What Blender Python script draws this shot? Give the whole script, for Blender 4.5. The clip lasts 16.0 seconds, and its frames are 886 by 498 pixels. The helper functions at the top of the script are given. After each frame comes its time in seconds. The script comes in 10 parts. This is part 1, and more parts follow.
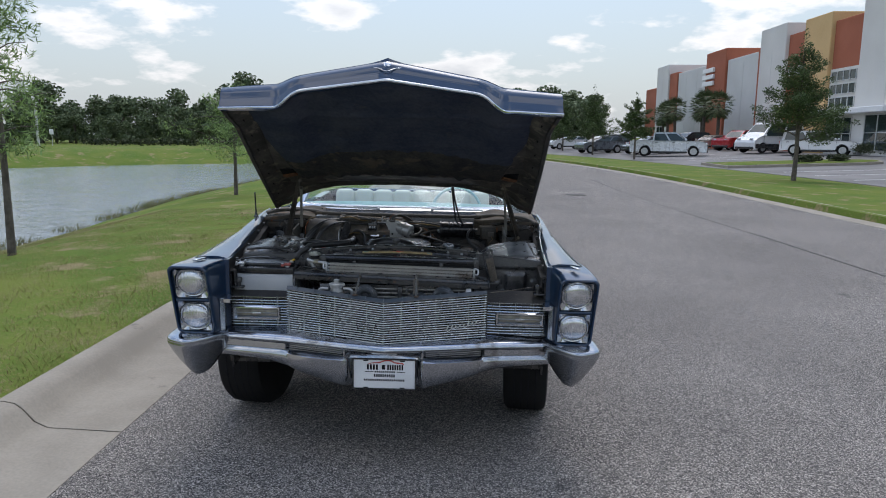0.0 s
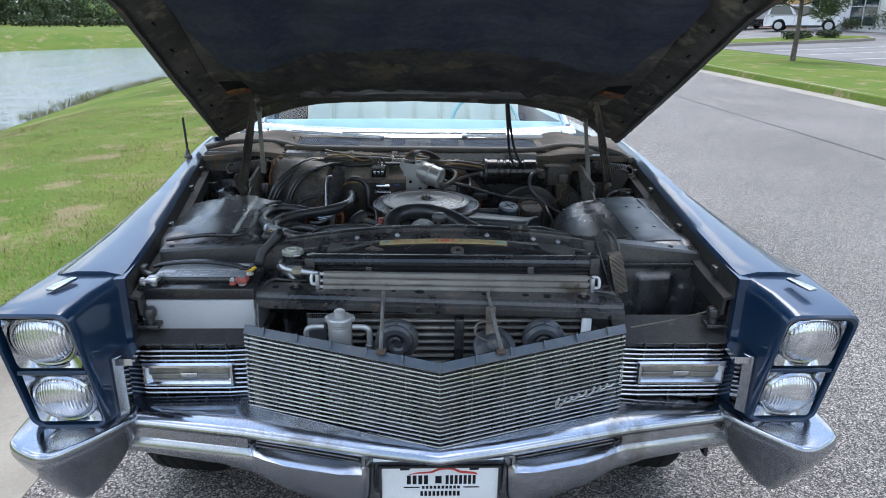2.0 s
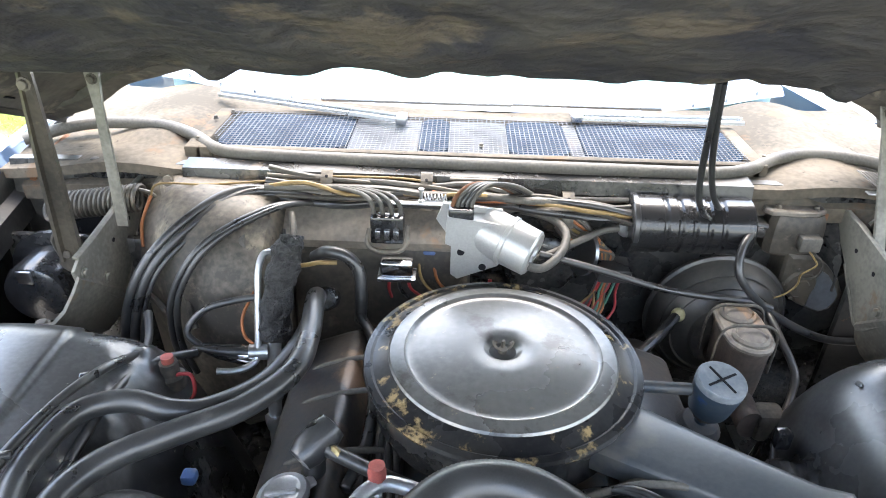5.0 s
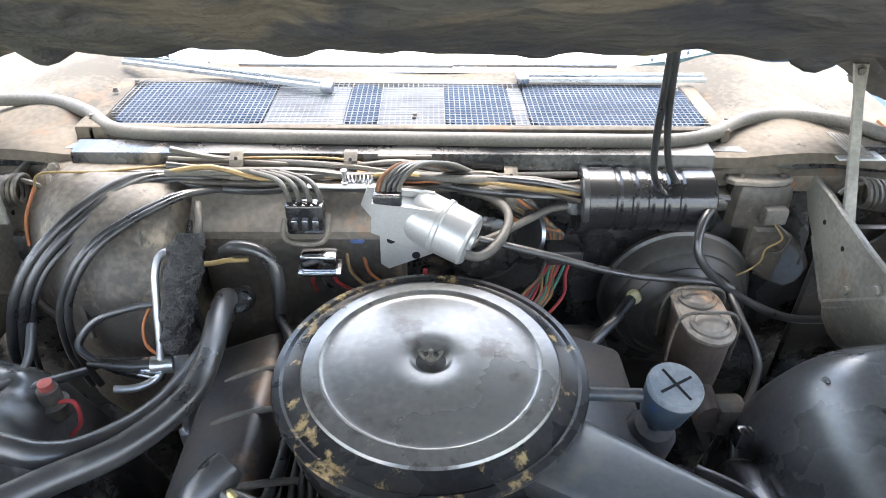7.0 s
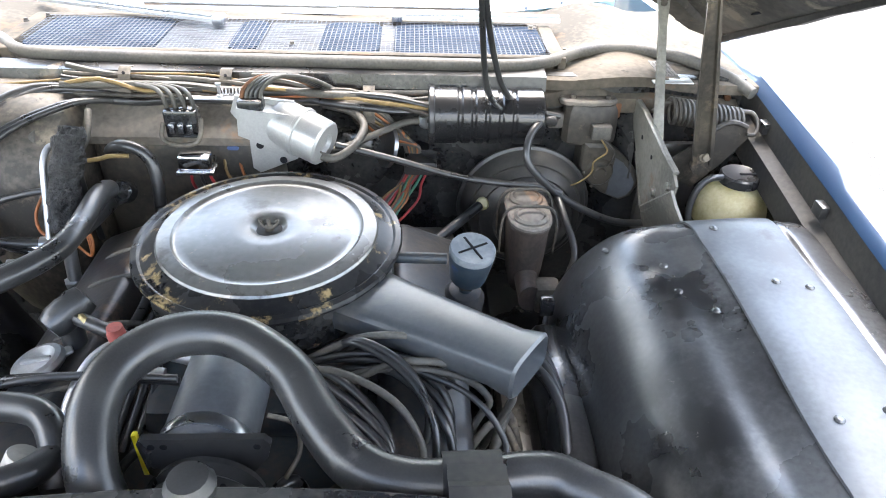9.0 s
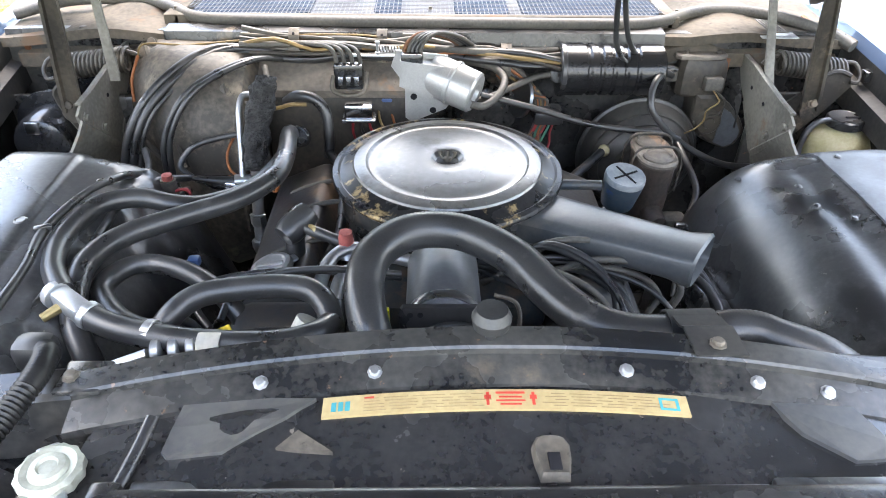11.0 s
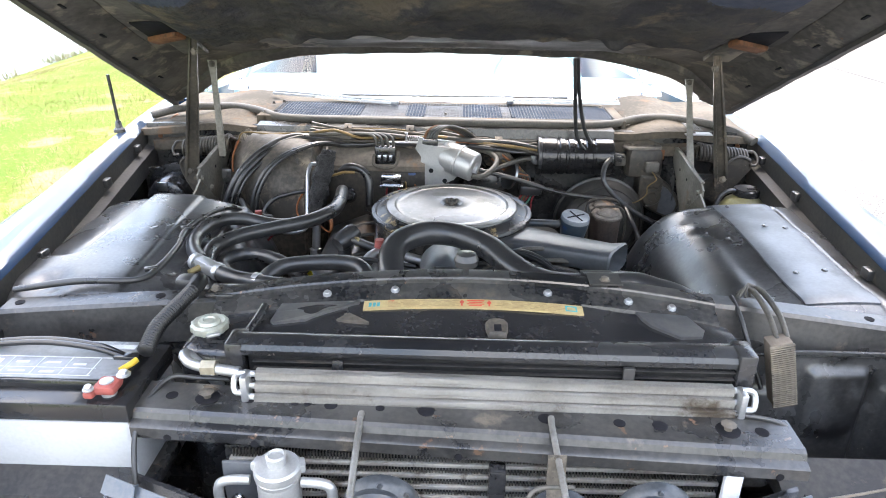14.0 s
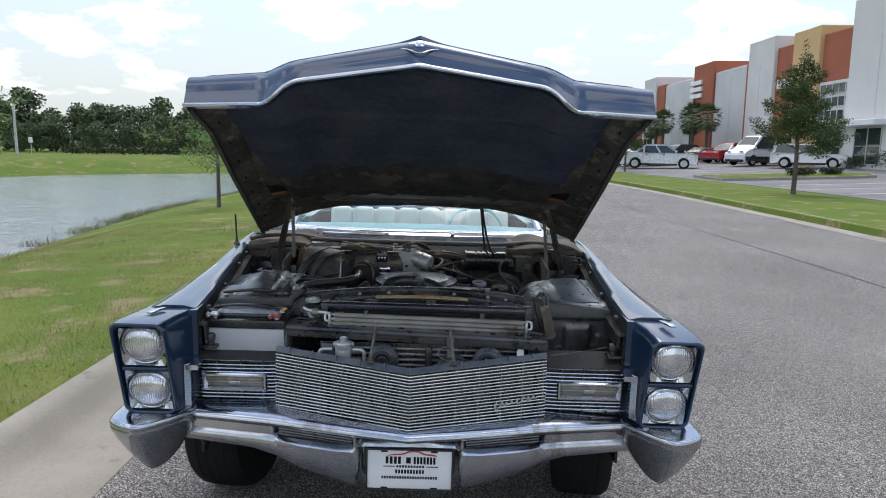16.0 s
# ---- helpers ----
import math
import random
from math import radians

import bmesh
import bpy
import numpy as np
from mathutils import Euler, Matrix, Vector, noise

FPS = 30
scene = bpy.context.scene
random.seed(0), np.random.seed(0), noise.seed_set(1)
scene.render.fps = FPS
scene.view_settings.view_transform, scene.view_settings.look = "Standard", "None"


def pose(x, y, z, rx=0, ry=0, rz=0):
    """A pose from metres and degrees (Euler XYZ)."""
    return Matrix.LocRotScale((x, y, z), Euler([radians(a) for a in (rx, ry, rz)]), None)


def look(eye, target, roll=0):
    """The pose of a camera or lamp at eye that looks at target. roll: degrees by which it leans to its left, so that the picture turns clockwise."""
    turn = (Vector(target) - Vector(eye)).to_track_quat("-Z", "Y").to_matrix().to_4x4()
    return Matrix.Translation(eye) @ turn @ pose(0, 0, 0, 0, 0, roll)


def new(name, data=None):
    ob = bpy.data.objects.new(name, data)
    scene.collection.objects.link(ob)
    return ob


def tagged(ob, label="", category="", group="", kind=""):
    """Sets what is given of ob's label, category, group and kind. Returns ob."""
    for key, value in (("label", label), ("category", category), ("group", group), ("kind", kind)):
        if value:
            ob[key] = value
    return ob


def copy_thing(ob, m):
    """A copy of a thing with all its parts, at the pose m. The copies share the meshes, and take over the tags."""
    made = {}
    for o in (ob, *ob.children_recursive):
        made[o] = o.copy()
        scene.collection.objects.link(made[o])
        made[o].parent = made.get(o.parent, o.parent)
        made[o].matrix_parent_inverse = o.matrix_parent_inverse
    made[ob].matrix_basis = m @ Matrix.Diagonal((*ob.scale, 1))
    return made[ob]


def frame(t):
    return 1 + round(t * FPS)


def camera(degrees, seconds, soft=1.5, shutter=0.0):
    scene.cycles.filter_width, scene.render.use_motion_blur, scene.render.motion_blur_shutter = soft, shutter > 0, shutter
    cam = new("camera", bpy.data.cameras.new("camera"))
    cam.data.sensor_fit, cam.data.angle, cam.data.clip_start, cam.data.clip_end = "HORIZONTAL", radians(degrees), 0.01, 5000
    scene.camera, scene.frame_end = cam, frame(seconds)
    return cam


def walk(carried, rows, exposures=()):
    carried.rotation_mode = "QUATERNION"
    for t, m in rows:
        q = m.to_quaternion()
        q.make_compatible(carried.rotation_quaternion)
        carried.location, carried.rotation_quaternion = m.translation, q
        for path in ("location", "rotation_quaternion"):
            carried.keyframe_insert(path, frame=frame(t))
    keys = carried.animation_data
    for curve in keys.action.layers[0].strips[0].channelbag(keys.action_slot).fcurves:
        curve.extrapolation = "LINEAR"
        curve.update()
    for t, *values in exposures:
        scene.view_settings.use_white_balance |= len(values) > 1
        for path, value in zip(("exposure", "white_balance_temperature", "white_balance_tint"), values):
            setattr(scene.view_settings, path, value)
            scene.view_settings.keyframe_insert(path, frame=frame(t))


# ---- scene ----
cam = camera(66.7, 16.0, 1.0)
PATH = [
    (0, (0.361, -3.122, 1.609), (0.316, -1.151, 1.277), 0.27),
    (0.5, (0.152, -2.807, 1.626), (0.131, -0.851, 1.207), 0.31),
    (1, (0.041, -2.382, 1.633), (0.095, -0.452, 1.112), -0.01),
    (1.5, (0.034, -1.911, 1.638), (0.078, 0.008, 1.076), 0.32),
    (2, (-0.020, -1.458, 1.630), (0.035, 0.428, 0.967), -0.17),
    (2.5, (-0.028, -1.002, 1.621), (0.057, 0.838, 0.844), -0.07),
    (3, (-0.031, -0.644, 1.626), (0.030, 1.160, 0.766), 0.02),
    (3.5, (-0.032, -0.334, 1.621), (0.029, 1.446, 0.711), -0.34),
    (4, (-0.006, -0.064, 1.603), (0.028, 1.705, 0.672), -0.04),
    (4.5, (-0.076, 0.120, 1.584), (-0.130, 1.871, 0.619), 0.55),
    (6.8, (-0.061, 0.371, 1.577), (-0.057, 2.017, 0.441), -0.27),
    (7, (-0.003, 0.380, 1.571), (0.018, 2.023, 0.430), -0.19),
    (7.5, (0.124, 0.387, 1.564), (0.210, 2.014, 0.403), 0.14),
    (8, (0.188, 0.358, 1.557), (0.299, 1.979, 0.391), 0.66),
    (8.2, (0.206, 0.323, 1.553), (0.311, 1.950, 0.394), 0.80),
    (10.3, (0.219, -0.044, 1.519), (0.243, 1.586, 0.360), -0.07),
    (10.5, (0.166, -0.044, 1.522), (0.187, 1.582, 0.357), -0.39),
    (11, (-0.035, -0.046, 1.521), (-0.011, 1.582, 0.359), -0.26),
    (11.5, (-0.225, -0.038, 1.531), (-0.239, 1.606, 0.392), 0.52),
    (12, (-0.307, -0.037, 1.547), (-0.458, 1.615, 0.430), 0.40),
    (12.5, (-0.310, -0.051, 1.548), (-0.521, 1.614, 0.461), -0.59),
    (13, (-0.216, -0.142, 1.532), (-0.383, 1.535, 0.455), -1.10),
    (13.5, (-0.050, -0.343, 1.540), (-0.185, 1.428, 0.619), -0.39),
    (14, (0.017, -0.594, 1.548), (-0.040, 1.234, 0.738), -0.30),
    (14.5, (0.042, -0.926, 1.551), (0.060, 0.944, 0.841), 0.04),
    (15, (0.104, -1.336, 1.549), (0.024, 0.589, 1.014), 0.19),
    (15.5, (0.102, -1.785, 1.549), (0.071, 0.170, 1.125), 0.14),
    (16, (0.124, -2.259, 1.600), (0.121, -0.282, 1.299), 0.63),
]
EXPOSURES = [(0.0, 0.52, 6600, 12), (1.0, 0.75, 6500, 11), (1.5, 1.05, 6450, 11), (2.0, 1.4, 6400, 10), (2.5, 1.9, 6300, 9), (3.0, 2.6, 6500, 10), (3.5, 3.08, 6600, 11),
             (4.5, 3.62, 7200, 12), (7.0, 3.72, 7150, 12), (8.2, 4.05, 7100, 12), (10.3, 3.26, 7350, 13), (10.6, 3.36, 7350, 13), (11.0, 3.6, 7250, 14), (11.5, 3.32, 7250, 14), (12.5, 2.98, 7750, 18), (13.5, 3.15, 7350, 15), (14.5, 2.85, 7250, 14),
             (15.0, 2.25, 7000, 13), (15.5, 1.6, 7150, 14), (16.0, 0.88, 6800, 12)]
walk(cam, [(t, look(e, a, r)) for t, e, a, r in PATH], EXPOSURES)

# ---- world and sun ----
SUN_EL, SUN_AZ = radians(62), radians(8)      # high, behind the car, a little to the road side
world = bpy.data.worlds.new("sky")
scene.world = world
world.use_nodes = True
wn, wl = world.node_tree.nodes, world.node_tree.links
wn.clear()
w_out = wn.new("ShaderNodeOutputWorld")
w_bg = wn.new("ShaderNodeBackground")
w_sky = wn.new("ShaderNodeTexSky")
w_sky.sky_type, w_sky.sun_disc = "NISHITA", False
w_sky.sun_elevation, w_sky.sun_rotation = SUN_EL, SUN_AZ
w_sky.air_density, w_sky.dust_density, w_sky.ozone_density = 1.3, 0.9, 1.6
w_tc = wn.new("ShaderNodeTexCoord")
w_sep = wn.new("ShaderNodeSeparateXYZ")
wl.new(w_tc.outputs["Generated"], w_sep.inputs[0])


def w_math(op, a, b):
    n = wn.new("ShaderNodeMath")
    n.operation = op
    for i, v in enumerate((a, b)):
        if isinstance(v, (int, float)):
            n.inputs[i].default_value = v
        else:
            wl.new(v, n.inputs[i])
    return n.outputs[0]


# haze towards the horizon, and heaped clouds: a flat layer seen in perspective, pale at the rims, greyer within
w_up = w_math("MAXIMUM", w_sep.outputs[2], 0.0)
w_z = w_math("ADD", w_up, 0.30)
w_cmb = wn.new("ShaderNodeCombineXYZ")
wl.new(w_math("DIVIDE", w_sep.outputs[0], w_z), w_cmb.inputs[0])
wl.new(w_math("DIVIDE", w_sep.outputs[1], w_z), w_cmb.inputs[1])
wl.new(w_math("MULTIPLY", w_up, 2.2), w_cmb.inputs[2])
w_n = wn.new("ShaderNodeTexNoise")
w_n.inputs["Scale"].default_value, w_n.inputs["Detail"].default_value = 1.9, 8.0
w_n.inputs["Roughness"].default_value = 0.55
wl.new(w_cmb.outputs[0], w_n.inputs["Vector"])
w_ramp = wn.new("ShaderNodeValToRGB")
w_ramp.color_ramp.elements[0].position, w_ramp.color_ramp.elements[1].position = 0.53, 0.585
wl.new(w_n.outputs["Fac"], w_ramp.inputs[0])
w_core = wn.new("ShaderNodeValToRGB")
w_core.color_ramp.elements[0].position, w_core.color_ramp.elements[1].position = 0.585, 0.72
w_core.color_ramp.elements[0].color, w_core.color_ramp.elements[1].color = (1, 1, 1, 1), (0.66, 0.69, 0.73, 1)
wl.new(w_n.outputs["Fac"], w_core.inputs[0])


def w_blend(fac, a, b, kind="MIX"):
    n = wn.new("ShaderNodeMix")
    n.data_type, n.blend_type = "RGBA", kind
    for i, v in ((0, fac), (6, a), (7, b)):
        if isinstance(v, (int, float)):
            n.inputs[i].default_value = v
        elif isinstance(v, tuple):
            n.inputs[i].default_value = v
        else:
            wl.new(v, n.inputs[i])
    return n.outputs[2]


w_haze = w_math("ADD", w_math("MULTIPLY", w_math("MAXIMUM", w_math("SUBTRACT", 1.0, w_math("MULTIPLY", w_up, 2.6)), 0.0), 0.72), 0.10)
w_air = w_blend(w_haze, w_sky.outputs[0], (5.3, 6.1, 7.0, 1))
w_cloud = w_blend(1.0, w_core.outputs[0], (8.9, 9.0, 9.2, 1), "MULTIPLY")
w_all = w_blend(w_math("MULTIPLY", w_ramp.outputs[0], 0.85), w_air, w_cloud)
w_g = w_math("ADD", w_math("MULTIPLY", w_up, 0.75), 0.44)   # brighter overhead, as under thin cloud
w_gc = wn.new("ShaderNodeCombineColor")
for i in range(3):
    wl.new(w_g, w_gc.inputs[i])
wl.new(w_blend(1.0, w_all, w_gc.outputs[0], "MULTIPLY"), w_bg.inputs[0])
w_bg.inputs[1].default_value = 0.155
wl.new(w_bg.outputs[0], w_out.inputs[0])

sun_dir = Vector((math.sin(SUN_AZ) * math.cos(SUN_EL), math.cos(SUN_AZ) * math.cos(SUN_EL), math.sin(SUN_EL)))
sun = new("sun", bpy.data.lights.new("sun", "SUN"))
sun.data.energy, sun.data.angle, sun.data.color = 0.85, radians(36), (1.0, 0.97, 0.93)
sun.matrix_world = look(sun_dir * 50, (0, 0, 0))

# ---- materials ----
def mat(name, c0, c1=None, rough=0.5, metal=0.0, scale=8.0, fine=120.0, bump=0.15, coat=0.0, dirt=None, dirt_at=0.58,
        rough_var=0.1, random_tint=0.0, spec=0.5, trans=0.0, ior=1.45, dirt_scale=None, bump_dist=0.002, subsurf=0.0, coat_ior=1.5, specks=None):
    """A surface with two colours mixed by coarse and fine noise, a third (dirt) in patches, and fine relief."""
    m = bpy.data.materials.new(name)
    m.use_nodes = True
    n, l = m.node_tree.nodes, m.node_tree.links
    b = n["Principled BSDF"]
    c1 = c1 or tuple(v * 0.7 for v in c0)
    tc = n.new("ShaderNodeTexCoord")
    na = n.new("ShaderNodeTexNoise")
    na.inputs["Scale"].default_value, na.inputs["Detail"].default_value = scale, 6
    nb = n.new("ShaderNodeTexNoise")
    nb.inputs["Scale"].default_value, nb.inputs["Detail"].default_value = fine, 3
    for q in (na, nb):
        l.new(tc.outputs["Object"], q.inputs["Vector"])
    add = n.new("ShaderNodeMath")
    add.operation = "MULTIPLY_ADD"
    l.new(nb.outputs["Fac"], add.inputs[0])
    add.inputs[1].default_value = 0.5
    l.new(na.outputs["Fac"], add.inputs[2])
    rp = n.new("ShaderNodeMapRange")
    l.new(add.outputs[0], rp.inputs[0])
    rp.inputs[1].default_value, rp.inputs[2].default_value = 0.6, 0.9
    mx = n.new("ShaderNodeMix")
    mx.data_type = "RGBA"
    l.new(rp.outputs[0], mx.inputs[0])
    mx.inputs[6].default_value, mx.inputs[7].default_value = (*c0, 1), (*c1, 1)
    col = mx.outputs[2]
    if dirt:
        nd = n.new("ShaderNodeTexNoise")
        nd.inputs["Scale"].default_value, nd.inputs["Detail"].default_value = dirt_scale or scale * 0.6, 9
        nd.inputs["Roughness"].default_value = 0.65
        mp = n.new("ShaderNodeMapping")
        mp.inputs["Location"].default_value = (3.1, 1.7, 5.3)
        l.new(tc.outputs["Object"], mp.inputs[0])
        l.new(mp.outputs[0], nd.inputs["Vector"])
        rd = n.new("ShaderNodeMapRange")
        rd.inputs[1].default_value, rd.inputs[2].default_value = dirt_at - 0.02, dirt_at + 0.06
        l.new(nd.outputs["Fac"], rd.inputs[0])
        md = n.new("ShaderNodeMix")
        md.data_type = "RGBA"
        l.new(rd.outputs[0], md.inputs[0])
        l.new(col, md.inputs[6])
        md.inputs[7].default_value = (*dirt, 1)
        col = md.outputs[2]
    if specks:
        sc, at, share_of = specks[1], specks[2], (*specks[0], 1)
        ns = n.new("ShaderNodeTexNoise")
        ns.inputs["Scale"].default_value, ns.inputs["Detail"].default_value = sc, 4
        ns.inputs["Roughness"].default_value = 0.7
        l.new(tc.outputs["Object"], ns.inputs["Vector"])
        rs = n.new("ShaderNodeMapRange")
        rs.inputs[1].default_value, rs.inputs[2].default_value = at, at + 0.05
        l.new(ns.outputs["Fac"], rs.inputs[0])
        ms = n.new("ShaderNodeMix")
        ms.data_type = "RGBA"
        l.new(rs.outputs[0], ms.inputs[0])
        l.new(col, ms.inputs[6])
        ms.inputs[7].default_value = share_of
        col = ms.outputs[2]
    if random_tint:
        oi = n.new("ShaderNodeObjectInfo")
        hv = n.new("ShaderNodeHueSaturation")
        mr = n.new("ShaderNodeMapRange")
        mr.inputs[3].default_value, mr.inputs[4].default_value = 1 - random_tint, 1 + random_tint
        l.new(oi.outputs["Random"], mr.inputs[0])
        l.new(mr.outputs[0], hv.inputs["Value"])
        l.new(col, hv.inputs["Color"])
        col = hv.outputs[0]
    l.new(col, b.inputs["Base Color"])
    rr = n.new("ShaderNodeMapRange")
    l.new(na.outputs["Fac"], rr.inputs[0])
    rr.inputs[1].default_value, rr.inputs[2].default_value = 0.3, 0.7
    rr.inputs[3].default_value, rr.inputs[4].default_value = max(rough - rough_var, 0.02), min(rough + rough_var, 1)
    l.new(rr.outputs[0], b.inputs["Roughness"])
    b.inputs["Metallic"].default_value = metal
    b.inputs["Specular IOR Level"].default_value = spec
    b.inputs["Coat Weight"].default_value = coat
    b.inputs["Coat Roughness"].default_value = 0.04
    b.inputs["Coat IOR"].default_value = coat_ior
    b.inputs["IOR"].default_value = ior
    if trans:
        b.inputs["Transmission Weight"].default_value = trans
    if subsurf:
        b.inputs["Subsurface Weight"].default_value = subsurf
        b.inputs["Subsurface Radius"].default_value = (0.02, 0.02, 0.01)
    if bump:
        bp = n.new("ShaderNodeBump")
        bp.inputs["Strength"].default_value, bp.inputs["Distance"].default_value = bump, bump_dist
        l.new(add.outputs[0], bp.inputs["Height"])
        l.new(bp.outputs[0], b.inputs["Normal"])
    return m


def plain_glass(name, tint=(0.9, 0.95, 0.95), rough=0.02):
    """A thin pane: see-through with a gloss that grows at grazing angles."""
    m = bpy.data.materials.new(name)
    m.use_nodes = True
    n, l = m.node_tree.nodes, m.node_tree.links
    n.clear()
    o = n.new("ShaderNodeOutputMaterial")
    mixs = n.new("ShaderNodeMixShader")
    tr = n.new("ShaderNodeBsdfTransparent")
    tr.inputs[0].default_value = (*tint, 1)
    gl = n.new("ShaderNodeBsdfGlossy")
    gl.inputs["Roughness"].default_value = rough
    fr = n.new("ShaderNodeFresnel")
    fr.inputs[0].default_value = 1.5
    l.new(fr.outputs[0], mixs.inputs[0])
    l.new(tr.outputs[0], mixs.inputs[1])
    l.new(gl.outputs[0], mixs.inputs[2])
    l.new(mixs.outputs[0], o.inputs[0])
    return m


PAINT = mat("navy_paint", (0.0032, 0.025, 0.068), (0.004, 0.029, 0.076), 0.40, 0.35, 3, 900, 0.015, coat=1.0, rough_var=0.05, bump_dist=0.0005, coat_ior=1.52)
CHROME = mat("aged_chrome", (0.62, 0.64, 0.67), (0.5, 0.52, 0.55), 0.16, 1.0, 9, 240, 0.05, dirt=(0.22, 0.21, 0.2), dirt_at=0.66, rough_var=0.09)
CHROME_DULL = mat("dull_chrome", (0.42, 0.44, 0.47), (0.34, 0.36, 0.39), 0.3, 1.0, 7, 200, 0.08, dirt=(0.2, 0.19, 0.18), dirt_at=0.62, rough_var=0.1)
GRILLE_TOP = mat("dull_blue_grey_steel", (0.07, 0.09, 0.11), (0.11, 0.12, 0.13), 0.4, 0.3, 12, 200, 0.1, dirt=(0.2, 0.17, 0.14), dirt_at=0.62)
GRILLE_BAR = mat("blue_grey_grille_chrome", (0.66, 0.69, 0.72), (0.55, 0.575, 0.61), 0.24, 1.0, 9, 200, 0.05)
STEEL_DARK = mat("dark_grille_steel", (0.10, 0.105, 0.11), (0.06, 0.06, 0.065), 0.35, 0.8, 9, 200, 0.05)
ALU = mat("cast_aluminium", (0.55, 0.56, 0.57), (0.45, 0.46, 0.47), 0.38, 0.85, 14, 300, 0.1)
SILVER = mat("silver_paint", (0.47, 0.47, 0.46), (0.40, 0.40, 0.39), 0.40, 0.55, 9, 300, 0.05, dirt=(0.3, 0.28, 0.25), dirt_at=0.68)
BLACK = mat("satin_black_paint", (0.011, 0.0115, 0.013), (0.032, 0.032, 0.033), 0.22, 0.0, 6, 130, 0.12, dirt=(0.075, 0.070, 0.062), dirt_at=0.66, specks=((0.22, 0.19, 0.16), 55, 0.69), rough_var=0.12, spec=0.8)
BLACK_WORN = mat("worn_black_paint", (0.012, 0.0125, 0.014), (0.062, 0.060, 0.056), 0.26, 0.0, 7, 110, 0.1, dirt=(0.13, 0.105, 0.08), dirt_at=0.63, dirt_scale=9, specks=((0.17, 0.10, 0.065), 60, 0.665), rough_var=0.14, spec=0.8)
BLACK_GLOSS = mat("gloss_black_paint", (0.012, 0.012, 0.013), (0.018, 0.018, 0.019), 0.24, 0.0, 5, 200, 0.05, coat=0.25)
DUSTY = mat("dusty_grey_metal", (0.150, 0.128, 0.102), (0.050, 0.045, 0.039), 0.6, 0.1, 5, 90, 0.35, dirt=(0.25, 0.21, 0.16), dirt_at=0.59, dirt_scale=8, specks=((0.05, 0.042, 0.035), 48, 0.62))
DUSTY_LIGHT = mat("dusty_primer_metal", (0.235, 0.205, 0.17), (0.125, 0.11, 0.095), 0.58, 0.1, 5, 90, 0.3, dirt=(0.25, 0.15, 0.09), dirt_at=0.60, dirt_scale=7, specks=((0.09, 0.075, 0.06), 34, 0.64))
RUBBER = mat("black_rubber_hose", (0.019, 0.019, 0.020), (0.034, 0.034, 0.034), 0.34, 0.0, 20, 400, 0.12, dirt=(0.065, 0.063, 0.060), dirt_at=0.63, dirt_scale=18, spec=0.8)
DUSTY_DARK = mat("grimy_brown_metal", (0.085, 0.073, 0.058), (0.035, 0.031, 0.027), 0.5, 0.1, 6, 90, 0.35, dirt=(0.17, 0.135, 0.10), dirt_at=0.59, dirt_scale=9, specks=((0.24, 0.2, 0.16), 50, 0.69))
COWL = mat("dusty_tan_cowl", (0.125, 0.104, 0.080), (0.066, 0.057, 0.046), 0.8, 0.0, 5, 90, 0.3, dirt=(0.125, 0.082, 0.053), dirt_at=0.59, dirt_scale=8, specks=((0.05, 0.042, 0.036), 34, 0.64), spec=0.2)
CHROME_SATIN = mat("satin_weathered_chrome", (0.47, 0.49, 0.525), (0.38, 0.40, 0.435), 0.16, 1.0, 6, 160, 0.05, dirt=(0.26, 0.26, 0.26), dirt_at=0.6, rough_var=0.08)
HOOD_EDGE = mat("dusty_black_channel", (0.022, 0.022, 0.023), (0.05, 0.047, 0.043), 0.6, 0.0, 8, 110, 0.2, dirt=(0.12, 0.09, 0.065), dirt_at=0.62, spec=0.3)
RAIL = mat("chipped_black_rail", (0.012, 0.0125, 0.014), (0.055, 0.053, 0.05), 0.3, 0.0, 9, 110, 0.1, dirt=(0.14, 0.115, 0.09), dirt_at=0.62, dirt_scale=10, specks=((0.13, 0.078, 0.052), 30, 0.635), rough_var=0.14, spec=0.8)
RUBBER_GREY = mat("weathered_rubber", (0.06, 0.056, 0.05), (0.11, 0.10, 0.085), 0.6, 0.0, 9, 200, 0.3)
TYRE = mat("tyre_rubber", (0.010, 0.010, 0.011), (0.016, 0.016, 0.016), 0.85, 0.0, 12, 200, 0.2, spec=0.2)
INSUL = mat("dark_hood_insulation", (0.042, 0.042, 0.048), (0.080, 0.075, 0.069), 0.9, 0.0, 7, 45, 1.0, dirt=(0.118, 0.100, 0.080), dirt_at=0.57, dirt_scale=9, spec=0.15, bump_dist=0.014)
HOOD_INNER = mat("dusty_hood_metal", (0.105, 0.098, 0.086), (0.052, 0.049, 0.045), 0.62, 0.1, 6, 70, 0.4, dirt=(0.20, 0.175, 0.14), dirt_at=0.56, dirt_scale=9, specks=((0.14, 0.075, 0.045), 30, 0.66), spec=0.3)
RUST = mat("rusty_steel", (0.2, 0.085, 0.04), (0.1, 0.05, 0.03), 0.8, 0.1, 30, 200, 0.4)
WIRE_Y = mat("yellow_wire", (0.25, 0.165, 0.065), None, 0.5)
WIRE_O = mat("orange_wire", (0.36, 0.12, 0.04), None, 0.5)
WIRE_R = mat("red_wire", (0.33, 0.03, 0.035), None, 0.5)
WIRE_G = mat("green_wire", (0.05, 0.2, 0.14), None, 0.5)
WIRE_B = mat("blue_plastic", (0.05, 0.10, 0.24), None, 0.4)
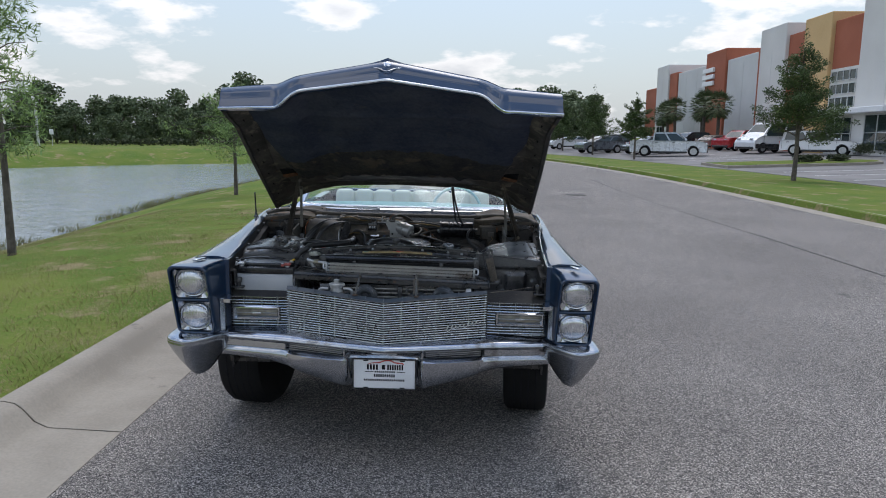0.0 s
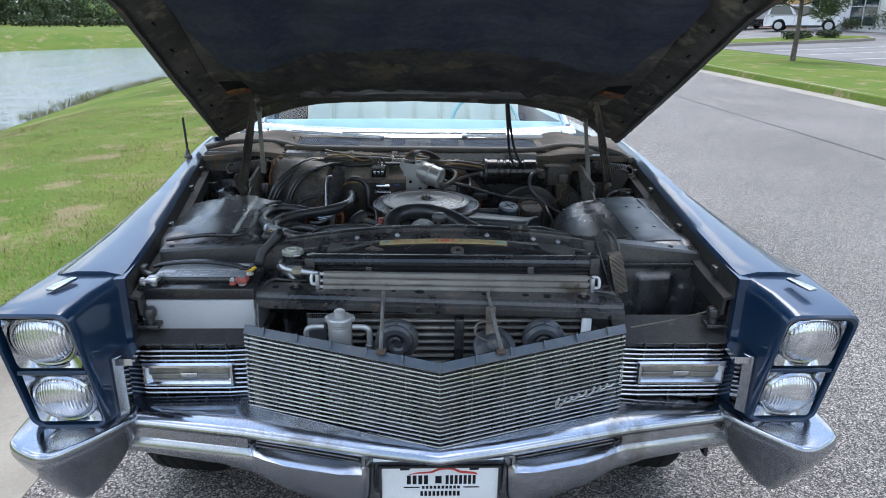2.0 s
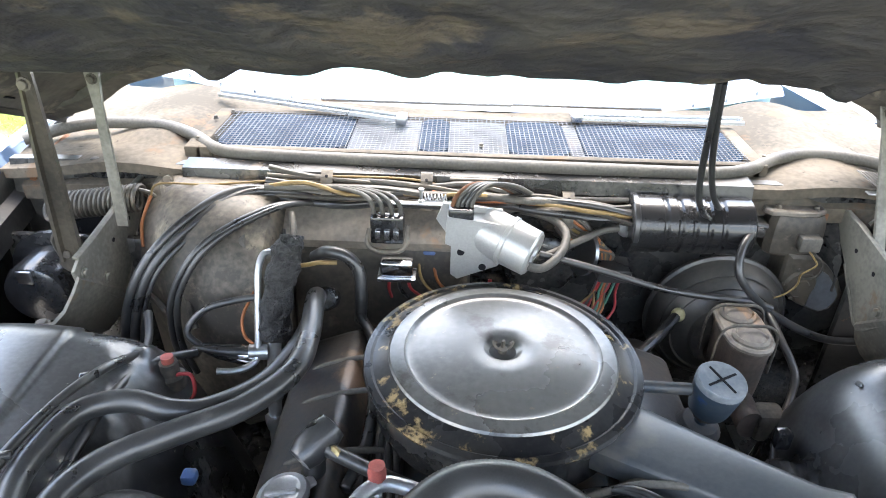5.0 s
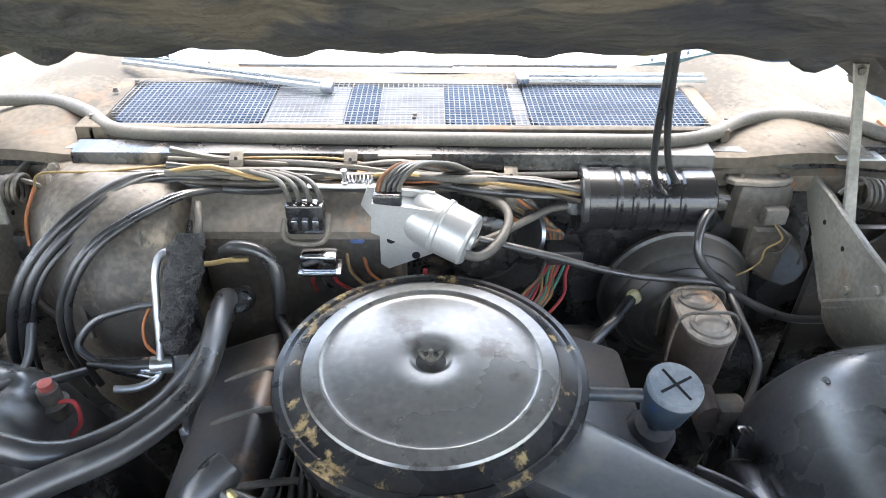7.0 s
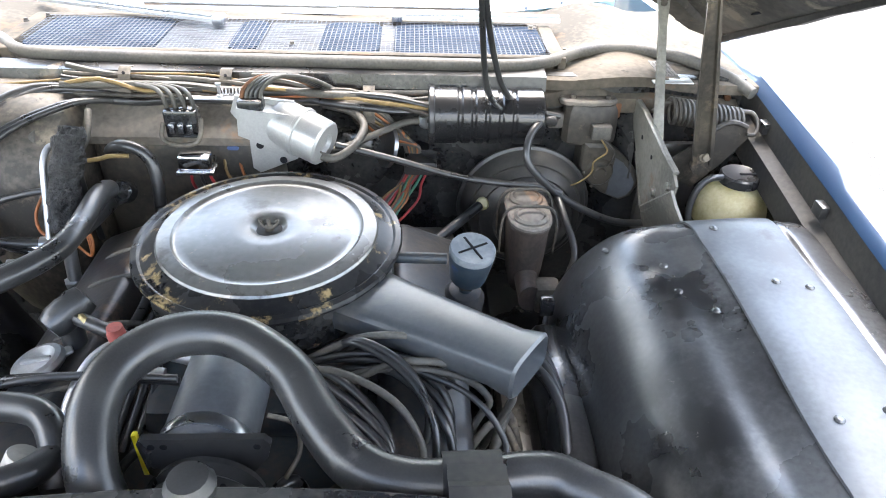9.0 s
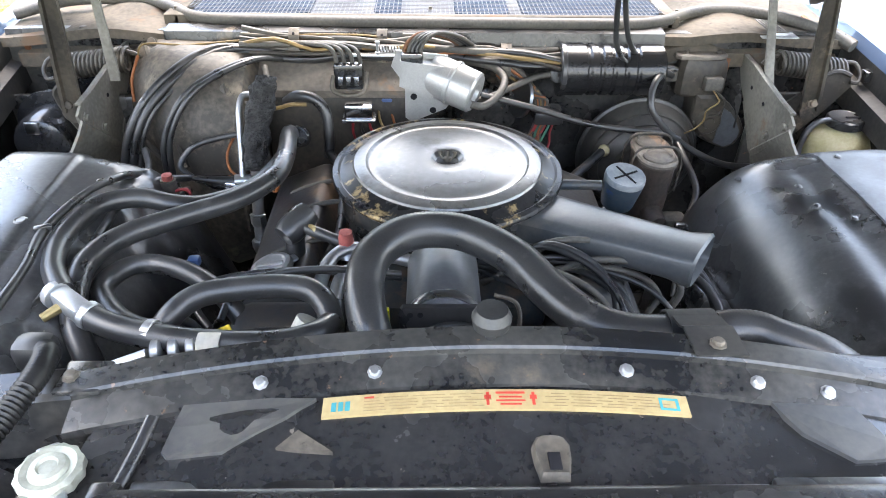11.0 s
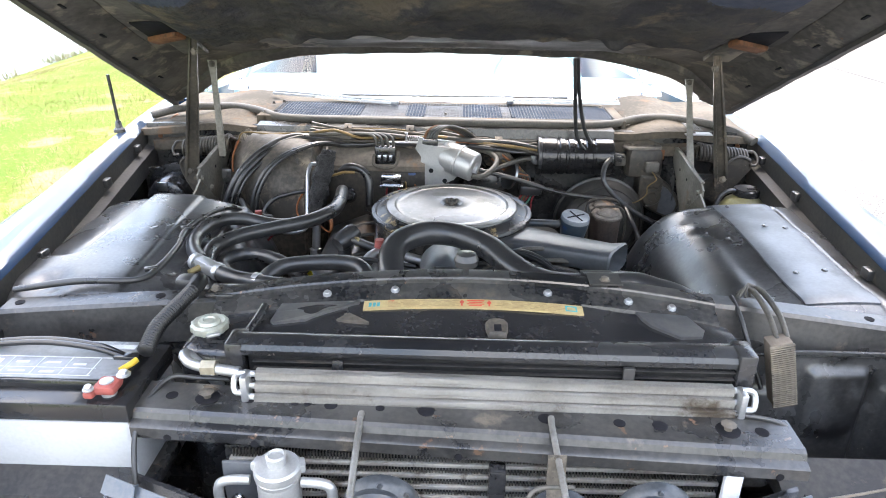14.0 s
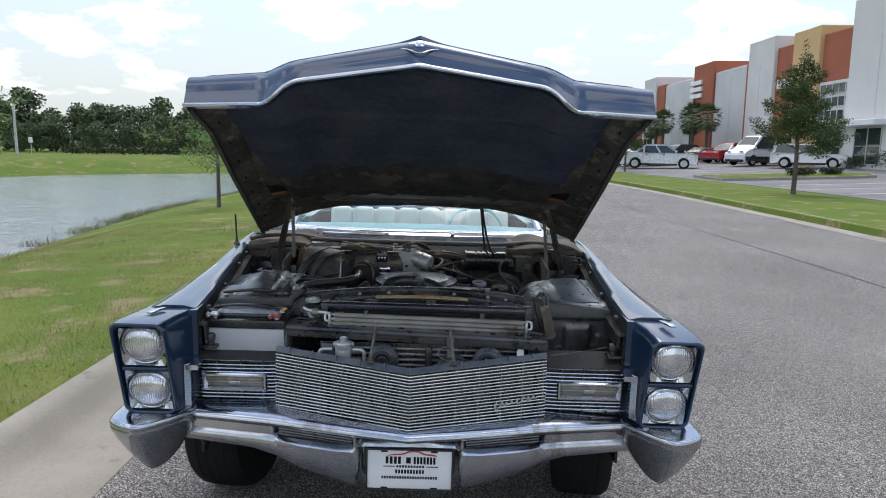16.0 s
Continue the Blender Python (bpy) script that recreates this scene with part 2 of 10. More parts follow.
RED_CAP = mat("faded_red_plastic", (0.33, 0.075, 0.06), (0.24, 0.06, 0.05), 0.6, 0, 60, 400, 0.2)
YELLOW = mat("yellow_tag", (0.7, 0.58, 0.02), None, 0.5)
WHITE = mat("white_paint", (0.78, 0.79, 0.8), (0.7, 0.71, 0.72), 0.35, 0.0, 6, 200, 0.03)
LABEL = mat("aged_paper_label", (0.45, 0.345, 0.175), (0.36, 0.265, 0.125), 0.55, 0.0, 14, 160, 0.1)
LABEL_RED = mat("label_red", (0.6, 0.06, 0.04), None, 0.5)
LABEL_TEAL = mat("label_teal", (0.05, 0.36, 0.4), None, 0.5)
FADED_INK = mat("faded_brown_ink", (0.22, 0.155, 0.08), (0.29, 0.21, 0.11), 0.6)
INK = mat("dark_ink", (0.02, 0.02, 0.023), None, 0.7, spec=0.05)
BAT_GREY = mat("grey_battery_case", (0.40, 0.415, 0.43), (0.35, 0.365, 0.38), 0.5, 0, 6, 200, 0.05)
BOTTLE = mat("yellowed_plastic", (0.50, 0.455, 0.28), (0.38, 0.33, 0.18), 0.45, 0, 14, 160, 0.1, dirt=(0.06, 0.05, 0.03), dirt_at=0.68, subsurf=0.3)
LENS = mat("lamp_glass", (0.72, 0.75, 0.78), (0.5, 0.53, 0.56), 0.09, 0.7, 22, 160, 0.35, coat=1.0)
GLASS = plain_glass("window_glass", (0.80, 0.94, 0.93))
ENGINE_BLUE = mat("old_blue_engine_paint", (0.022, 0.027, 0.035), (0.055, 0.048, 0.042), 0.36, 0.1, 9, 120, 0.35, dirt=(0.17, 0.115, 0.08), dirt_at=0.60)
LID = mat("worn_satin_lid", (0.180, 0.176, 0.164), (0.108, 0.105, 0.097), 0.29, 0.4, 6, 90, 0.06, dirt=(0.055, 0.047, 0.037), dirt_at=0.585, dirt_scale=12, rough_var=0.08, spec=0.9, ior=1.6, specks=((0.26, 0.22, 0.17), 70, 0.655))
RIM_BLACK = mat("chipped_black_rim", (0.02, 0.02, 0.022), (0.04, 0.04, 0.04), 0.28, 0.3, 12, 130, 0.15, dirt=(0.40, 0.29, 0.15), dirt_at=0.582, dirt_scale=30)
FOAM = mat("black_foam_wrap", (0.008, 0.008, 0.009), (0.045, 0.044, 0.044), 0.55, 0, 130, 300, 1.0, spec=0.5, bump_dist=0.009)
VINYL = mat("white_vinyl", (0.72, 0.7, 0.62), (0.66, 0.64, 0.56), 0.5, 0, 5, 200, 0.06)
DASH = mat("pale_blue_dash_pad", (0.42, 0.60, 0.62), (0.36, 0.53, 0.55), 0.55, 0, 5, 200, 0.06)
ENGINE_DARK = mat("grimy_engine_paint", (0.03, 0.04, 0.05), (0.07, 0.063, 0.055), 0.45, 0.1, 12, 120, 0.35, dirt=(0.13, 0.085, 0.06), dirt_at=0.59)
COIL = mat("dirty_fin_metal", (0.16, 0.15, 0.135), (0.07, 0.066, 0.06), 0.5, 0.6, 30, 300, 0.2)


# ---- mesh tools ----
class Geo:
    """Collects points and faces of one mesh."""

    def __init__(self):
        self.v, self.f = [], []

    def add(self, vs, fs):
        k = len(self.v)
        self.v += [tuple(p) for p in vs]
        self.f += [tuple(i + k for i in q) for q in fs]
        return self

    def box(self, x0, x1, y0, y1, z0, z1, m=None):
        vs = [Vector((x, y, z)) for x in (x0, x1) for y in (y0, y1) for z in (z0, z1)]
        if m is not None:
            vs = [m @ p for p in vs]
        return self.add(vs, [(0, 1, 3, 2), (4, 6, 7, 5), (0, 4, 5, 1), (2, 3, 7, 6), (0, 2, 6, 4), (1, 5, 7, 3)])

    def rbox(self, x0, x1, y0, y1, z0, z1, r=0.01, m=None, seg=2):
        bm = bmesh.new()
        bmesh.ops.create_cube(bm, size=1)
        for p in bm.verts:
            p.co = Vector(((x0 + x1) / 2 + p.co.x * (x1 - x0), (y0 + y1) / 2 + p.co.y * (y1 - y0), (z0 + z1) / 2 + p.co.z * (z1 - z0)))
        bmesh.ops.bevel(bm, geom=list(bm.edges), offset=r, segments=seg, affect="EDGES", profile=0.5, clamp_overlap=True)
        bm.verts.index_update()
        vs = [(m @ p.co if m is not None else p.co.copy()) for p in bm.verts]
        self.add(vs, [[p.index for p in f.verts] for f in bm.faces])
        bm.free()
        return self

    def loft(self, rings, closed=True, caps=True):
        k, n = len(rings), len(rings[0])
        vs = [p for r in rings for p in r]
        fs = []
        for i in range(k - 1):
            for j in range(n if closed else n - 1):
                a, b = i * n + j, i * n + (j + 1) % n
                fs.append((a, b, b + n, a + n))
        if caps and closed:
            fs.append(tuple(range(n))[::-1])
            fs.append(tuple(range((k - 1) * n, k * n)))
        return self.add(vs, fs)

    def lathe(self, prof, m=None, n=32, a0=0.0, a1=2 * math.pi):
        """prof: (radius, height) pairs turned round z."""
        full = abs(a1 - a0 - 2 * math.pi) < 1e-6
        k = n if full else n + 1
        rings = []
        for r, z in prof:
            ring = [Vector((r * math.cos(a0 + (a1 - a0) * i / n), r * math.sin(a0 + (a1 - a0) * i / n), z)) for i in range(k)]
            rings.append([m @ p for p in ring] if m is not None else ring)
        return self.loft(rings, closed=full, caps=full)

    def tube(self, pts, r, n=10, smooth=6, caps=True):
        """A round tube along points, curved between them; r is one radius or a list."""
        P = [Vector(p) for p in pts]
        R = list(r) if isinstance(r, (list, tuple)) else [r] * len(P)
        Q, S = [], []
        for i in range(len(P) - 1):
            p0, p1, p2, p3 = P[max(i - 1, 0)], P[i], P[i + 1], P[min(i + 2, len(P) - 1)]
            st = smooth if len(P) > 2 else 1
            for s in range(st):
                t = s / st
                Q.append(0.5 * ((2 * p1) + (p2 - p0) * t + (2 * p0 - 5 * p1 + 4 * p2 - p3) * t * t + (3 * p1 - p0 - 3 * p2 + p3) * t ** 3))
                S.append(R[i] * (1 - t) + R[i + 1] * t)
        Q.append(P[-1])
        S.append(R[-1])
        up = Vector((0.13, 0.29, 0.95))
        rings = []
        for i, q in enumerate(Q):
            d = (Q[min(i + 1, len(Q) - 1)] - Q[max(i - 1, 0)]).normalized()
            u = (up - d * up.dot(d))
            u = u.normalized() if u.length > 1e-4 else d.orthogonal().normalized()
            up = u
            w = d.cross(u)
            rings.append([q + (u * math.cos(2 * math.pi * j / n) + w * math.sin(2 * math.pi * j / n)) * S[i] for j in range(n)])
        return self.loft(rings, True, caps)

    def grid(self, fn, nu, nv, thick=None):
        """A sheet of points fn(u, v) with u, v in 0..1; thick: a Vector or number along -z for the back side."""
        top = [Vector(fn(i / nu, j / nv)) for i in range(nu + 1) for j in range(nv + 1)]
        w = nv + 1
        fs = [(i * w + j, (i + 1) * w + j, (i + 1) * w + j + 1, i * w + j + 1) for i in range(nu) for j in range(nv)]
        if thick is None:
            return self.add(top, fs)
        off = thick if isinstance(thick, Vector) else Vector((0, 0, -thick))
        k = len(top)
        vs = top + [p + off for p in top]
        fs2 = [tuple(i + k for i in q)[::-1] for q in fs]
        rim = [i * w for i in range(nu + 1)] + [nu * w + j for j in range(1, nv + 1)] + [i * w + nv for i in range(nu - 1, -1, -1)] + [j for j in range(nv - 1, 0, -1)]
        side = [(rim[i], rim[i] + k, rim[(i + 1) % len(rim)] + k, rim[(i + 1) % len(rim)]) for i in range(len(rim))]
        return self.add(vs, fs + fs2 + side)

    def prism(self, poly, off):
        """A flat polygon pushed along off."""
        n = len(poly)
        P = [Vector(p) for p in poly]
        off = Vector(off)
        return self.add(P + [p + off for p in P], [tuple(range(n)), tuple(range(2 * n - 1, n - 1, -1))] + [(i, i + n, (i + 1) % n + n, (i + 1) % n) for i in range(n)])


def part(name, g, material, parent=None, label="", smooth=35, kind="", category=""):
    """Links one mesh object under a thing or a part."""
    me = bpy.data.meshes.new(name)
    if isinstance(g, Geo):
        me.from_pydata(g.v, [], g.f)
        bm = bmesh.new()
        bm.from_mesh(me)
        bmesh.ops.recalc_face_normals(bm, faces=bm.faces)
        bm.to_mesh(me)
        bm.free()
    me.materials.append(material)
    if smooth:
        me.shade_smooth()
        me.set_sharp_from_angle(angle=radians(smooth))
    ob = new(name, me)
    if parent is not None:
        ob.parent = parent
    return tagged(ob, label, category, "", kind)


def thing(name, label, category, m=None, group="", kind=""):
    e = new(name)
    e.empty_display_size = 0.2
    if m is not None:
        e.matrix_basis = m
    return tagged(e, label, category, group, kind)


def lerp(a, b, t):
    return a + (b - a) * t


def table(rows, y):
    """Straight-line look-up in rows of (y, value)."""
    if y <= rows[0][0]:
        return rows[0][1]
    for (y0, v0), (y1, v1) in zip(rows, rows[1:]):
        if y <= y1:
            return lerp(v0, v1, (y - y0) / (y1 - y0))
    return rows[-1][1]


def curve(rows, x):
    """Smooth look-up through rows of (x, value)."""
    if x <= rows[0][0]:
        return rows[0][1]
    for i in range(len(rows) - 1):
        (x0, v0), (x1, v1) = rows[i], rows[i + 1]
        if x <= x1:
            xa, va = rows[max(i - 1, 0)]
            xb, vb = rows[min(i + 2, len(rows) - 1)]
            t, d = (x - x0) / (x1 - x0), x1 - x0
            m0, m1 = (v1 - va) / (x1 - xa) * d, (vb - v0) / (xb - x0) * d
            return (2 * t ** 3 - 3 * t * t + 1) * v0 + (t ** 3 - 2 * t * t + t) * m0 + (3 * t * t - 2 * t ** 3) * v1 + (t ** 3 - t * t) * m1
    return rows[-1][1]


# ---- the ground, road and pond ----
GRASS = mat("mown_grass", (0.080, 0.138, 0.022), (0.140, 0.170, 0.038), 0.95, 0, 0.55, 26, 0.8, dirt=(0.235, 0.195, 0.105), dirt_at=0.575, dirt_scale=1.3, spec=0.08, bump_dist=0.02, specks=((0.20, 0.175, 0.085), 26, 0.60))
BLADE = mat("grass_blades", (0.155, 0.158, 0.048), (0.27, 0.225, 0.115), 0.8, 0, 1.2, 40, 0.0, dirt=(0.33, 0.265, 0.155), dirt_at=0.52, dirt_scale=2.2, spec=0.1)
CONCRETE = mat("old_kerb_concrete", (0.33, 0.295, 0.24), (0.265, 0.238, 0.195), 0.85, 0, 2.2, 60, 0.35, dirt=(0.17, 0.152, 0.13), dirt_at=0.64, dirt_scale=3)
PARKING = mat("faded_parking_asphalt", (0.21, 0.2, 0.195), (0.16, 0.155, 0.15), 0.9, 0, 0.4, 20, 0.3)
WATER = mat("pond_water", (0.15, 0.175, 0.187), (0.185, 0.21, 0.22), 0.12, 0, 0.9, 5.5, 0.75, rough_var=0.06, spec=0.9, bump_dist=0.11)
BARK = mat("grey_bark", (0.13, 0.11, 0.09), (0.07, 0.06, 0.05), 0.9, 0, 9, 60, 0.6)
LINE = mat("road_line_paint", (0.6, 0.6, 0.58), (0.5, 0.5, 0.48), 0.8, 0, 3, 50, 0.1)


def asphalt():
    """Coarse open aggregate: pale and dark stones in a dark binder."""
    m = bpy.data.materials.new("coarse_asphalt")
    m.use_nodes = True
    n, l = m.node_tree.nodes, m.node_tree.links
    b = n["Principled BSDF"]
    tc = n.new("ShaderNodeTexCoord")
    vo = n.new("ShaderNodeTexVoronoi")
    vo.inputs["Scale"].default_value = 190
    l.new(tc.outputs["Object"], vo.inputs["Vector"])
    rp = n.new("ShaderNodeValToRGB")
    e = rp.color_ramp.elements
    e[0].position, e[0].color = 0.0, (0.030, 0.028, 0.026, 1)
    e[1].position, e[1].color = 1.0, (0.56, 0.51, 0.455, 1)
    for p, c in ((0.32, (0.085, 0.079, 0.073, 1)), (0.62, (0.19, 0.175, 0.159, 1)), (0.85, (0.33, 0.30, 0.27, 1))):
        q = e.new(p)
        q.color = c
    sp = n.new("ShaderNodeSeparateColor")
    l.new(vo.outputs["Color"], sp.inputs[0])
    l.new(sp.outputs[0], rp.inputs[0])
    big = n.new("ShaderNodeTexNoise")
    big.inputs["Scale"].default_value, big.inputs["Detail"].default_value = 0.5, 8
    l.new(tc.outputs["Object"], big.inputs["Vector"])
    mr = n.new("ShaderNodeMapRange")
    mr.inputs[1].default_value, mr.inputs[2].default_value = 0.3, 0.7
    mr.inputs[3].default_value, mr.inputs[4].default_value = 0.82, 1.12
    l.new(big.outputs["Fac"], mr.inputs[0])
    mx = n.new("ShaderNodeMix")
    mx.data_type, mx.blend_type = "RGBA", "MULTIPLY"
    mx.inputs[0].default_value = 1
    l.new(rp.outputs[0], mx.inputs[6])
    l.new(mr.outputs[0], mx.inputs[7])
    # a few oil stains
    st = n.new("ShaderNodeTexNoise")
    st.inputs["Scale"].default_value, st.inputs["Detail"].default_value = 1.6, 3
    l.new(tc.outputs["Object"], st.inputs["Vector"])
    sr = n.new("ShaderNodeMapRange")
    sr.inputs[1].default_value, sr.inputs[2].default_value = 0.72, 0.78
    l.new(st.outputs["Fac"], sr.inputs[0])
    ms = n.new("ShaderNodeMix")
    ms.data_type = "RGBA"
    l.new(sr.outputs[0], ms.inputs[0])
    l.new(mx.outputs[2], ms.inputs[6])
    ms.inputs[7].default_value = (0.03, 0.03, 0.03, 1)
    l.new(ms.outputs[2], b.inputs["Base Color"])
    b.inputs["Roughness"].default_value = 0.85
    b.inputs["Specular IOR Level"].default_value = 0.3
    bp = n.new("ShaderNodeBump")
    bp.inputs["Strength"].default_value, bp.inputs["Distance"].default_value = 0.6, 0.004
    l.new(vo.outputs["Distance"], bp.inputs["Height"])
    bp.invert = True
    l.new(bp.outputs[0], b.inputs["Normal"])
    return m


ASPHALT = asphalt()
FALL = math.tan(radians(0.9))                     # the road falls to the right


def bend(y):
    return -0.0035 * max(y - 20, 0) ** 2 if y < 90 else -17.15 - 0.49 * (y - 90)


def pond_in(x, y):
    """How far inside the pond (metres, negative outside)."""
    xs = table([(-60, -12), (5, -8.3), (12, -8.5), (19, -9.3), (30, -9.0), (60, -11)], y)
    ys = 49 - 0.053 * (x + 16) ** 2 if x < -16 else 49 - 0.5 * max(x + 16, 0)
    return min(xs - x, (ys - y) * 0.8, y + 45)


def park_z(x, y):
    return -0.12 + 0.03 * max(min(x - bend(y), 31) - 15.5, 0)


def ground_z(x, y):
    rx = x - bend(y)
    if -2.06 < rx < 9.0:
        return -FALL * rx - 0.25
    if rx >= 9.0:
        v = table([(9.0, 0.01), (12, 0.02), (14.5, -0.04), (15.6, -0.13)], rx)
        return v if rx < 15.6 else park_z(x, y) - 0.12
    s = pond_in(x, y)
    if s > 0:
        return max(-0.6 - 0.3 * s, -2.0)
    lawn = table([(-9.5, 0.0), (-5.3, 0.1), (-3.5, 0.165), (-2.16, 0.184), (-2.12, 0.172), (-2.07, 0.15)], rx)
    if y > 40 or x < -30:
        lawn = lerp(lawn, 0.45, min(max((y - 40) / 10, (-x - 30) / 6, 0), 1))
    return min(-0.6 - 0.24 * s, lawn)


xs = [-900, -500, -250, -150, -100] + [-80 + 4 * i for i in range(11)] + [-38 + 2 * i for i in range(10)] + [-18.5 + 0.75 * i for i in range(22)] + [-2.25, -2.16, -2.12, -2.07, -2.04, 3.0, 8.9, 9.05]
xs += [9.6, 10.5, 12, 14, 15.3, 16.3, 20, 25, 30, 36, 45, 60, 90, 150, 300, 500, 900]
ys = [-900, -400, -150, -80, -50, -30, -20, -14] + [-10 + 1.0 * i for i in range(32)] + [22 + 2 * i for i in range(40)] + [106, 120, 150, 220, 400, 900]
g = Geo()
vs = []
for i, x in enumerate(xs):
    for y in ys:
        px = x + (bend(y) if -2.2 < x < 20 else bend(y) * 0.6 if x < 60 else 0) if x > -2.2 else x
        if x <= -2.07 and y > 20:
            px = x + bend(y) * max(0, 1 - (-2.07 - x) / 5)
        vs.append((px, y, ground_z(px, y) + (0.012 * noise.noise(Vector((px * 0.9, y * 0.9, 0))) if x < -2.1 else 0)))
w = len(ys)
g.add(vs, [(i * w + j, (i + 1) * w + j, (i + 1) * w + j + 1, i * w + j + 1) for i in range(len(xs) - 1) for j in range(w - 1)])
tagged(part("ground", g, GRASS, label="mown green and straw grass sloping to a pond", smooth=60), category="ground", kind="structure")

yr = [-40, -20] + [-12 + 2 * i for i in range(16)] + [20 + 2.5 * i for i in range(28)] + [100, 120, 150]
g = Geo()
g.grid(lambda u, v: (lerp(-1.45, 8.6, u) + bend(yr[round(v * (len(yr) - 1))]), yr[round(v * (len(yr) - 1))], -FALL * lerp(-1.45, 8.6, u)), 4, len(yr) - 1, 0.2)
road = tagged(part("road", g, ASPHALT, label="grey coarse asphalt road with pale aggregate"), category="road", kind="structure")


def kerb(name, side, y0, y1, step, label):
    """Gutter pan and rolled kerb cast in lengths with open joints."""
    holder = tagged(new(name), label, "kerb", "", "structure")
    x0 = -1.445 if side < 0 else 8.605
    prof = [(0, 0.0), (0.40, 0.012), (0.47, 0.045), (0.53, 0.115), (0.57, 0.145), (0.63, 0.155), (0.672, 0.154), (0.685, 0.146), (0.685, -0.15), (0, -0.15)]
    y = y0
    k = 0
    while y < y1:
        a, b = y + 0.006, y + step - 0.006
        g = Geo()
        rings = []
        for q in (a, (a + b) / 2, b):
            zj = 0.004 * noise.noise(Vector((side * 3.1, q * 0.7, 1)))
            rings.append([Vector((x0 + side * px + bend(q), q, -FALL * (x0 + side * px) + pz + zj + 0.003)) for px, pz in prof])
        g.loft(rings)
        part("kerb_length", g, CONCRETE, holder, smooth=30)
        y += step
        k += 1


kerb("kerb_near", -1, -11.75, 60, 3.0, "weathered tan concrete gutter and rolled kerb beside the lawn")
kerb("kerb_far", 1, -6, 84, 3.0, "pale concrete kerb and gutter along the far verge")

g = Geo()
g.grid(lambda u, v: (-75 + 68 * u, -46 + 98 * v, -0.62), 34, 49, 0.02)
tagged(part("water", g, WATER, label="rippled grey pond water reflecting the sky"), category="pond", kind="structure")

# parking ground, its island and lines
g = Geo()
g.grid(lambda u, v: ((15.6 if u == 0 else lerp(15.6, 33, u)) + bend(lerp(4, 110, v)) * (1 - 0.5 * u), lerp(4, 110, v), park_z(lerp(15.6, 33, u) + bend(lerp(4, 110, v)) * (1 - 0.5 * u), lerp(4, 110, v)) + 0.0), 8, 40, 0.1)
tagged(part("parking_ground", g, PARKING, label="faded grey asphalt parking ground"), category="parking", kind="structure")
g = Geo()
isl = [(15.2, 34.6), (22.5, 34.6), (24.0, 35.2), (24.6, 36.6), (24.0, 38.2), (22.5, 38.8), (15.2, 38.8)]
g.prism([(x, y, park_z(x, y) + 0.15) for x, y in isl], (0, 0, -0.3))
island = tagged(part("parking_island", g, CONCRETE, label="raised kerbed island with grass between parking bays"), category="traffic island", kind="structure")
g = Geo()
cxm, cym = 20, 36.7
g.prism([(cxm + (x - cxm) * 0.965, cym + (y - cym) * 0.88, park_z(x, y) + 0.165) for x, y in isl], (0, 0, -0.1))
part("island_grass", g, GRASS, island)
for k, y in enumerate((21.5, 24.5, 27.5, 30.5, 41.5, 44.5, 47.5, 50.5, 53.5)):
    g = Geo()
    g.box(16.3, 21.5, y - 0.06, y + 0.06, -0.005, 0.006, Matrix.Translation((0, 0, park_z(18.9, y))) @ Matrix.Rotation(-0.03, 4, "Y") @ Matrix.Translation((0, 0, 0)))
    for i, p in enumerate(g.v):
        g.v[i] = (p[0], p[1], park_z(p[0], p[1]) + (0.006 if i in (1, 3, 5, 7) else -0.01))
    tagged(part("parking_line", g, LINE, label="worn white parking bay line", category="road marking"), group="parking lines", kind="structure")

g = Geo()
g.loft([[(5.55 + 0.12 * math.sin(y * 0.3) + dx, y, -FALL * 5.6 + 0.002 + dz) for dx, dz in ((-0.02, -0.01), (-0.018, 0.002), (0.018, 0.002), (0.02, -0.01))] for y in (2, 5, 8, 11, 14, 17, 20, 24)])
tagged(part("road_seam", g, mat("dark_joint_tar", (0.05, 0.048, 0.046), (0.10, 0.095, 0.09), 0.9, 0, 6, 90, 0.3), label="thin dark sealed joint along the road", category="road joint"), kind="structure")
# manhole cover in the road
g = Geo()
g.lathe([(0.31, -0.02), (0.31, 0.004), (0.29, 0.008), (0.0, 0.008)], Matrix.Translation((3.75, 16.4, -FALL * 3.75)) @ Matrix.Rotation(radians(0.9), 4, "Y"), 28)
tagged(part("manhole_cover", g, mat("dark_iron", (0.06, 0.055, 0.05), None, 0.7, 0.4), label="dark round iron manhole cover in the road", category="manhole"))

# grass blades near the kerb, thinner farther off
rng = random.Random(4)
vs, fs = [], []
for k in range(120000):
    u = rng.random() ** 1.4
    x = -2.115 - u * 5.2
    y = rng.uniform(-2.4, 10.5)
    clump = noise.noise(Vector((x * 2.3, y * 2.3, 4)))
    if clump < -0.3 and rng.random() < 0.6:
        continue
    h = rng.uniform(0.012, 0.034) * (1.1 + 0.8 * clump)
    a, lean = rng.uniform(0, 6.28), rng.uniform(0.5, 1.7)
    w2 = rng.uniform(0.0010, 0.0022)
    z = ground_z(x, y) - 0.003
    ca, sa = math.cos(a), math.sin(a)
    i = len(vs)
    vs += [(x - sa * w2, y + ca * w2, z), (x + sa * w2, y - ca * w2, z), (x + ca * lean * h, y + sa * lean * h, z + h)]
    fs.append((i, i + 1, i + 2))
g = Geo()
g.v, g.f = vs, fs
me = bpy.data.meshes.new("grass")
me.from_pydata(vs, [], fs)
me.materials.append(BLADE)
tagged(new("grass_tufts", me), "short mixed green and dry grass blades beside the kerb", "grass", "", "stuff")
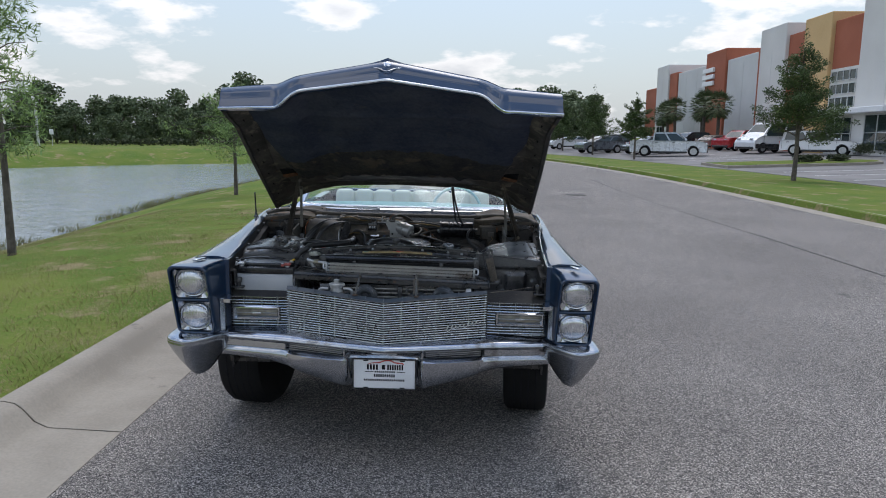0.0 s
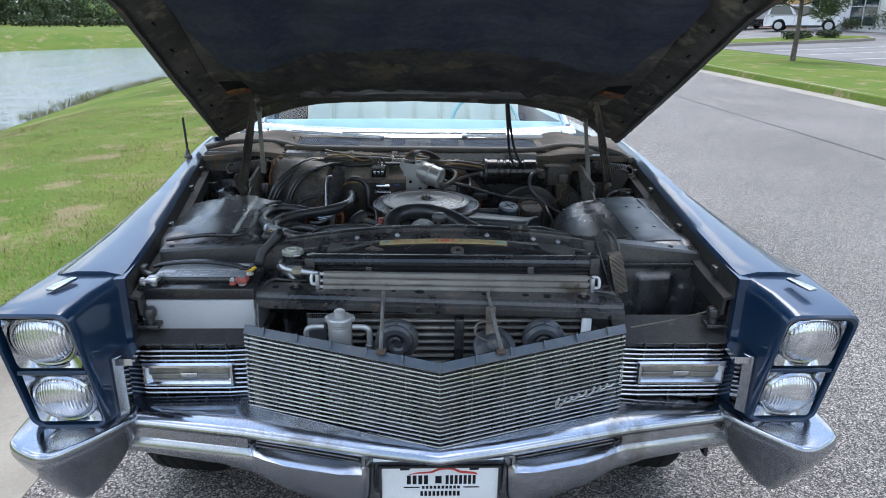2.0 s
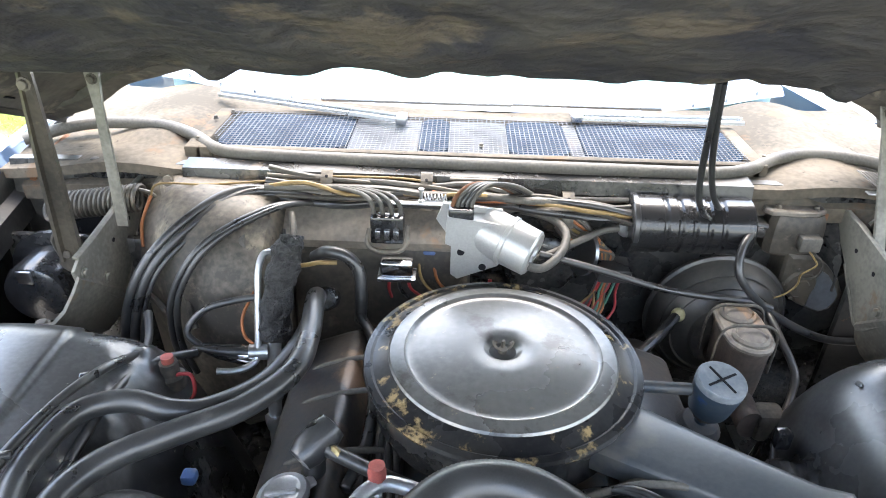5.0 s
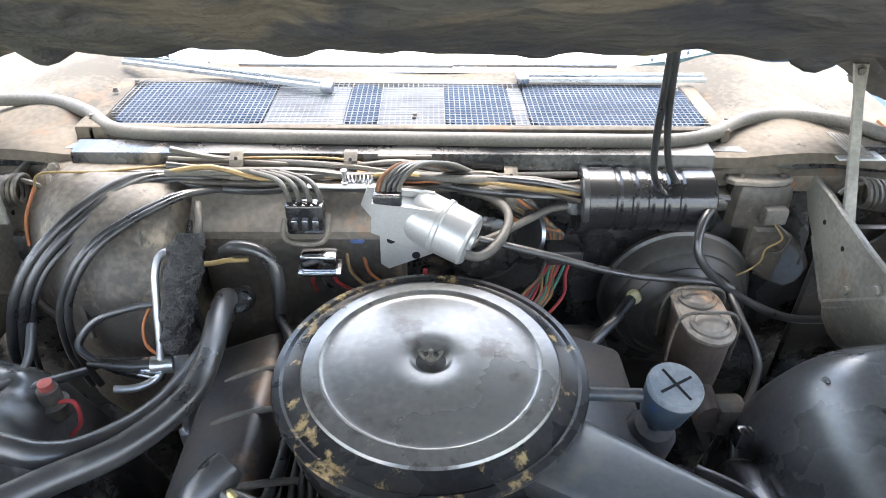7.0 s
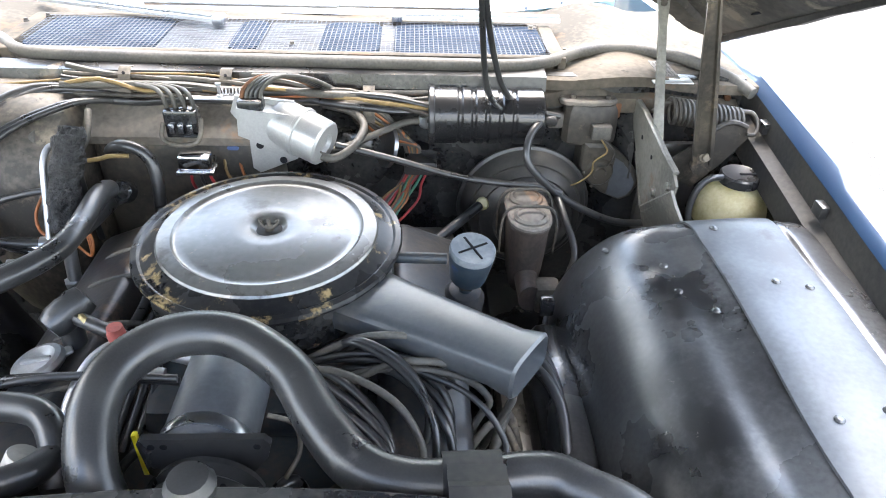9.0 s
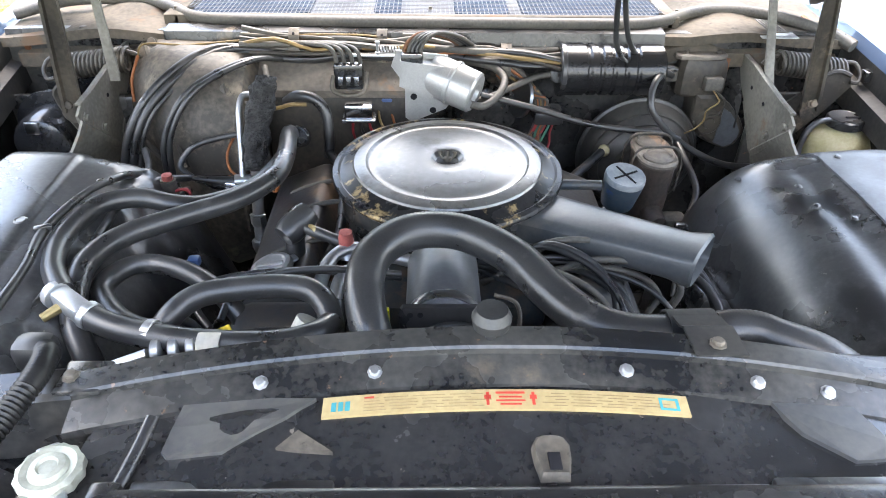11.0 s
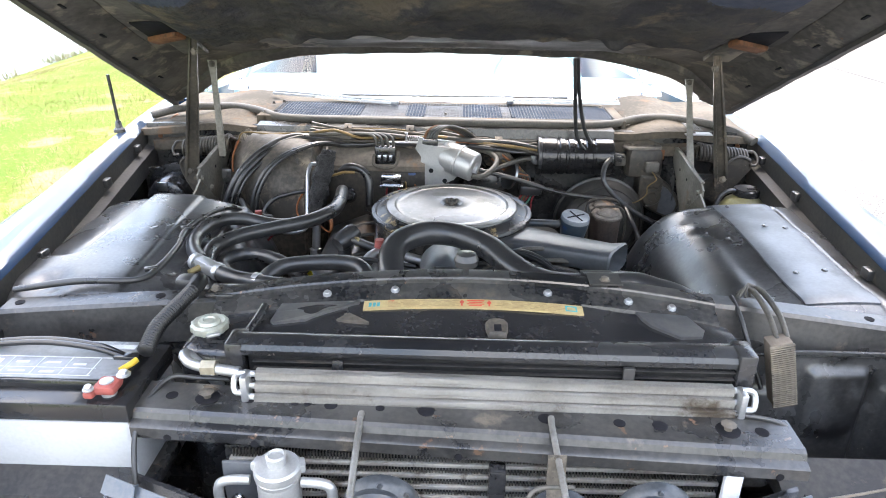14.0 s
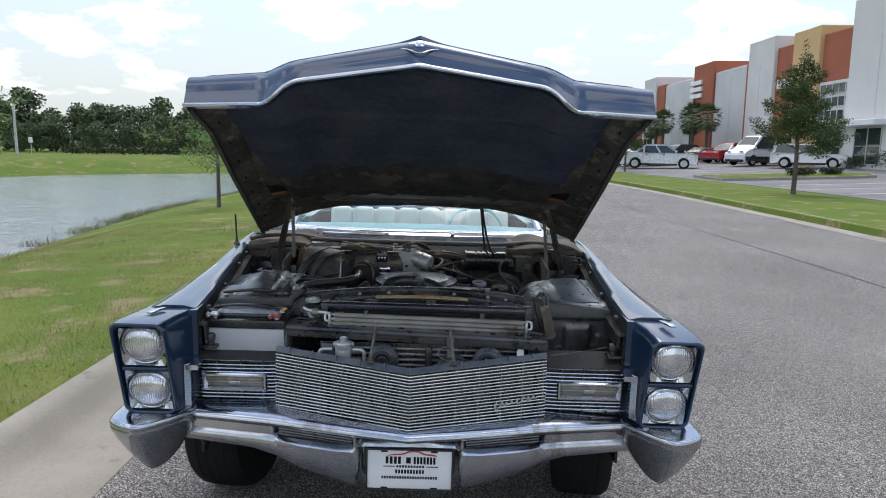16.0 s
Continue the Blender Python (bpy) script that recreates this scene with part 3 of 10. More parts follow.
# reeds at the water's edge
vs, fs = [], []
for k in range(5200):
    y = rng.uniform(6, 40)
    x = table([(5, -8.3), (12, -8.5), (19, -9.3), (30, -9.0), (60, -11)], y) + rng.gauss(0, 0.26)
    if noise.noise(Vector((0, y * 0.5, 9))) < -0.05:
        continue
    h = rng.uniform(0.06, 0.24)
    a = rng.uniform(0, 6.28)
    i = len(vs)
    vs += [(x - 0.008, y, -0.64), (x + 0.008, y, -0.64), (x + math.cos(a) * 0.6 * h, y + math.sin(a) * 0.6 * h, -0.62 + h)]
    fs.append((i, i + 1, i + 2))
me = bpy.data.meshes.new("reeds")
me.from_pydata(vs, [], fs)
me.materials.append(mat("dry_reeds", (0.2, 0.17, 0.07), (0.12, 0.14, 0.04), 0.9, 0, 3, 20, 0))
tagged(new("reeds", me), "dry brown and green reeds along the pond edge", "reeds", "", "stuff")


# ---- trees ----
def leaf_mat(name, c0, c1):
    m = mat(name, c0, c1, 0.65, 0, 1.5, 7, 0.0, spec=0.3)
    n, l = m.node_tree.nodes, m.node_tree.links
    b = n["Principled BSDF"]
    ge = n.new("ShaderNodeNewGeometry")
    hv = n.new("ShaderNodeHueSaturation")
    mr = n.new("ShaderNodeMapRange")
    mr.inputs[3].default_value, mr.inputs[4].default_value = 0.6, 1.4
    l.new(ge.outputs["Random Per Island"], mr.inputs[0])
    l.new(mr.outputs[0], hv.inputs["Value"])
    src = b.inputs["Base Color"].links[0].from_socket
    l.new(src, hv.inputs["Color"])
    l.new(hv.outputs[0], b.inputs["Base Color"])
    return m


LEAF_OAK = leaf_mat("oak_leaves", (0.05, 0.085, 0.028), (0.085, 0.12, 0.04))
LEAF_FAR = leaf_mat("wood_leaves", (0.085, 0.120, 0.060), (0.135, 0.170, 0.085))
LEAF_CYP = leaf_mat("cypress_leaves", (0.17, 0.26, 0.09), (0.24, 0.33, 0.12))
LEAF_PALM = leaf_mat("palm_leaves", (0.055, 0.09, 0.04), (0.11, 0.13, 0.06))


def crown(clumps, count, size, rng, droop=0.0, slim=0.5, fill=0.45):
    """Leaves strewn through a set of ellipsoid clumps (x, y, z, rx, ry, rz)."""
    vs, fs = [], []
    vol = [c[3] * c[4] * c[5] for c in clumps]
    for k in range(count):
        c = rng.choices(clumps, vol)[0]
        d = Vector((rng.gauss(0, 1), rng.gauss(0, 1), rng.gauss(0, 1))).normalized() * (rng.random() ** fill)
        p = Vector((c[0] + d.x * c[3], c[1] + d.y * c[4], c[2] + d.z * c[5]))
        u = Vector((rng.gauss(0, 1), rng.gauss(0, 1), rng.gauss(-droop, 0.6))).normalized()
        w = u.cross(Vector((rng.gauss(0, 1), rng.gauss(0, 1), rng.gauss(0, 1)))).normalized()
        s = size * rng.uniform(0.6, 1.4)
        i = len(vs)
        vs += [p - u * s, p + w * s * slim, p + u * s, p - w * s * slim]
        fs.append((i, i + 1, i + 2, i + 3))
    return vs, fs


def tree(name, label, pos, trunk, limbs, clumps, count, size, leaf, seed, group="", droop=0.0, slim=0.5, trunk_mat=BARK, fill=0.45):
    t = thing(name, label, "tree", Matrix.Translation(pos), group)
    g = Geo()
    g.tube([p[:3] for p in trunk], [p[3] for p in trunk], 9, 3)
    for li in limbs:
        g.tube([p[:3] for p in li], [p[3] for p in li], 6, 2)
    part("trunk", g, trunk_mat, t)
    vs, fs = crown(clumps, count, size, random.Random(seed), droop, slim, fill)
    me = bpy.data.meshes.new("crown")
    me.from_pydata(vs, [], fs)
    me.materials.append(leaf)
    o = new("crown", me)
    o.parent = t
    return t


def oak_parts(h, rad, seed, base=1.2):
    """Limbs and leaf clumps of a young oak: wide low boughs, a tapering open top."""
    rg = random.Random(seed)
    limbs, clumps = [], []
    n = 24
    for k in range(n):
        q = k / n
        a = k * 2.4 + rg.uniform(-0.4, 0.4)
        z0 = lerp(base, h * 0.88, q ** 0.9)
        rr = rad * rg.uniform(0.62, 1.08) * (1.0 - 0.82 * q) ** 0.85
        e = (math.cos(a) * rr, math.sin(a) * rr, z0 + rr * rg.uniform(0.2, 0.6))
        limbs.append([(0, 0, z0, 0.03 * (1.1 - q)), (e[0] * 0.5, e[1] * 0.5, lerp(z0, e[2], 0.4), 0.018 * (1.1 - q)), (*e, 0.006)])
        for f, size in ((0.45, 0.26), (0.72, 0.22), (0.95, 0.15), (1.1, 0.09)):
            size *= rad * (1.05 - 0.5 * q)
            clumps.append((e[0] * f + rg.uniform(-0.1, 0.1), e[1] * f + rg.uniform(-0.1, 0.1), lerp(z0, e[2], f) + rg.uniform(-0.1, 0.12), size, size, size * 0.7))
    clumps += [(0, 0, h * 0.55, rad * 0.3, rad * 0.3, h * 0.17), (0.06, 0, h * 0.86, rad * 0.15, rad * 0.15, h * 0.1), (0, 0, h * 0.99, rad * 0.07, rad * 0.07, h * 0.05)]
    return limbs, clumps


lim, clu = oak_parts(5.35, 1.95, 3, 1.5)
tree("oak_tree", "young live oak with small dark green leaves on the verge", (13.0, 22.7, -0.03), [(0, 0, -0.1, 0.10), (0.02, 0, 1.2, 0.075), (-0.02, 0.02, 2.8, 0.06), (0, 0, 4.9, 0.02)], lim, clu, 26000, 0.036, LEAF_OAK, 5)
for k, (x, y, h, r) in enumerate(((13.6, 48.5, 4.9, 1.6), (12.4, 58.5, 6.0, 2.4), (11.6, 71, 5.4, 2.2))):
    lim, clu = oak_parts(h, r, 20 + k, 1.4)
    tree("oak_tree", "small green street oak on the verge by parked cars", (x, y, -0.1), [(0, 0, -0.1, 0.09), (0, 0, 1.5, 0.07), (0.03, 0.02, h * 0.9, 0.02)], lim, clu, 9000, 0.065, LEAF_OAK, 8 + k)


def cypress(pos, h, rad, seed, count, label):
    rg = random.Random(seed)
    limbs, clumps = [], []
    for k in range(30):
        a = k * 2.4 + rg.uniform(-0.5, 0.5)
        t = k / 29
        z0 = lerp(h * 0.36, h * 0.95, t)
        rr = rad * (1.0 - 0.72 * t) * rg.uniform(0.45, 1.15)
        e = (math.cos(a) * rr, math.sin(a) * rr, z0 + rr * rg.uniform(-0.1, 0.5))
        limbs.append([(0, 0, z0, 0.014), (e[0] * 0.5, e[1] * 0.5, lerp(z0, e[2], 0.6) + 0.04, 0.008), (*e, 0.003)])
        for q in (0.4, 0.7, 1.0):
            clumps.append((e[0] * q + rg.uniform(-0.05, 0.05), e[1] * q + rg.uniform(-0.05, 0.05), lerp(z0, e[2], q) - rg.uniform(0, 0.12), rg.uniform(0.1, 0.22) * rad, rg.uniform(0.1, 0.22) * rad, rg.uniform(0.08, 0.2) * rad))
    tree("cypress_tree", label, pos, [(0, 0, -0.1, 0.055), (0.02, 0, 1.0, 0.04), (0, 0.03, h * 0.7, 0.025), (0, 0, h, 0.008)], limbs, clumps, count, 0.05, LEAF_CYP, seed, droop=0.7, slim=0.14, fill=0.6)


cypress((-5.37, 5.26, 0.1), 3.6, 1.15, 31, 5200, "thin young cypress with feathery pale green leaves")
cypress((-5.31, 13.9, 0.09), 2.7, 1.55, 32, 6500, "slim young cypress standing on the pond bank")
cypress((-5.4, 23.5, 0.09), 3.1, 1.1, 33, 3600, "slim young cypress standing on the pond bank")

# far wood behind the pond and at the end of the road
wood = []
rg = random.Random(77)
for v in range(4):
    h, r = (7.6, 2.7) if v < 3 else (5.4, 1.9)
    lim, clu = [], []
    for k in range(14):
        a, q = k * 2.4, rg.uniform(0.3, 1.0)
        z0 = rg.uniform(0.22, 0.92) * h
        rr = r * q * math.sqrt(max(0.15, 1 - ((z0 / h - 0.5) / 0.55) ** 2))
        clu.append((math.cos(a) * rr, math.sin(a) * rr, z0, r * 0.5, r * 0.5, h * 0.17))
        lim.append([(0, 0, z0 * 0.6, 0.06), (math.cos(a) * rr * 0.6, math.sin(a) * rr * 0.6, z0, 0.02)])
    wood.append(tree("broadleaf_tree", "dark green broadleaf tree in the far wood", (-60 + v, 84, 0.4), [(0, 0, -0.2, 0.2), (0.1, 0, h * 0.5, 0.14), (0, 0.1, h * 0.85, 0.04)], lim, clu, 2600, 0.24, LEAF_FAR, 50 + v, "far wood", slim=0.6))
k = 0
spots = []
for i in range(64):
    spots.append((-100 + i * 1.55 + rg.uniform(-0.9, 0.9), 80 + rg.uniform(-3, 12), rg.uniform(0.74, 1.06)))
for i in range(70):
    spots.append((-102 + i * 1.5 + rg.uniform(-0.9, 0.9), 76 + rg.uniform(-2, 2), rg.uniform(0.4, 0.62)))
for i in range(30):
    spots.append((-16 + i * 1.25 + rg.uniform(-0.8, 0.8), 108 + rg.uniform(-8, 10), rg.uniform(0.8, 1.12)))
for i in range(22):
    spots.append((16 + rg.uniform(-2, 2) + i * 0.5, 96 + i * 1.6, rg.uniform(0.8, 1.1)))
for i, (x, y, s) in enumerate(spots):
    src = wood[i % 4]
    m = Matrix.Translation((x, y, 0.3)) @ Matrix.Rotation(rg.uniform(0, 6.28), 4, "Z") @ Matrix.Diagonal((s, s, s * rg.uniform(0.9, 1.15), 1))
    if i < 4:
        src.matrix_basis = m
    else:
        copy_thing(src, m)

# hedge and utility pole across the pond
HEDGE = leaf_mat("hedge_leaves", (0.03, 0.045, 0.02), (0.06, 0.07, 0.03))
for x0, x1, y in ((-38, -22, 66), (-20, -10, 67), (-62, -44, 64)):
    cl = [(lerp(x0, x1, i / 24), y + 0.2 * math.sin(i), 0.85 + 0.05 * math.cos(i * 1.7), 0.55, 0.5, 0.4) for i in range(25)]
    vs, fs = crown(cl, 3200, 0.11, random.Random(int(-x0)))
    me = bpy.data.meshes.new("hedge")
    me.from_pydata(vs, [], fs)
    me.materials.append(HEDGE)
    tagged(new("hedge", me), "low dark clipped hedge along the far bank", "hedge", "far hedges")
POLE = mat("pale_pole", (0.55, 0.55, 0.52), (0.4, 0.4, 0.38), 0.7)
pole = thing("utility_pole", "pale utility pole standing across the pond", "pole", Matrix.Translation((-40.4, 62, 0.4)))
g = Geo()
g.tube([(0, 0, -0.2), (0, 0, 2.0), (0, 0, 4.6)], [0.13, 0.12, 0.1], 10, 1)
part("shaft", g, POLE, pole)
sgn = thing("road_sign", "small white road sign on a thin post", "sign", Matrix.Translation((-39.2, 62.3, 0.4)))
g = Geo()
g.tube([(0, 0, -0.1), (0, 0, 1.6)], 0.03, 6, 1)
part("post", g, POLE, sgn)
g = Geo()
g.rbox(-0.2, 0.2, -0.04, -0.03, 1.15, 1.65, 0.004)
part("panel", g, WHITE, sgn)


# ---- palms ----
def palm(pos, h, seed, label):
    rg = random.Random(seed)
    t = thing("palm_tree", label, "palm", Matrix.Translation(pos), "palms by the building")
    g = Geo()
    g.tube([(0, 0, -0.2), (0.05, 0, h * 0.5), (0, 0.05, h)], [0.2, 0.17, 0.19], 10, 4)
    part("trunk", g, BARK, t)
    vs, fs = [], []
    for k in range(80):
        a = k * 2.399
        up = lerp(1.45, -1.15, (k / 79) ** 0.85)
        L = rg.uniform(1.15, 1.6)
        d = Vector((math.cos(a), math.sin(a), 0))
        tip = Vector((0, 0, h)) + d * L * 0.72 * math.cos(up) + Vector((0, 0, 0.72 * L * math.sin(up) + 0.1))
        base = Vector((0, 0, h + 0.05))
        i = len(vs)
        vs += [base - d.orthogonal() * 0.015, base + d.orthogonal() * 0.015, tip]
        fs.append((i, i + 1, i + 2))
        # the fan: narrow blades spread round the stalk's tip
        side = d.cross(Vector((0, 0, 1))).normalized()
        out = (tip - base).normalized()
        nn = out.cross(side)
        for q in range(9):
            b = lerp(-1.25, 1.25, q / 8)
            way = (out * math.cos(b) + side * math.sin(b) - Vector((0, 0, 0.25))).normalized()
            e = tip + way * rg.uniform(0.55, 0.8)
            wv = way.cross(nn).normalized() * 0.05
            i = len(vs)
            m2 = tip.lerp(e, 0.5)
            vs += [tip, m2 + wv, e, m2 - wv]
            fs.append((i, i + 1, i + 2, i + 3))
    me = bpy.data.meshes.new("fronds")
    me.from_pydata(vs, [], fs)
    me.materials.append(LEAF_PALM)
    o = new("fronds", me)
    o.parent = t


for k, (x, y, h) in enumerate(((26.5, 83.5, 4.2), (26.3, 80.0, 4.4), (26.8, 86.5, 3.8), (26.2, 70.0, 4.6), (26.6, 67.0, 4.3), (26.9, 72.5, 4.1))):
    palm((x, y, park_z(x, y)), h, 90 + k, "cabbage palm with a round green head by the building")


# ---- the building ----
STUCCO = mat("off_white_stucco", (0.66, 0.65, 0.625), (0.60, 0.59, 0.565), 0.85, 0, 0.3, 12, 0.1)
STUCCO_G = mat("light_grey_stucco", (0.60, 0.60, 0.59), (0.55, 0.55, 0.54), 0.85, 0, 0.3, 12, 0.1)
ORANGE = mat("burnt_orange_stucco", (0.37, 0.115, 0.062), (0.32, 0.10, 0.055), 0.85, 0, 0.3, 12, 0.1)
TAN = mat("tan_stucco", (0.62, 0.42, 0.20), (0.55, 0.37, 0.18), 0.85, 0, 0.3, 12, 0.1)
DARK_GLASS = mat("dark_shop_glass", (0.02, 0.035, 0.035), (0.03, 0.045, 0.045), 0.06, 0.0, 0.5, 5, 0.0, spec=0.8)
bld = thing("shop_building", "long stucco shop building in off-white, orange and tan", "building", Matrix.Translation((30, 0, 0)))
# rows: y from, y to, top, how far it stands out to the road, material, name
WALLS = [(100.2, 107, 9.3, 0.0, ORANGE, "wall"), (94.6, 100.2, 12.2, 0.35, STUCCO, "pilaster"), (91.3, 94.6, 10.8, 0.15, ORANGE, "wall"),
         (80.2, 91.3, 10.6, 0.0, STUCCO_G, "wall"), (74.2, 80.2, 11.9, 0.3, ORANGE, "tower"), (66.2, 74.2, 10.5, 0.05, STUCCO_G, "wall"),
         (65.4, 66.2, 10.7, 0.2, ORANGE, "strip"), (60.2, 65.4, 12.4, 0.4, STUCCO, "pilaster"), (56.8, 60.2, 11.2, 0.1, ORANGE, "wall"),
         (52.6, 56.8, 12.0, 0.45, TAN, "tower"), (48.5, 52.6, 11.2, 0.15, ORANGE, "wall"), (38, 48.5, 13.0, 0.4, STUCCO, "pilaster"), (20, 38, 10.3, 0.2, STUCCO_G, "wall")]
for y0, y1, top, outw, mt, nm in WALLS:
    top = 1.6 + (top - 1.6) * 0.94
    g = Geo()
    g.rbox(-outw, 14, y0 + 0.01, y1 - 0.01, -0.3, top, 0.05, None, 1)
    if nm == "wall":
        for zz in (3.3, 6.4):
            g.box(-outw - 0.02, -outw + 0.02, y0 + 0.02, y1 - 0.02, zz, zz + 0.05)
    part(nm, g, mt, bld, smooth=0)
g = Geo()
g.box(0.6, 13.9, 20.2, 106.8, 8.6, 8.8)
part("roof", g, STUCCO_G, bld, smooth=0)


def shop_window(y0, y1, z0, z1, x, nx, nz):
    wd = part("window", Geo().box(x - 0.05, x + 0.3, y0, y1, z0, z1), DARK_GLASS, bld, "dark glass shop window", smooth=0)
    for i in range(nx + 1):
        yy = lerp(y0, y1, i / nx)
        part("mullion", Geo().box(x - 0.1, x - 0.05, yy - 0.025, yy + 0.025, z0, z1), STUCCO_G, wd, smooth=0)
    for j in range(nz + 1):
        zz = lerp(z0, z1, j / nz)
        part("transom", Geo().box(x - 0.11, x - 0.051, y0, y1, zz - 0.02, zz + 0.02), STUCCO_G, wd, smooth=0)


part("window_bay", Geo().box(-0.22, 0.2, 48.55, 52.55, -0.3, 6.9), STUCCO, bld, "off-white stucco bay round the windows", smooth=0)
shop_window(48.9, 52.3, 0.7, 3.1, -0.2, 3, 2)
for z in (3.95, 4.95, 5.95):
    shop_window(48.9, 52.3, z, z + 0.72, -0.2, 4, 1)
shop_window(43.9, 46.9, 0.7, 3.2, -0.38, 2, 2)
shop_window(96, 99, 0.7, 3.0, -0.33, 2, 2)
part("canopy", Geo().rbox(-1.5, 0.2, 43.2, 53.4, 3.35, 3.75, 0.03, None, 1), WHITE, bld, "flat white entrance canopy", smooth=0)
for yj in (41.5, 45.0, 62.8, 70.0, 84.0, 88.0, 97.4):
    part("wall_joint", Geo().box(-0.42 if yj < 66 else -0.36 if yj > 94 else -0.07 if yj < 75 else -0.02, 0.1, yj - 0.02, yj + 0.02, 0.0, 9.5), STUCCO_G, bld, smooth=0)
for z in (7.5, 8.25, 9.0):
    part("sign_bar", Geo().rbox(-0.55, -0.3, 77.2, 80.6, z, z + 0.5, 0.03, None, 1), WHITE, bld, "plain white raised sign bar", smooth=0)
for i in range(6):
    part("sign_bar", Geo().rbox(-0.2, -0.05, 57.2 + i * 0.45, 57.5 + i * 0.45, 7.0, 7.7 + 0.1 * (i % 2), 0.02, None, 1), WHITE, bld, "plain white raised sign bar", smooth=0)


# ---- bushes ----
def bush(x, y, r, h, seed):
    cl = [(rr * math.cos(a), rr * math.sin(a), h * 0.5, r * 0.5, r * 0.5, h * 0.45) for a, rr in ((0, 0), (1, r * 0.5), (3, r * 0.5), (5, r * 0.5))]
    vs, fs = crown(cl, 900, 0.06, random.Random(seed))
    me = bpy.data.meshes.new("bush")
    me.from_pydata(vs, [], fs)
    me.materials.append(HEDGE)
    o = tagged(new("bush", me), "low rounded dark green bush", "bush", "low bushes")
    o.location = (x, y, park_z(x, y) + 0.12)


for k, (x, y, r, h) in enumerate(((20.2, 36.2, 0.75, 0.5), (21.2, 37.2, 0.6, 0.45), (22.2, 36.4, 0.7, 0.5), (28.2, 62, 0.9, 1.0), (28.2, 78, 0.9, 1.0), (28.0, 44, 0.9, 0.9), (28, 40.5, 1.2, 1.5), (28.0, 53.5, 0.8, 0.8), (28.2, 87, 0.9, 1.1))):
    bush(x, y, r, h, 200 + k)


# ---- parked vehicles ----
def vehicle(name, label, pos, yaw, L, Wd, H, paint, shape, cat, rim=None):
    """A parked vehicle, nose to +x in its own frame."""
    car_e = thing(name, label, cat, Matrix.Translation(pos) @ Matrix.Rotation(radians(yaw), 4, "Z"), "parked vehicles")
    x0, x1, hw = -L / 2, L / 2, Wd / 2
    sill = 0.32
    wx = (x0 + L * 0.2, x1 - L * 0.17)
    R = 0.34 if H < 1.6 else (0.39 if H < 1.85 else 0.42)
    body_prof, cab_prof = shape(L, H)

    def slab(prof, w0, w1, zmin, zmax):
        rings = []
        zc, xm = (zmin + zmax) / 2, (x0 + x1) / 2
        for s, out, tuck in ((-1, -0.05, 0.93), (-1, -0.012, 0.972), (-1, 0.012, 0.992), (-0.9, 0.02, 1.0), (-0.5, 0.0, 1.004), (0.5, 0.0, 1.004), (0.9, 0.02, 1.0), (1, 0.012, 0.992), (1, -0.012, 0.972), (1, -0.05, 0.93)):
            ring = []
            for px, pz in prof:
                t = (pz - zmin) / (zmax - zmin)
                wdt = lerp(w0, w1, t)
                qz = pz if pz <= zmin + 0.35 * (zmax - zmin) else zc + (pz - zc) * min(1.0, tuck + 0.01)
                ring.append(Vector((xm + (px - xm) * tuck, s * (wdt + out), qz)))
            rings.append(ring)
        return Geo().loft(rings)

    def arch(prof):
        """Cuts round wheel openings into the lower edge of the side profile."""
        out = [(x0 + 0.03, sill)]
        for c in wx:
            for i in range(9):
                a = math.pi * (1 - i / 8)
                out.append((c + (R + 0.06) * math.cos(a), max(sill, R + (R + 0.06) * math.sin(a))))
        out.append((x1 - 0.03, sill))
        return out + prof

    belt = max(p[1] for p in body_prof)
    part("body", slab(arch(body_prof), hw, hw * 0.97, sill, belt), paint, car_e, smooth=22)
    part("cabin", slab(cab_prof, hw * 0.94, hw * 0.76, min(p[1] for p in cab_prof), H), paint, car_e, smooth=30)
    # side windows, one pane before and one behind the pillar
    zb, zt = min(p[1] for p in cab_prof) + 0.06, H - 0.12
    bx0, bx1 = cab_prof[0][0], cab_prof[-1][0]
    tx0, tx1 = cab_prof[1][0], cab_prof[-2][0]
    for s in (-1, 1):
        for a, b in ((0.06, 0.47), (0.53, 0.94)):
            q = [(lerp(bx0, bx1, a), zb), (lerp(tx0, tx1, a), zt), (lerp(tx0, tx1, b), zt), (lerp(bx0, bx1, b), zb)]
            def wy(z):
                return lerp(hw * 0.94, hw * 0.76, (z - zb + 0.06) / (H - zb + 0.06))
            part("side_window", Geo().prism([(px, s * (wy(pz) + 0.012), pz) for px, pz in q], (0, -s * 0.03, 0)), DARK_GLASS, car_e, smooth=0)
    fx = [(lerp(bx1, tx1, 0.1) + 0.015, zb), (lerp(bx1, tx1, 0.9) + 0.015, zt)]
    part("windscreen", Geo().add([(fx[0][0], -hw * 0.85, fx[0][1]), (fx[0][0], hw * 0.85, fx[0][1]), (fx[1][0], hw * 0.7, fx[1][1]), (fx[1][0], -hw * 0.7, fx[1][1])] + [(fx[0][0] - 0.03, -hw * 0.85, fx[0][1]), (fx[0][0] - 0.03, hw * 0.85, fx[0][1]), (fx[1][0] - 0.03, hw * 0.7, fx[1][1]), (fx[1][0] - 0.03, -hw * 0.7, fx[1][1])], [(0, 1, 2, 3), (7, 6, 5, 4), (0, 4, 5, 1), (2, 6, 7, 3)]), DARK_GLASS, car_e, smooth=0)
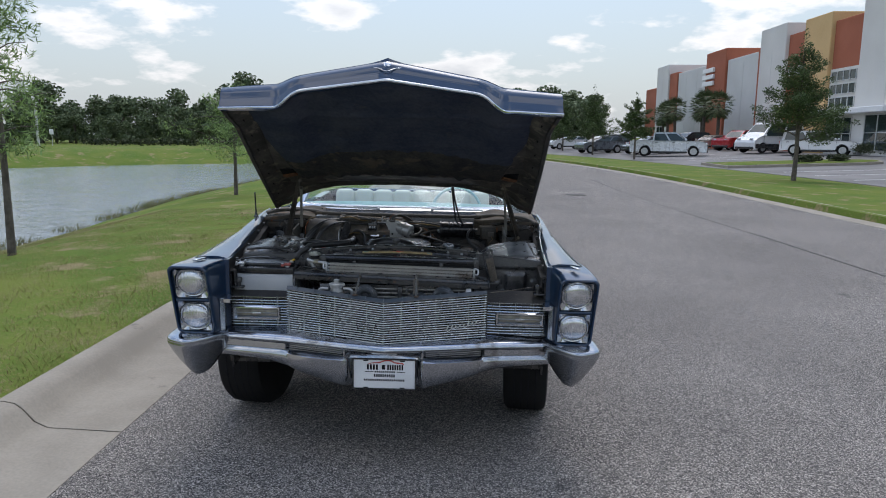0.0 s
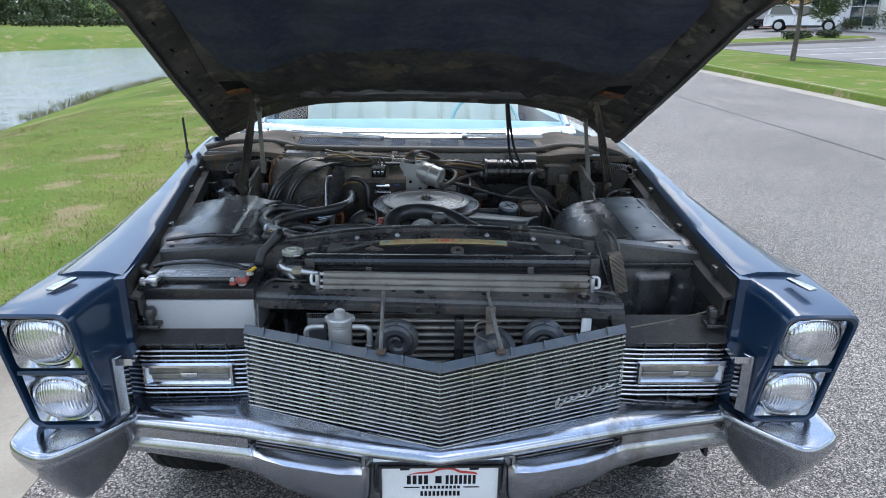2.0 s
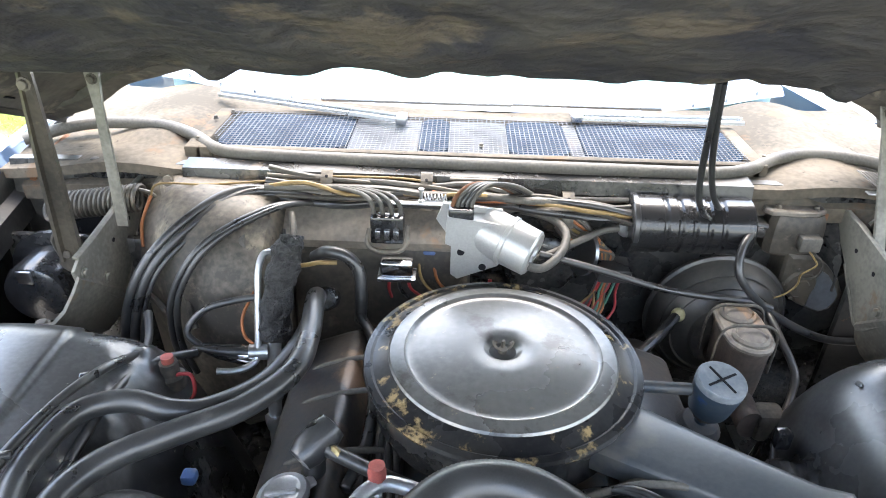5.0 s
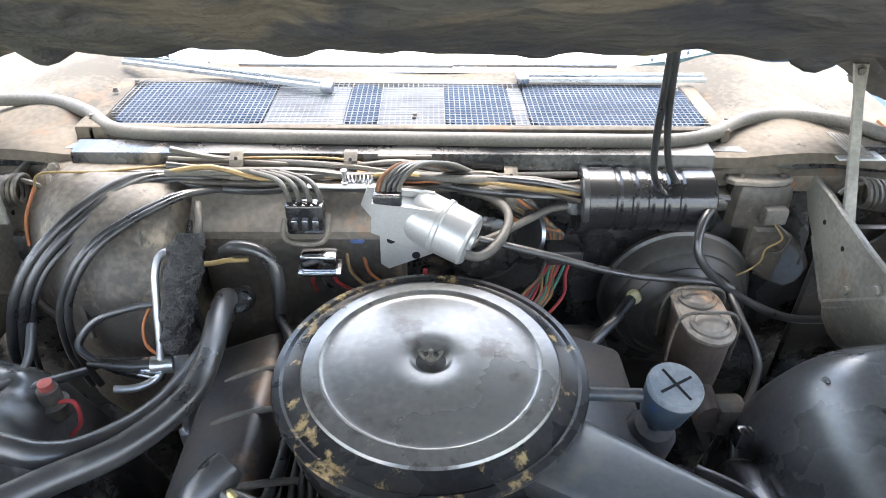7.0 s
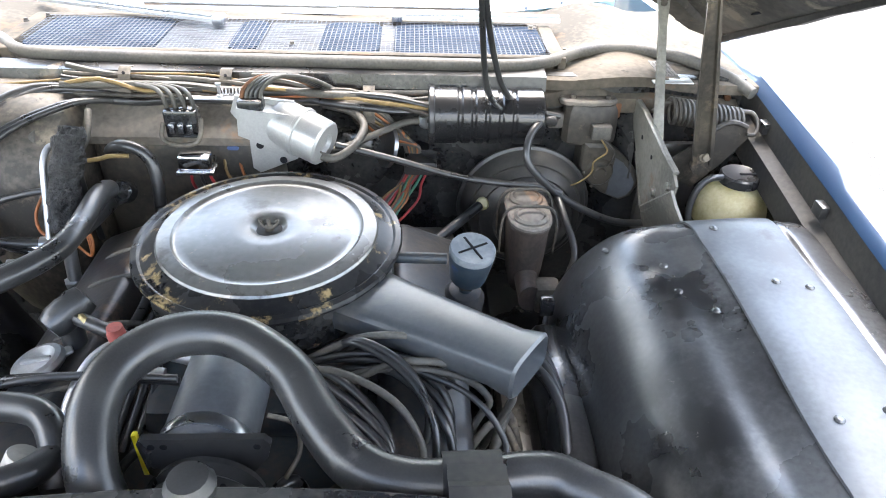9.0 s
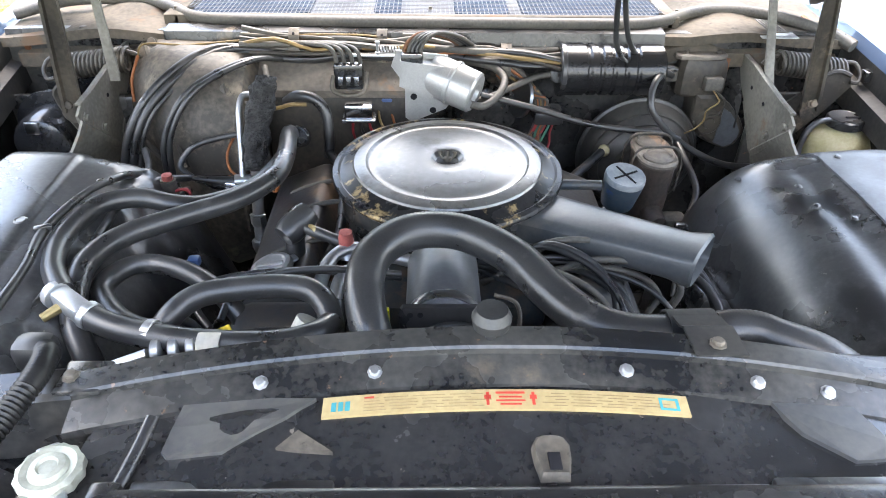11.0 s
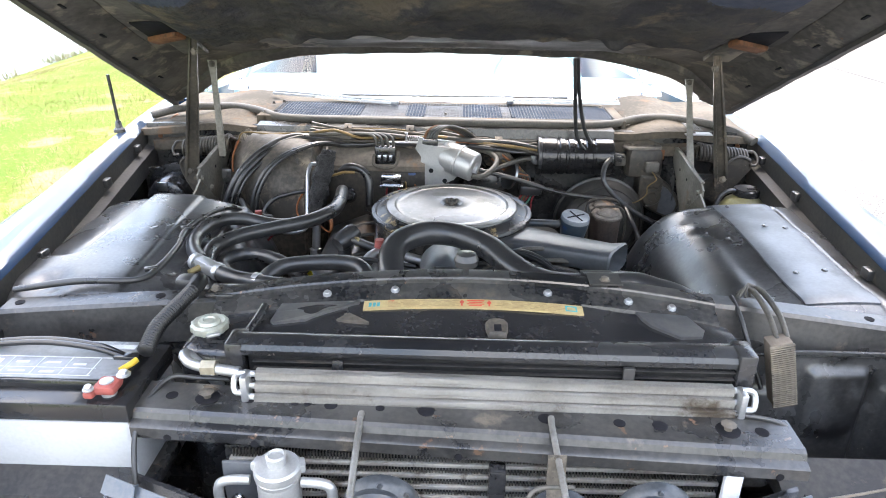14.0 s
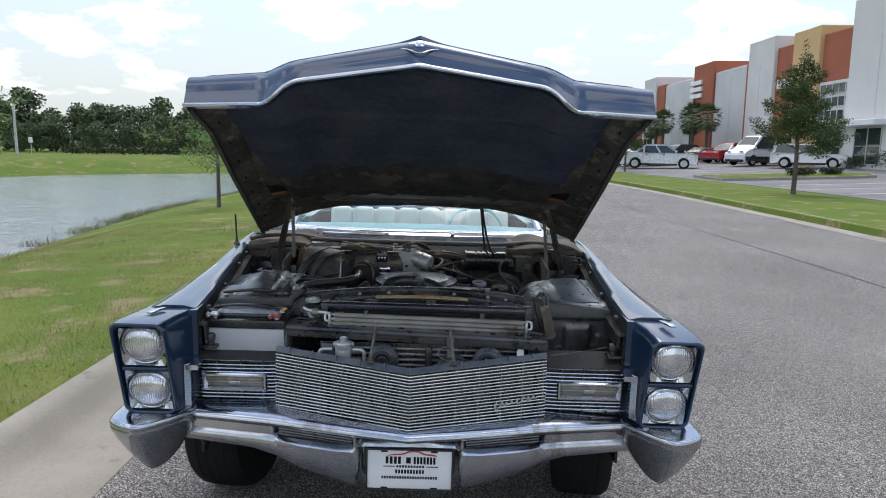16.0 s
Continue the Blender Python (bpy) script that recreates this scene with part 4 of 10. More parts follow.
    for s in (-1, 1):
        for q in (0.02, 0.5, 0.97):
            xs = lerp(bx0, bx1, q)
            part("door_seam", Geo().box(xs - 0.006, xs + 0.006, s * (hw + 0.012) - 0.012, s * (hw + 0.012) + 0.010, sill + 0.16, belt - 0.04), P_SEAM, car_e, smooth=0)
        for q in (0.12, 0.6):
            xs = lerp(bx0, bx1, q)
            part("door_handle", Geo().rbox(xs - 0.09, xs + 0.09, s * (hw + 0.02) - 0.02, s * (hw + 0.02) + 0.02, belt - 0.2, belt - 0.15, 0.01), BLACK, car_e)
        part("sill_trim", Geo().rbox(wx[0] + R + 0.1, wx[1] - R - 0.1, s * hw - 0.03, s * hw + 0.03, sill - 0.06, sill + 0.1, 0.02), BLACK, car_e)
    for c in wx:
        for s in (-1, 1):
            mw = Matrix.Translation((c, s * (hw - 0.11), R)) @ Matrix.Rotation(radians(-90 * s), 4, "X")
            wh = part("wheel", Geo().lathe([(R * 0.62, -0.1), (R * 0.95, -0.1), (R, -0.06), (R, 0.07), (R * 0.95, 0.11), (R * 0.64, 0.11), (R * 0.62, 0.06)], mw, 24), TYRE, car_e)
            g = Geo()
            g.lathe([(0.0, 0.09), (R * 0.16, 0.09), (R * 0.2, 0.06)], mw, 12)
            g.lathe([(R * 0.56, 0.1), (R * 0.63, 0.1), (R * 0.63, 0.02), (R * 0.56, 0.02)], mw, 20)
            for k in range(5):
                g.box(0.0, R * 0.6, -R * 0.09, R * 0.09, 0.04, 0.085, mw @ Matrix.Rotation(k * 2 * math.pi / 5, 4, "Z"))
            part("rim", g, rim or ALU, wh, smooth=30)
    for s in (-1, 1):
        part("headlight", Geo().rbox(x1 - 0.12, x1 + 0.01, s * hw * 0.62 - 0.16, s * hw * 0.62 + 0.16, belt - 0.34, belt - 0.2, 0.03), LENS, car_e)
        part("tail_light", Geo().rbox(x0 - 0.01, x0 + 0.06, s * hw * 0.88 - 0.08, s * hw * 0.88 + 0.08, belt - 0.4, belt - 0.1, 0.02), LABEL_RED, car_e)
        part("mirror", Geo().rbox(bx1 - 0.25, bx1 - 0.12, s * (hw + 0.1) - 0.1, s * (hw + 0.1) + 0.1, zb, zb + 0.16, 0.04), paint, car_e)
    part("bumper", Geo().rbox(x1 - 0.1, x1 + 0.05, -hw * 0.9, hw * 0.9, sill, sill + 0.2, 0.05), BLACK, car_e)
    part("rear_bumper", Geo().rbox(x0 - 0.06, x0 + 0.1, -hw * 0.9, hw * 0.9, sill, sill + 0.2, 0.05), BLACK, car_e)
    return car_e


def s_pickup(L, H):
    a, b = -L / 2, L / 2
    body = [(b, 0.55), (b + 0.02, 0.95), (b - 0.08, 1.12), (b - 0.45, 1.20), (b - 1.45, 1.24), (b - 1.6, 1.26), (a + 1.75, 1.26), (a + 1.7, 1.30), (a + 0.05, 1.30), (a, 1.22), (a, 0.55)]
    return body, [(a + 1.75, 1.2), (a + 1.82, H - 0.08), (a + 2.0, H - 0.01), (a + 2.6, H), (b - 2.45, H - 0.01), (b - 2.25, H - 0.06), (b - 1.45, 1.2)]


def s_suv(L, H):
    a, b = -L / 2, L / 2
    body = [(b, 0.5), (b + 0.02, 0.80), (b - 0.1, 0.96), (b - 0.4, 1.04), (b - 1.25, 1.10), (a + 0.5, 1.14), (a + 0.08, 1.10), (a, 0.95), (a, 0.5)]
    return body, [(a + 0.10, 1.05), (a + 0.28, H - 0.22), (a + 0.5, H - 0.05), (a + 0.9, H), (b - 2.4, H), (b - 2.1, H - 0.06), (b - 1.15, 1.05)]


def s_sedan(L, H):
    a, b = -L / 2, L / 2
    body = [(b, 0.5), (b, 0.68), (b - 0.2, 0.8), (b - 1.2, 0.93), (a + 0.4, 0.98), (a, 0.9), (a, 0.5)]
    return body, [(a + 0.45, 0.9), (a + 1.25, H - 0.02), (a + 1.6, H), (b - 2.1, H), (b - 1.1, 0.88)]


def s_van(L, H):
    a, b = -L / 2, L / 2
    body = [(b, 0.5), (b + 0.02, 0.85), (b - 0.08, 1.05), (b - 0.35, 1.22), (b - 0.85, 1.38), (a, 1.40), (a, 0.5)]
    return body, [(a, 1.3), (a + 0.04, H - 0.12), (a + 0.2, H - 0.02), (a + 0.5, H), (b - 2.2, H), (b - 1.95, H - 0.08), (b - 0.85, 1.3)]


P_SEAM = mat("shut_line_grey", (0.12, 0.12, 0.13), None, 0.7)
P_WHITE = mat("white_car_paint", (0.75, 0.76, 0.77), (0.7, 0.71, 0.72), 0.25, 0, 3, 200, 0.0, coat=1.0)
P_SILVER = mat("pale_silver_car_paint", (0.62, 0.65, 0.68), (0.57, 0.6, 0.63), 0.3, 0.3, 3, 200, 0.0, coat=1.0)
P_RED = mat("red_car_paint", (0.42, 0.025, 0.03), (0.36, 0.02, 0.025), 0.25, 0.1, 3, 200, 0.0, coat=1.0)
P_GREY = mat("grey_car_paint", (0.2, 0.22, 0.25), (0.17, 0.19, 0.21), 0.3, 0.5, 3, 200, 0.0, coat=1.0)
P_DARK = mat("dark_car_paint", (0.03, 0.035, 0.045), (0.025, 0.03, 0.04), 0.25, 0.4, 3, 200, 0.0, coat=1.0)
P_BEIGE = mat("beige_car_paint", (0.48, 0.42, 0.36), (0.44, 0.38, 0.33), 0.3, 0.4, 3, 200, 0.0, coat=1.0)
VEH = [("pickup_truck", "pale silver crew-cab pickup truck parked on the lot", (17.3, 52.4), -20, 5.9, 2.0, 1.93, P_SILVER, s_pickup, "truck"),
       ("suv", "white family SUV parked by the shops", (27.0, 48.0), -34, 5.0, 2.0, 1.8, P_WHITE, s_suv, "car"),
       ("delivery_van", "white delivery van with dark lower trim", (26.2, 54.2), 205, 5.7, 2.05, 2.45, P_WHITE, s_van, "van"),
       ("pickup_truck", "red pickup truck parked nose out", (26.9, 61.4), 207, 5.8, 2.0, 1.9, P_RED, s_pickup, "truck"),
       ("sedan", "beige sedan parked between trucks", (25.2, 64.5), 203, 4.7, 1.8, 1.45, P_BEIGE, s_sedan, "car"),
       ("suv", "dark blue-grey SUV parked by the shops", (24.6, 69.5), 200, 4.8, 1.9, 1.75, P_DARK, s_suv, "car"),
       ("suv", "grey crossover parked near the verge", (13.9, 62.6), 198, 4.5, 1.85, 1.62, P_GREY, s_suv, "car"),
       ("hatchback", "white hatchback parked near the far verge", (12.9, 75.8), 196, 4.3, 1.8, 1.5, P_WHITE, s_suv, "car"),
       ("sedan", "dark sedan parked behind the pickup", (17.2, 57.5), 190, 4.7, 1.8, 1.45, P_DARK, s_sedan, "car"),
       ("suv", "dark SUV parked at the back of the lot", (15.6, 67), 190, 4.8, 1.9, 1.7, P_DARK, s_suv, "car"),
       ("sedan", "silver sedan parked at the back of the lot", (19.5, 66), 190, 4.7, 1.8, 1.45, P_SILVER, s_sedan, "car")]
for nm, lb, (x, y), yaw, L, Wd, H, pt, sh, cat in VEH:
    e = vehicle(nm, lb, (x, y, park_z(x, y)), yaw, L, Wd, H, pt, sh, cat)
    if nm == "delivery_van":
        for s in (-1, 1):
            part("lower_trim", Geo().rbox(-2.7, 2.7, s * 1.02 - 0.04, s * 1.02 + 0.04, 0.4, 0.75, 0.02), BLACK, e)

# ---- the vintage car: outside ----
car = thing("vintage_car", "dark navy blue vintage convertible with its hood raised", "car", Matrix.Rotation(radians(0.9), 4, "Y"))


def cx(y):
    """The car's middle line: it stands slightly askew to the kerb."""
    return -0.036 * max(y, 0)


def P(x, y, z):
    return Vector((x + cx(y), y, z))


XI = [(0.0, 0.80), (0.2, 0.797), (0.5, 0.822), (0.9, 0.868), (1.5, 0.945), (1.8, 0.965)]
ZT = [(0.0, 0.975), (0.2, 0.99), (0.5, 1.005), (1.0, 1.03), (1.6, 1.052), (2.0, 1.055)]
XO = [(0.0, 1.008), (0.3, 0.991), (0.5, 0.98), (0.9, 0.977), (1.5, 0.993), (3.5, 1.01), (5.5, 0.97)]


def arch_z(y, c, r=0.43):
    return 0.36 + math.sqrt(max(r * r - (y - c) ** 2, 0)) if abs(y - c) < r else 0.30


def nose(x, y, z):
    """Front corner: the lamp pods lean forward at the top, and the nose stands askew with the car."""
    w = min(1.0, max(0.0, (0.17 - y) / 0.26))
    return P(x, y + w * (0.045 + 0.23 * (0.955 - z) + 0.028 * x), z - 0.016 * x * w)


def fender(s):
    ys_f = [0.17, 0.2, 0.25] + [0.3 + 0.06 * i for i in range(19)] + [1.45, 1.6, 1.78]
    rings = []
    for y in ys_f:
        a, zt, xo = table(XI, y), table(ZT, y), table(XO, y)
        zb = max(min(arch_z(y, 0.80), 0.80), 0.54 if y < 0.45 else 0.3)
        w = xo - a
        prof = [(a - 0.006, zt - 0.085), (a - 0.004, zt - 0.012), (a + 0.006, zt - 0.002), (a + 0.25 * w, zt + 0.008), (a + 0.6 * w, zt + 0.008), (xo - 0.025, zt - 0.004), (xo - 0.006, zt - 0.02),
                (xo, zt - 0.045), (xo + 0.012, 0.84), (xo + 0.005, max(0.72, zb)), (xo - 0.004, max(0.55, zb)), (xo - 0.02, zb)]
        inner = [(x - 0.012 if i > 5 else x, z - (0.010 if i < 8 else 0)) for i, (x, z) in enumerate(prof)]
        inner[0] = (prof[0][0] + 0.006, prof[0][1])
        inner[1] = (prof[1][0] + 0.008, prof[1][1] - 0.004)
        inner[2] = (prof[2][0] + 0.008, prof[2][1] - 0.012)
        rings.append([P(s * x, y, z) for x, z in prof + inner[::-1]])
    f = part("fender", Geo().loft(rings), PAINT, car, "navy blue front fender with cloudy reflections", smooth=28)
    # dark inner flange along the hood opening, with its stepped ledge
    rings = []
    for y in [0.16, 0.3, 0.6, 0.9, 1.2, 1.5, 1.7]:
        a, zt = table(XI, y), table(ZT, y)
        prof = [(a - 0.008, zt - 0.008), (a - 0.010, zt - 0.055), (a - 0.034, zt - 0.062), (a - 0.036, zt - 0.11), (a - 0.028, zt - 0.11), (a - 0.026, zt - 0.068), (a + 0.0, zt - 0.06)]
        rings.append([P(s * x, y, z) for x, z in prof])
    part("flange", Geo().loft(rings), HOOD_EDGE, f, "satin black inner fender flange")
    # inner fender wall closing the bay, raised over the wheel
    rings = []
    for y in [0.17, 0.3, 0.40, 0.46, 0.8, 1.14, 1.2, 1.45, 1.7]:
        a, zt = table(XI, y), table(ZT, y)
        zb = 0.78 if 0.42 < y < 1.18 else 0.42
        rings.append([P(s * x, y, z) for x, z in ((a - 0.012, zt - 0.06), (a - 0.004, zt - 0.06), (a - 0.002, zb), (a - 0.012, zb))])
    part("inner_wall", Geo().loft(rings), BLACK, f, "black inner fender wall", smooth=20)
    for y in (0.28, 0.62, 1.02, 1.3):
        a, zt = table(XI, y), table(ZT, y)
        part("bumper_pad", Geo().rbox(-0.008, 0.008, -0.014, 0.014, -0.01, 0.012, 0.003, Matrix.Translation(P(s * (a - 0.014), y, zt - 0.035))), RUBBER, f)
    # the headlight pod
    rings = []
    for y, x0, x1, z0, z1 in ((0.30, 0.80, 0.995, 0.60, 0.985), (0.17, 0.797, 1.003, 0.61, 0.985), (0.05, 0.820, 1.010, 0.615, 0.982), (-0.05, 0.823, 1.012, 0.622, 0.979), (-0.088, 0.826, 1.010, 0.627, 0.974), (-0.093, 0.829, 1.006, 0.631, 0.969), (-0.090, 0.834, 1.000, 0.637, 0.962), (-0.062, 0.836, 0.998, 0.639, 0.959)):
        ring = []
        for qx, qz, a0 in ((x1, z1, 0), (x0, z1, 90), (x0, z0, 180), (x1, z0, 270)):
            r = 0.030
            ox, oz = (qx - r if qx == x1 else qx + r), (qz - r if qz == z1 else qz + r)
            for k in range(5):
                a = radians(a0 + 22.5 * k)
                zz = oz + r * math.sin(a)
                ring.append(nose(s * (ox + r * math.cos(a) + 0.004 * (zz - 0.80) / 0.15), y, zz))
        rings.append(ring)
    pod = part("headlight_pod", Geo().loft(rings), PAINT, car, "navy blue pod with two stacked round headlights", smooth=40)
    part("badge", Geo().rbox(-0.012, 0.012, -0.04, 0.04, 0, 0.008, 0.003, Matrix.Translation(P(s * 0.915, 0.085, 0.992)) @ Matrix.Rotation(s * 0.25, 4, "Z")), CHROME, pod, "small chrome fender-top trim")
    for zc, xc, z0, z1 in ((0.894, 0.914, 0.812, 0.956), (0.720, 0.913, 0.642, 0.796)):
        # stepped chrome surround with a round hollow
        g = Geo()
        n = 40
        outer, mid, inn, back = [], [], [], []
        for k in range(n):
            a = 2 * math.pi * k / n
            ca, sa = math.cos(a), math.sin(a)
            hw, hh = 0.078, (z1 - z0) / 2
            q = min(hw / max(abs(ca), 1e-6), hh / max(abs(sa), 1e-6))
            ox, oz = xc + q * ca, (z0 + z1) / 2 + q * sa
            outer.append(nose(s * ox, -0.072, oz))
            mid.append(nose(s * (xc + (ox - xc) * 0.96), -0.079, zc + (oz - zc) * 0.96))
            inn.append(nose(s * (xc + 0.076 * ca), -0.066, zc + 0.076 * sa))
            back.append(nose(s * (xc + 0.074 * ca), -0.05, zc + 0.074 * sa))
        g.loft([outer, mid, inn, back], True, False)
        part("headlight_bezel", g, CHROME, pod, "bright chrome headlight surround", smooth=40)
        if zc > 0.85:
            part("divider", Geo().rbox(-0.080, 0.080, -0.010, 0.004, -0.006, 0.006, 0.003, Matrix.Translation(nose(s * 0.913, -0.078, 0.804))), PAINT, pod)
        m = Matrix.Translation(nose(s * xc, -0.058, zc)) @ Matrix.Rotation(0.028, 4, "Z") @ Matrix.Rotation(radians(103), 4, "X")
        hl = part("headlight", Geo().lathe([(0.0, 0.034), (0.02, 0.033), (0.04, 0.029), (0.055, 0.022), (0.064, 0.013), (0.066, 0.004), (0.066, -0.01)], m, 36), HEADLIGHT, car, "round clear sealed-beam headlight with fluted glass", smooth=60)
        part("retaining_ring", Geo().lathe([(0.065, 0.0), (0.066, 0.012), (0.070, 0.014), (0.0745, 0.009), (0.075, -0.006), (0.066, -0.006)], m, 40), CHROME, hl, "chrome retaining ring")
    return f


def headlight_mat():
    """Bright reflector seen through fluted glass."""
    m = mat("fluted_headlight_glass", (0.86, 0.87, 0.88), (0.52, 0.53, 0.55), 0.13, 0.8, 16, 200, 0.0, coat=1.0)
    n, l = m.node_tree.nodes, m.node_tree.links
    b = n["Principled BSDF"]
    tc = n.new("ShaderNodeTexCoord")
    wv = n.new("ShaderNodeTexWave")
    wv.bands_direction = "X"
    wv.inputs["Scale"].default_value, wv.inputs["Distortion"].default_value = 42, 0.6
    l.new(tc.outputs["Object"], wv.inputs["Vector"])
    wz = n.new("ShaderNodeTexWave")
    wz.bands_direction = "Z"
    wz.inputs["Scale"].default_value = 4
    l.new(tc.outputs["Object"], wz.inputs["Vector"])
    ad = n.new("ShaderNodeMath")
    l.new(wv.outputs["Fac"], ad.inputs[0])
    l.new(wz.outputs["Fac"], ad.inputs[1])
    bp = n.new("ShaderNodeBump")
    bp.inputs["Strength"].default_value, bp.inputs["Distance"].default_value = 0.5, 0.003
    l.new(ad.outputs[0], bp.inputs["Height"])
    l.new(bp.outputs[0], b.inputs["Normal"])
    return m


HEADLIGHT = headlight_mat()
FOG_LENS = mat("ribbed_fog_glass", (0.30, 0.275, 0.22), (0.19, 0.175, 0.145), 0.42, 0.35, 40, 300, 0.35, coat=0.25)
for s in (-1, 1):
    fender(s)

# radio antenna on the kerb-side fender
ant = part("antenna", Geo().lathe([(0.017, 0), (0.016, 0.008), (0.010, 0.014), (0.008, 0.03), (0.005, 0.034)], Matrix.Translation(P(-0.962, 1.33, 1.050)), 16), BLACK, car, "short black radio antenna on a black base")
part("mast", Geo().tube([P(-0.962, 1.33, 1.08), P(-0.965, 1.332, 1.15), P(-0.967, 1.33, 1.215)], 0.0048, 8, 3), BLACK, ant)

# ---- front bumper ----
def askew(x, y, z):
    """The bumper's far end stands farther back and lower."""
    return P(x, y + 0.024 * x, z - 0.015 * x)


YR = [(0, -0.118), (0.17, -0.08), (0.5, 0.012), (0.8, 0.078)]
ZR = [(0, 0.622), (0.5, 0.616), (0.8, 0.610)]
YL = [(0, -0.012), (0.165, -0.012), (0.185, -0.055), (0.25, -0.05), (0.4, -0.01), (0.5, 0.045), (0.56, 0.085), (0.8, 0.115)]
ZB = [(0, 0.402), (0.17, 0.405), (0.25, 0.425), (0.42, 0.455), (0.5, 0.475), (0.56, 0.492), (0.8, 0.50)]
rings = []
xst = [0.0, 0.06, 0.12, 0.16, 0.168, 0.182, 0.19, 0.20, 0.25, 0.32, 0.38, 0.44, 0.47, 0.485, 0.5, 0.53, 0.56, 0.62, 0.7, 0.78, 0.82]
for x in [-v for v in xst[:0:-1]] + xst:
    q = abs(x)
    yr, zr, yl, zb = table(YR, q), table(ZR, q), table(YL, q), table(ZB, q)
    slot = 0.195 < q < 0.475
    if q > 0.475:
        yl = lerp(yl, yr + 0.022, min(1, (q - 0.475) / 0.03))
    d = 0.055 if slot else 0.012
    if q < 0.175:
        d = 0.10
    prof = [(yr + 0.17, zr + 0.028), (yr + 0.05, zr + 0.022), (yr + 0.015, zr + 0.015), (yr + 0.002, zr + 0.004), (yr, zr - 0.006), (yr + 0.006, zr - 0.016),
            (yr + d, zr - 0.022), (yr + d, zr - 0.05), (yl, zr - 0.054 - (0.01 if slot else 0)), (yl - 0.012, zr - 0.072), (yl - 0.012, lerp(zr - 0.07, zb, 0.5)), (yl - 0.002, lerp(zr - 0.07, zb, 0.82)), (yl + 0.02, zb), (yl + 0.1, zb + 0.01), (yl + 0.16, zr)]
    rings.append([askew(x, y, z) for y, z in prof])
bumper = part("front_bumper", Geo().loft(rings), CHROME_SATIN, car, "dull weathered chrome bumper with a centre point", smooth=40)
for s in (-1, 1):
    top_ring = [(0.775, 0.13), (0.775, 0.075), (0.84, -0.022), (0.918, -0.108), (1.030, -0.048), (1.046, 0.01), (1.042, 0.2), (1.02, 0.40), (0.93, 0.40), (0.84, 0.25)]
    low_ring = [(0.872, 0.10), (0.874, 0.06), (0.886, 0.025), (0.909, -0.002), (0.932, 0.008), (0.945, 0.035), (0.955, 0.2), (0.955, 0.38), (0.92, 0.38), (0.88, 0.25)]
    rings = []
    for z, grow, f in ((0.632, 0.90, 0), (0.629, 0.965, 0), (0.625, 0.985, 0), (0.621, 1.0, 0), (0.614, 1.004, 0), (0.610, 0.992, 0), (0.606, 0.992, 0), (0.602, 1.0, 0), (0.592, 0.99, 0.01), (0.55, 1, 0.22), (0.51, 1, 0.45), (0.47, 1, 0.72), (0.445, 1, 0.91), (0.434, 1, 1.0), (0.429, 1, 1.06)):
        ring = []
        for (xa, ya), (xb, yb) in zip(top_ring, low_ring):
            xa, ya = 0.915 + (xa - 0.915) * grow, 0.03 + (ya - 0.03) * grow
            ring.append(askew(s * lerp(xa, xb, f), lerp(ya, yb, f), z))
        for cut in range(2):
            ring = [p for a, b in zip(ring, ring[1:] + ring[:1]) for p in (a.lerp(b, 0.22), a.lerp(b, 0.78))]
        rings.append(ring)
    e = part("bumper_end", Geo().loft(rings), CHROME_SATIN, bumper, "pointed dull chrome bumper end below the headlights", smooth=50)
    # dark bars in the slot above the lower blade
    for k in range(4):
        g = Geo()
        g.loft([[askew(s * x, table(YR, x) + dy, 0.590 - 0.010 * k + dz) for dy, dz in ((0.035, 0), (0.048, 0), (0.048, 0.004), (0.035, 0.004))] for x in (0.2, 0.3, 0.4, 0.47)])
        part("slot_bar", g, CHROME_DULL, bumper)

# licence plate with a frame; the dealer's writing is plain bars
pl = part("licence_plate", Geo().rbox(-0.149, 0.157, -0.022, -0.017, 0.402, 0.556, 0.006), WHITE, car, "white dealer plate with a red car outline")
part("plate_frame", Geo().loft([[Vector((0.004 + sx * q, y, 0.479 + sz * r)) for sx, sz in ((-1, -1), (1, -1), (1, 1), (-1, 1))] for q, r, y in ((0.153, 0.077, -0.018), (0.153, 0.077, -0.026), (0.147, 0.071, -0.026), (0.147, 0.071, -0.02))], True, False), BLACK, pl, smooth=0)
BARS = []
for x0, x1, z0, z1, n in ((-0.080, -0.022, 0.500, 0.526, 4), (-0.008, 0.008, 0.502, 0.524, 1), (0.018, 0.098, 0.500, 0.526, 7), (-0.042, 0.058, 0.486, 0.494, 10), (-0.046, 0.058, 0.464, 0.478, 10), (-0.094, 0.104, 0.444, 0.4535, 22)):
    w = (x1 - x0) / n
    for i in range(n):
        BARS.append((x0 + i * w, x0 + (i + (0.68 if n > 1 else 1.0)) * w, z0, z1))
BARS += [(-0.088, -0.048, 0.4885, 0.4915), (0.064, 0.104, 0.4885, 0.4915)]
for x0, x1, z0, z1 in BARS:
    part("printed_bar", Geo().box(x0, x1, -0.0232, -0.0215, z0, z1), INK, pl, smooth=0)
part("printed_outline", Geo().tube([(-0.075, -0.0228, 0.529), (-0.05, -0.0228, 0.534), (-0.02, -0.0228, 0.536), (0.005, -0.0228, 0.546), (0.035, -0.0228, 0.546), (0.055, -0.0228, 0.537), (0.09, -0.0228, 0.533), (0.098, -0.0228, 0.528)], [0.0008, 0.002, 0.0025, 0.003, 0.003, 0.003, 0.003, 0.001], 6, 4), LABEL_RED, pl)
pl.location = (0, -0.02, 0)
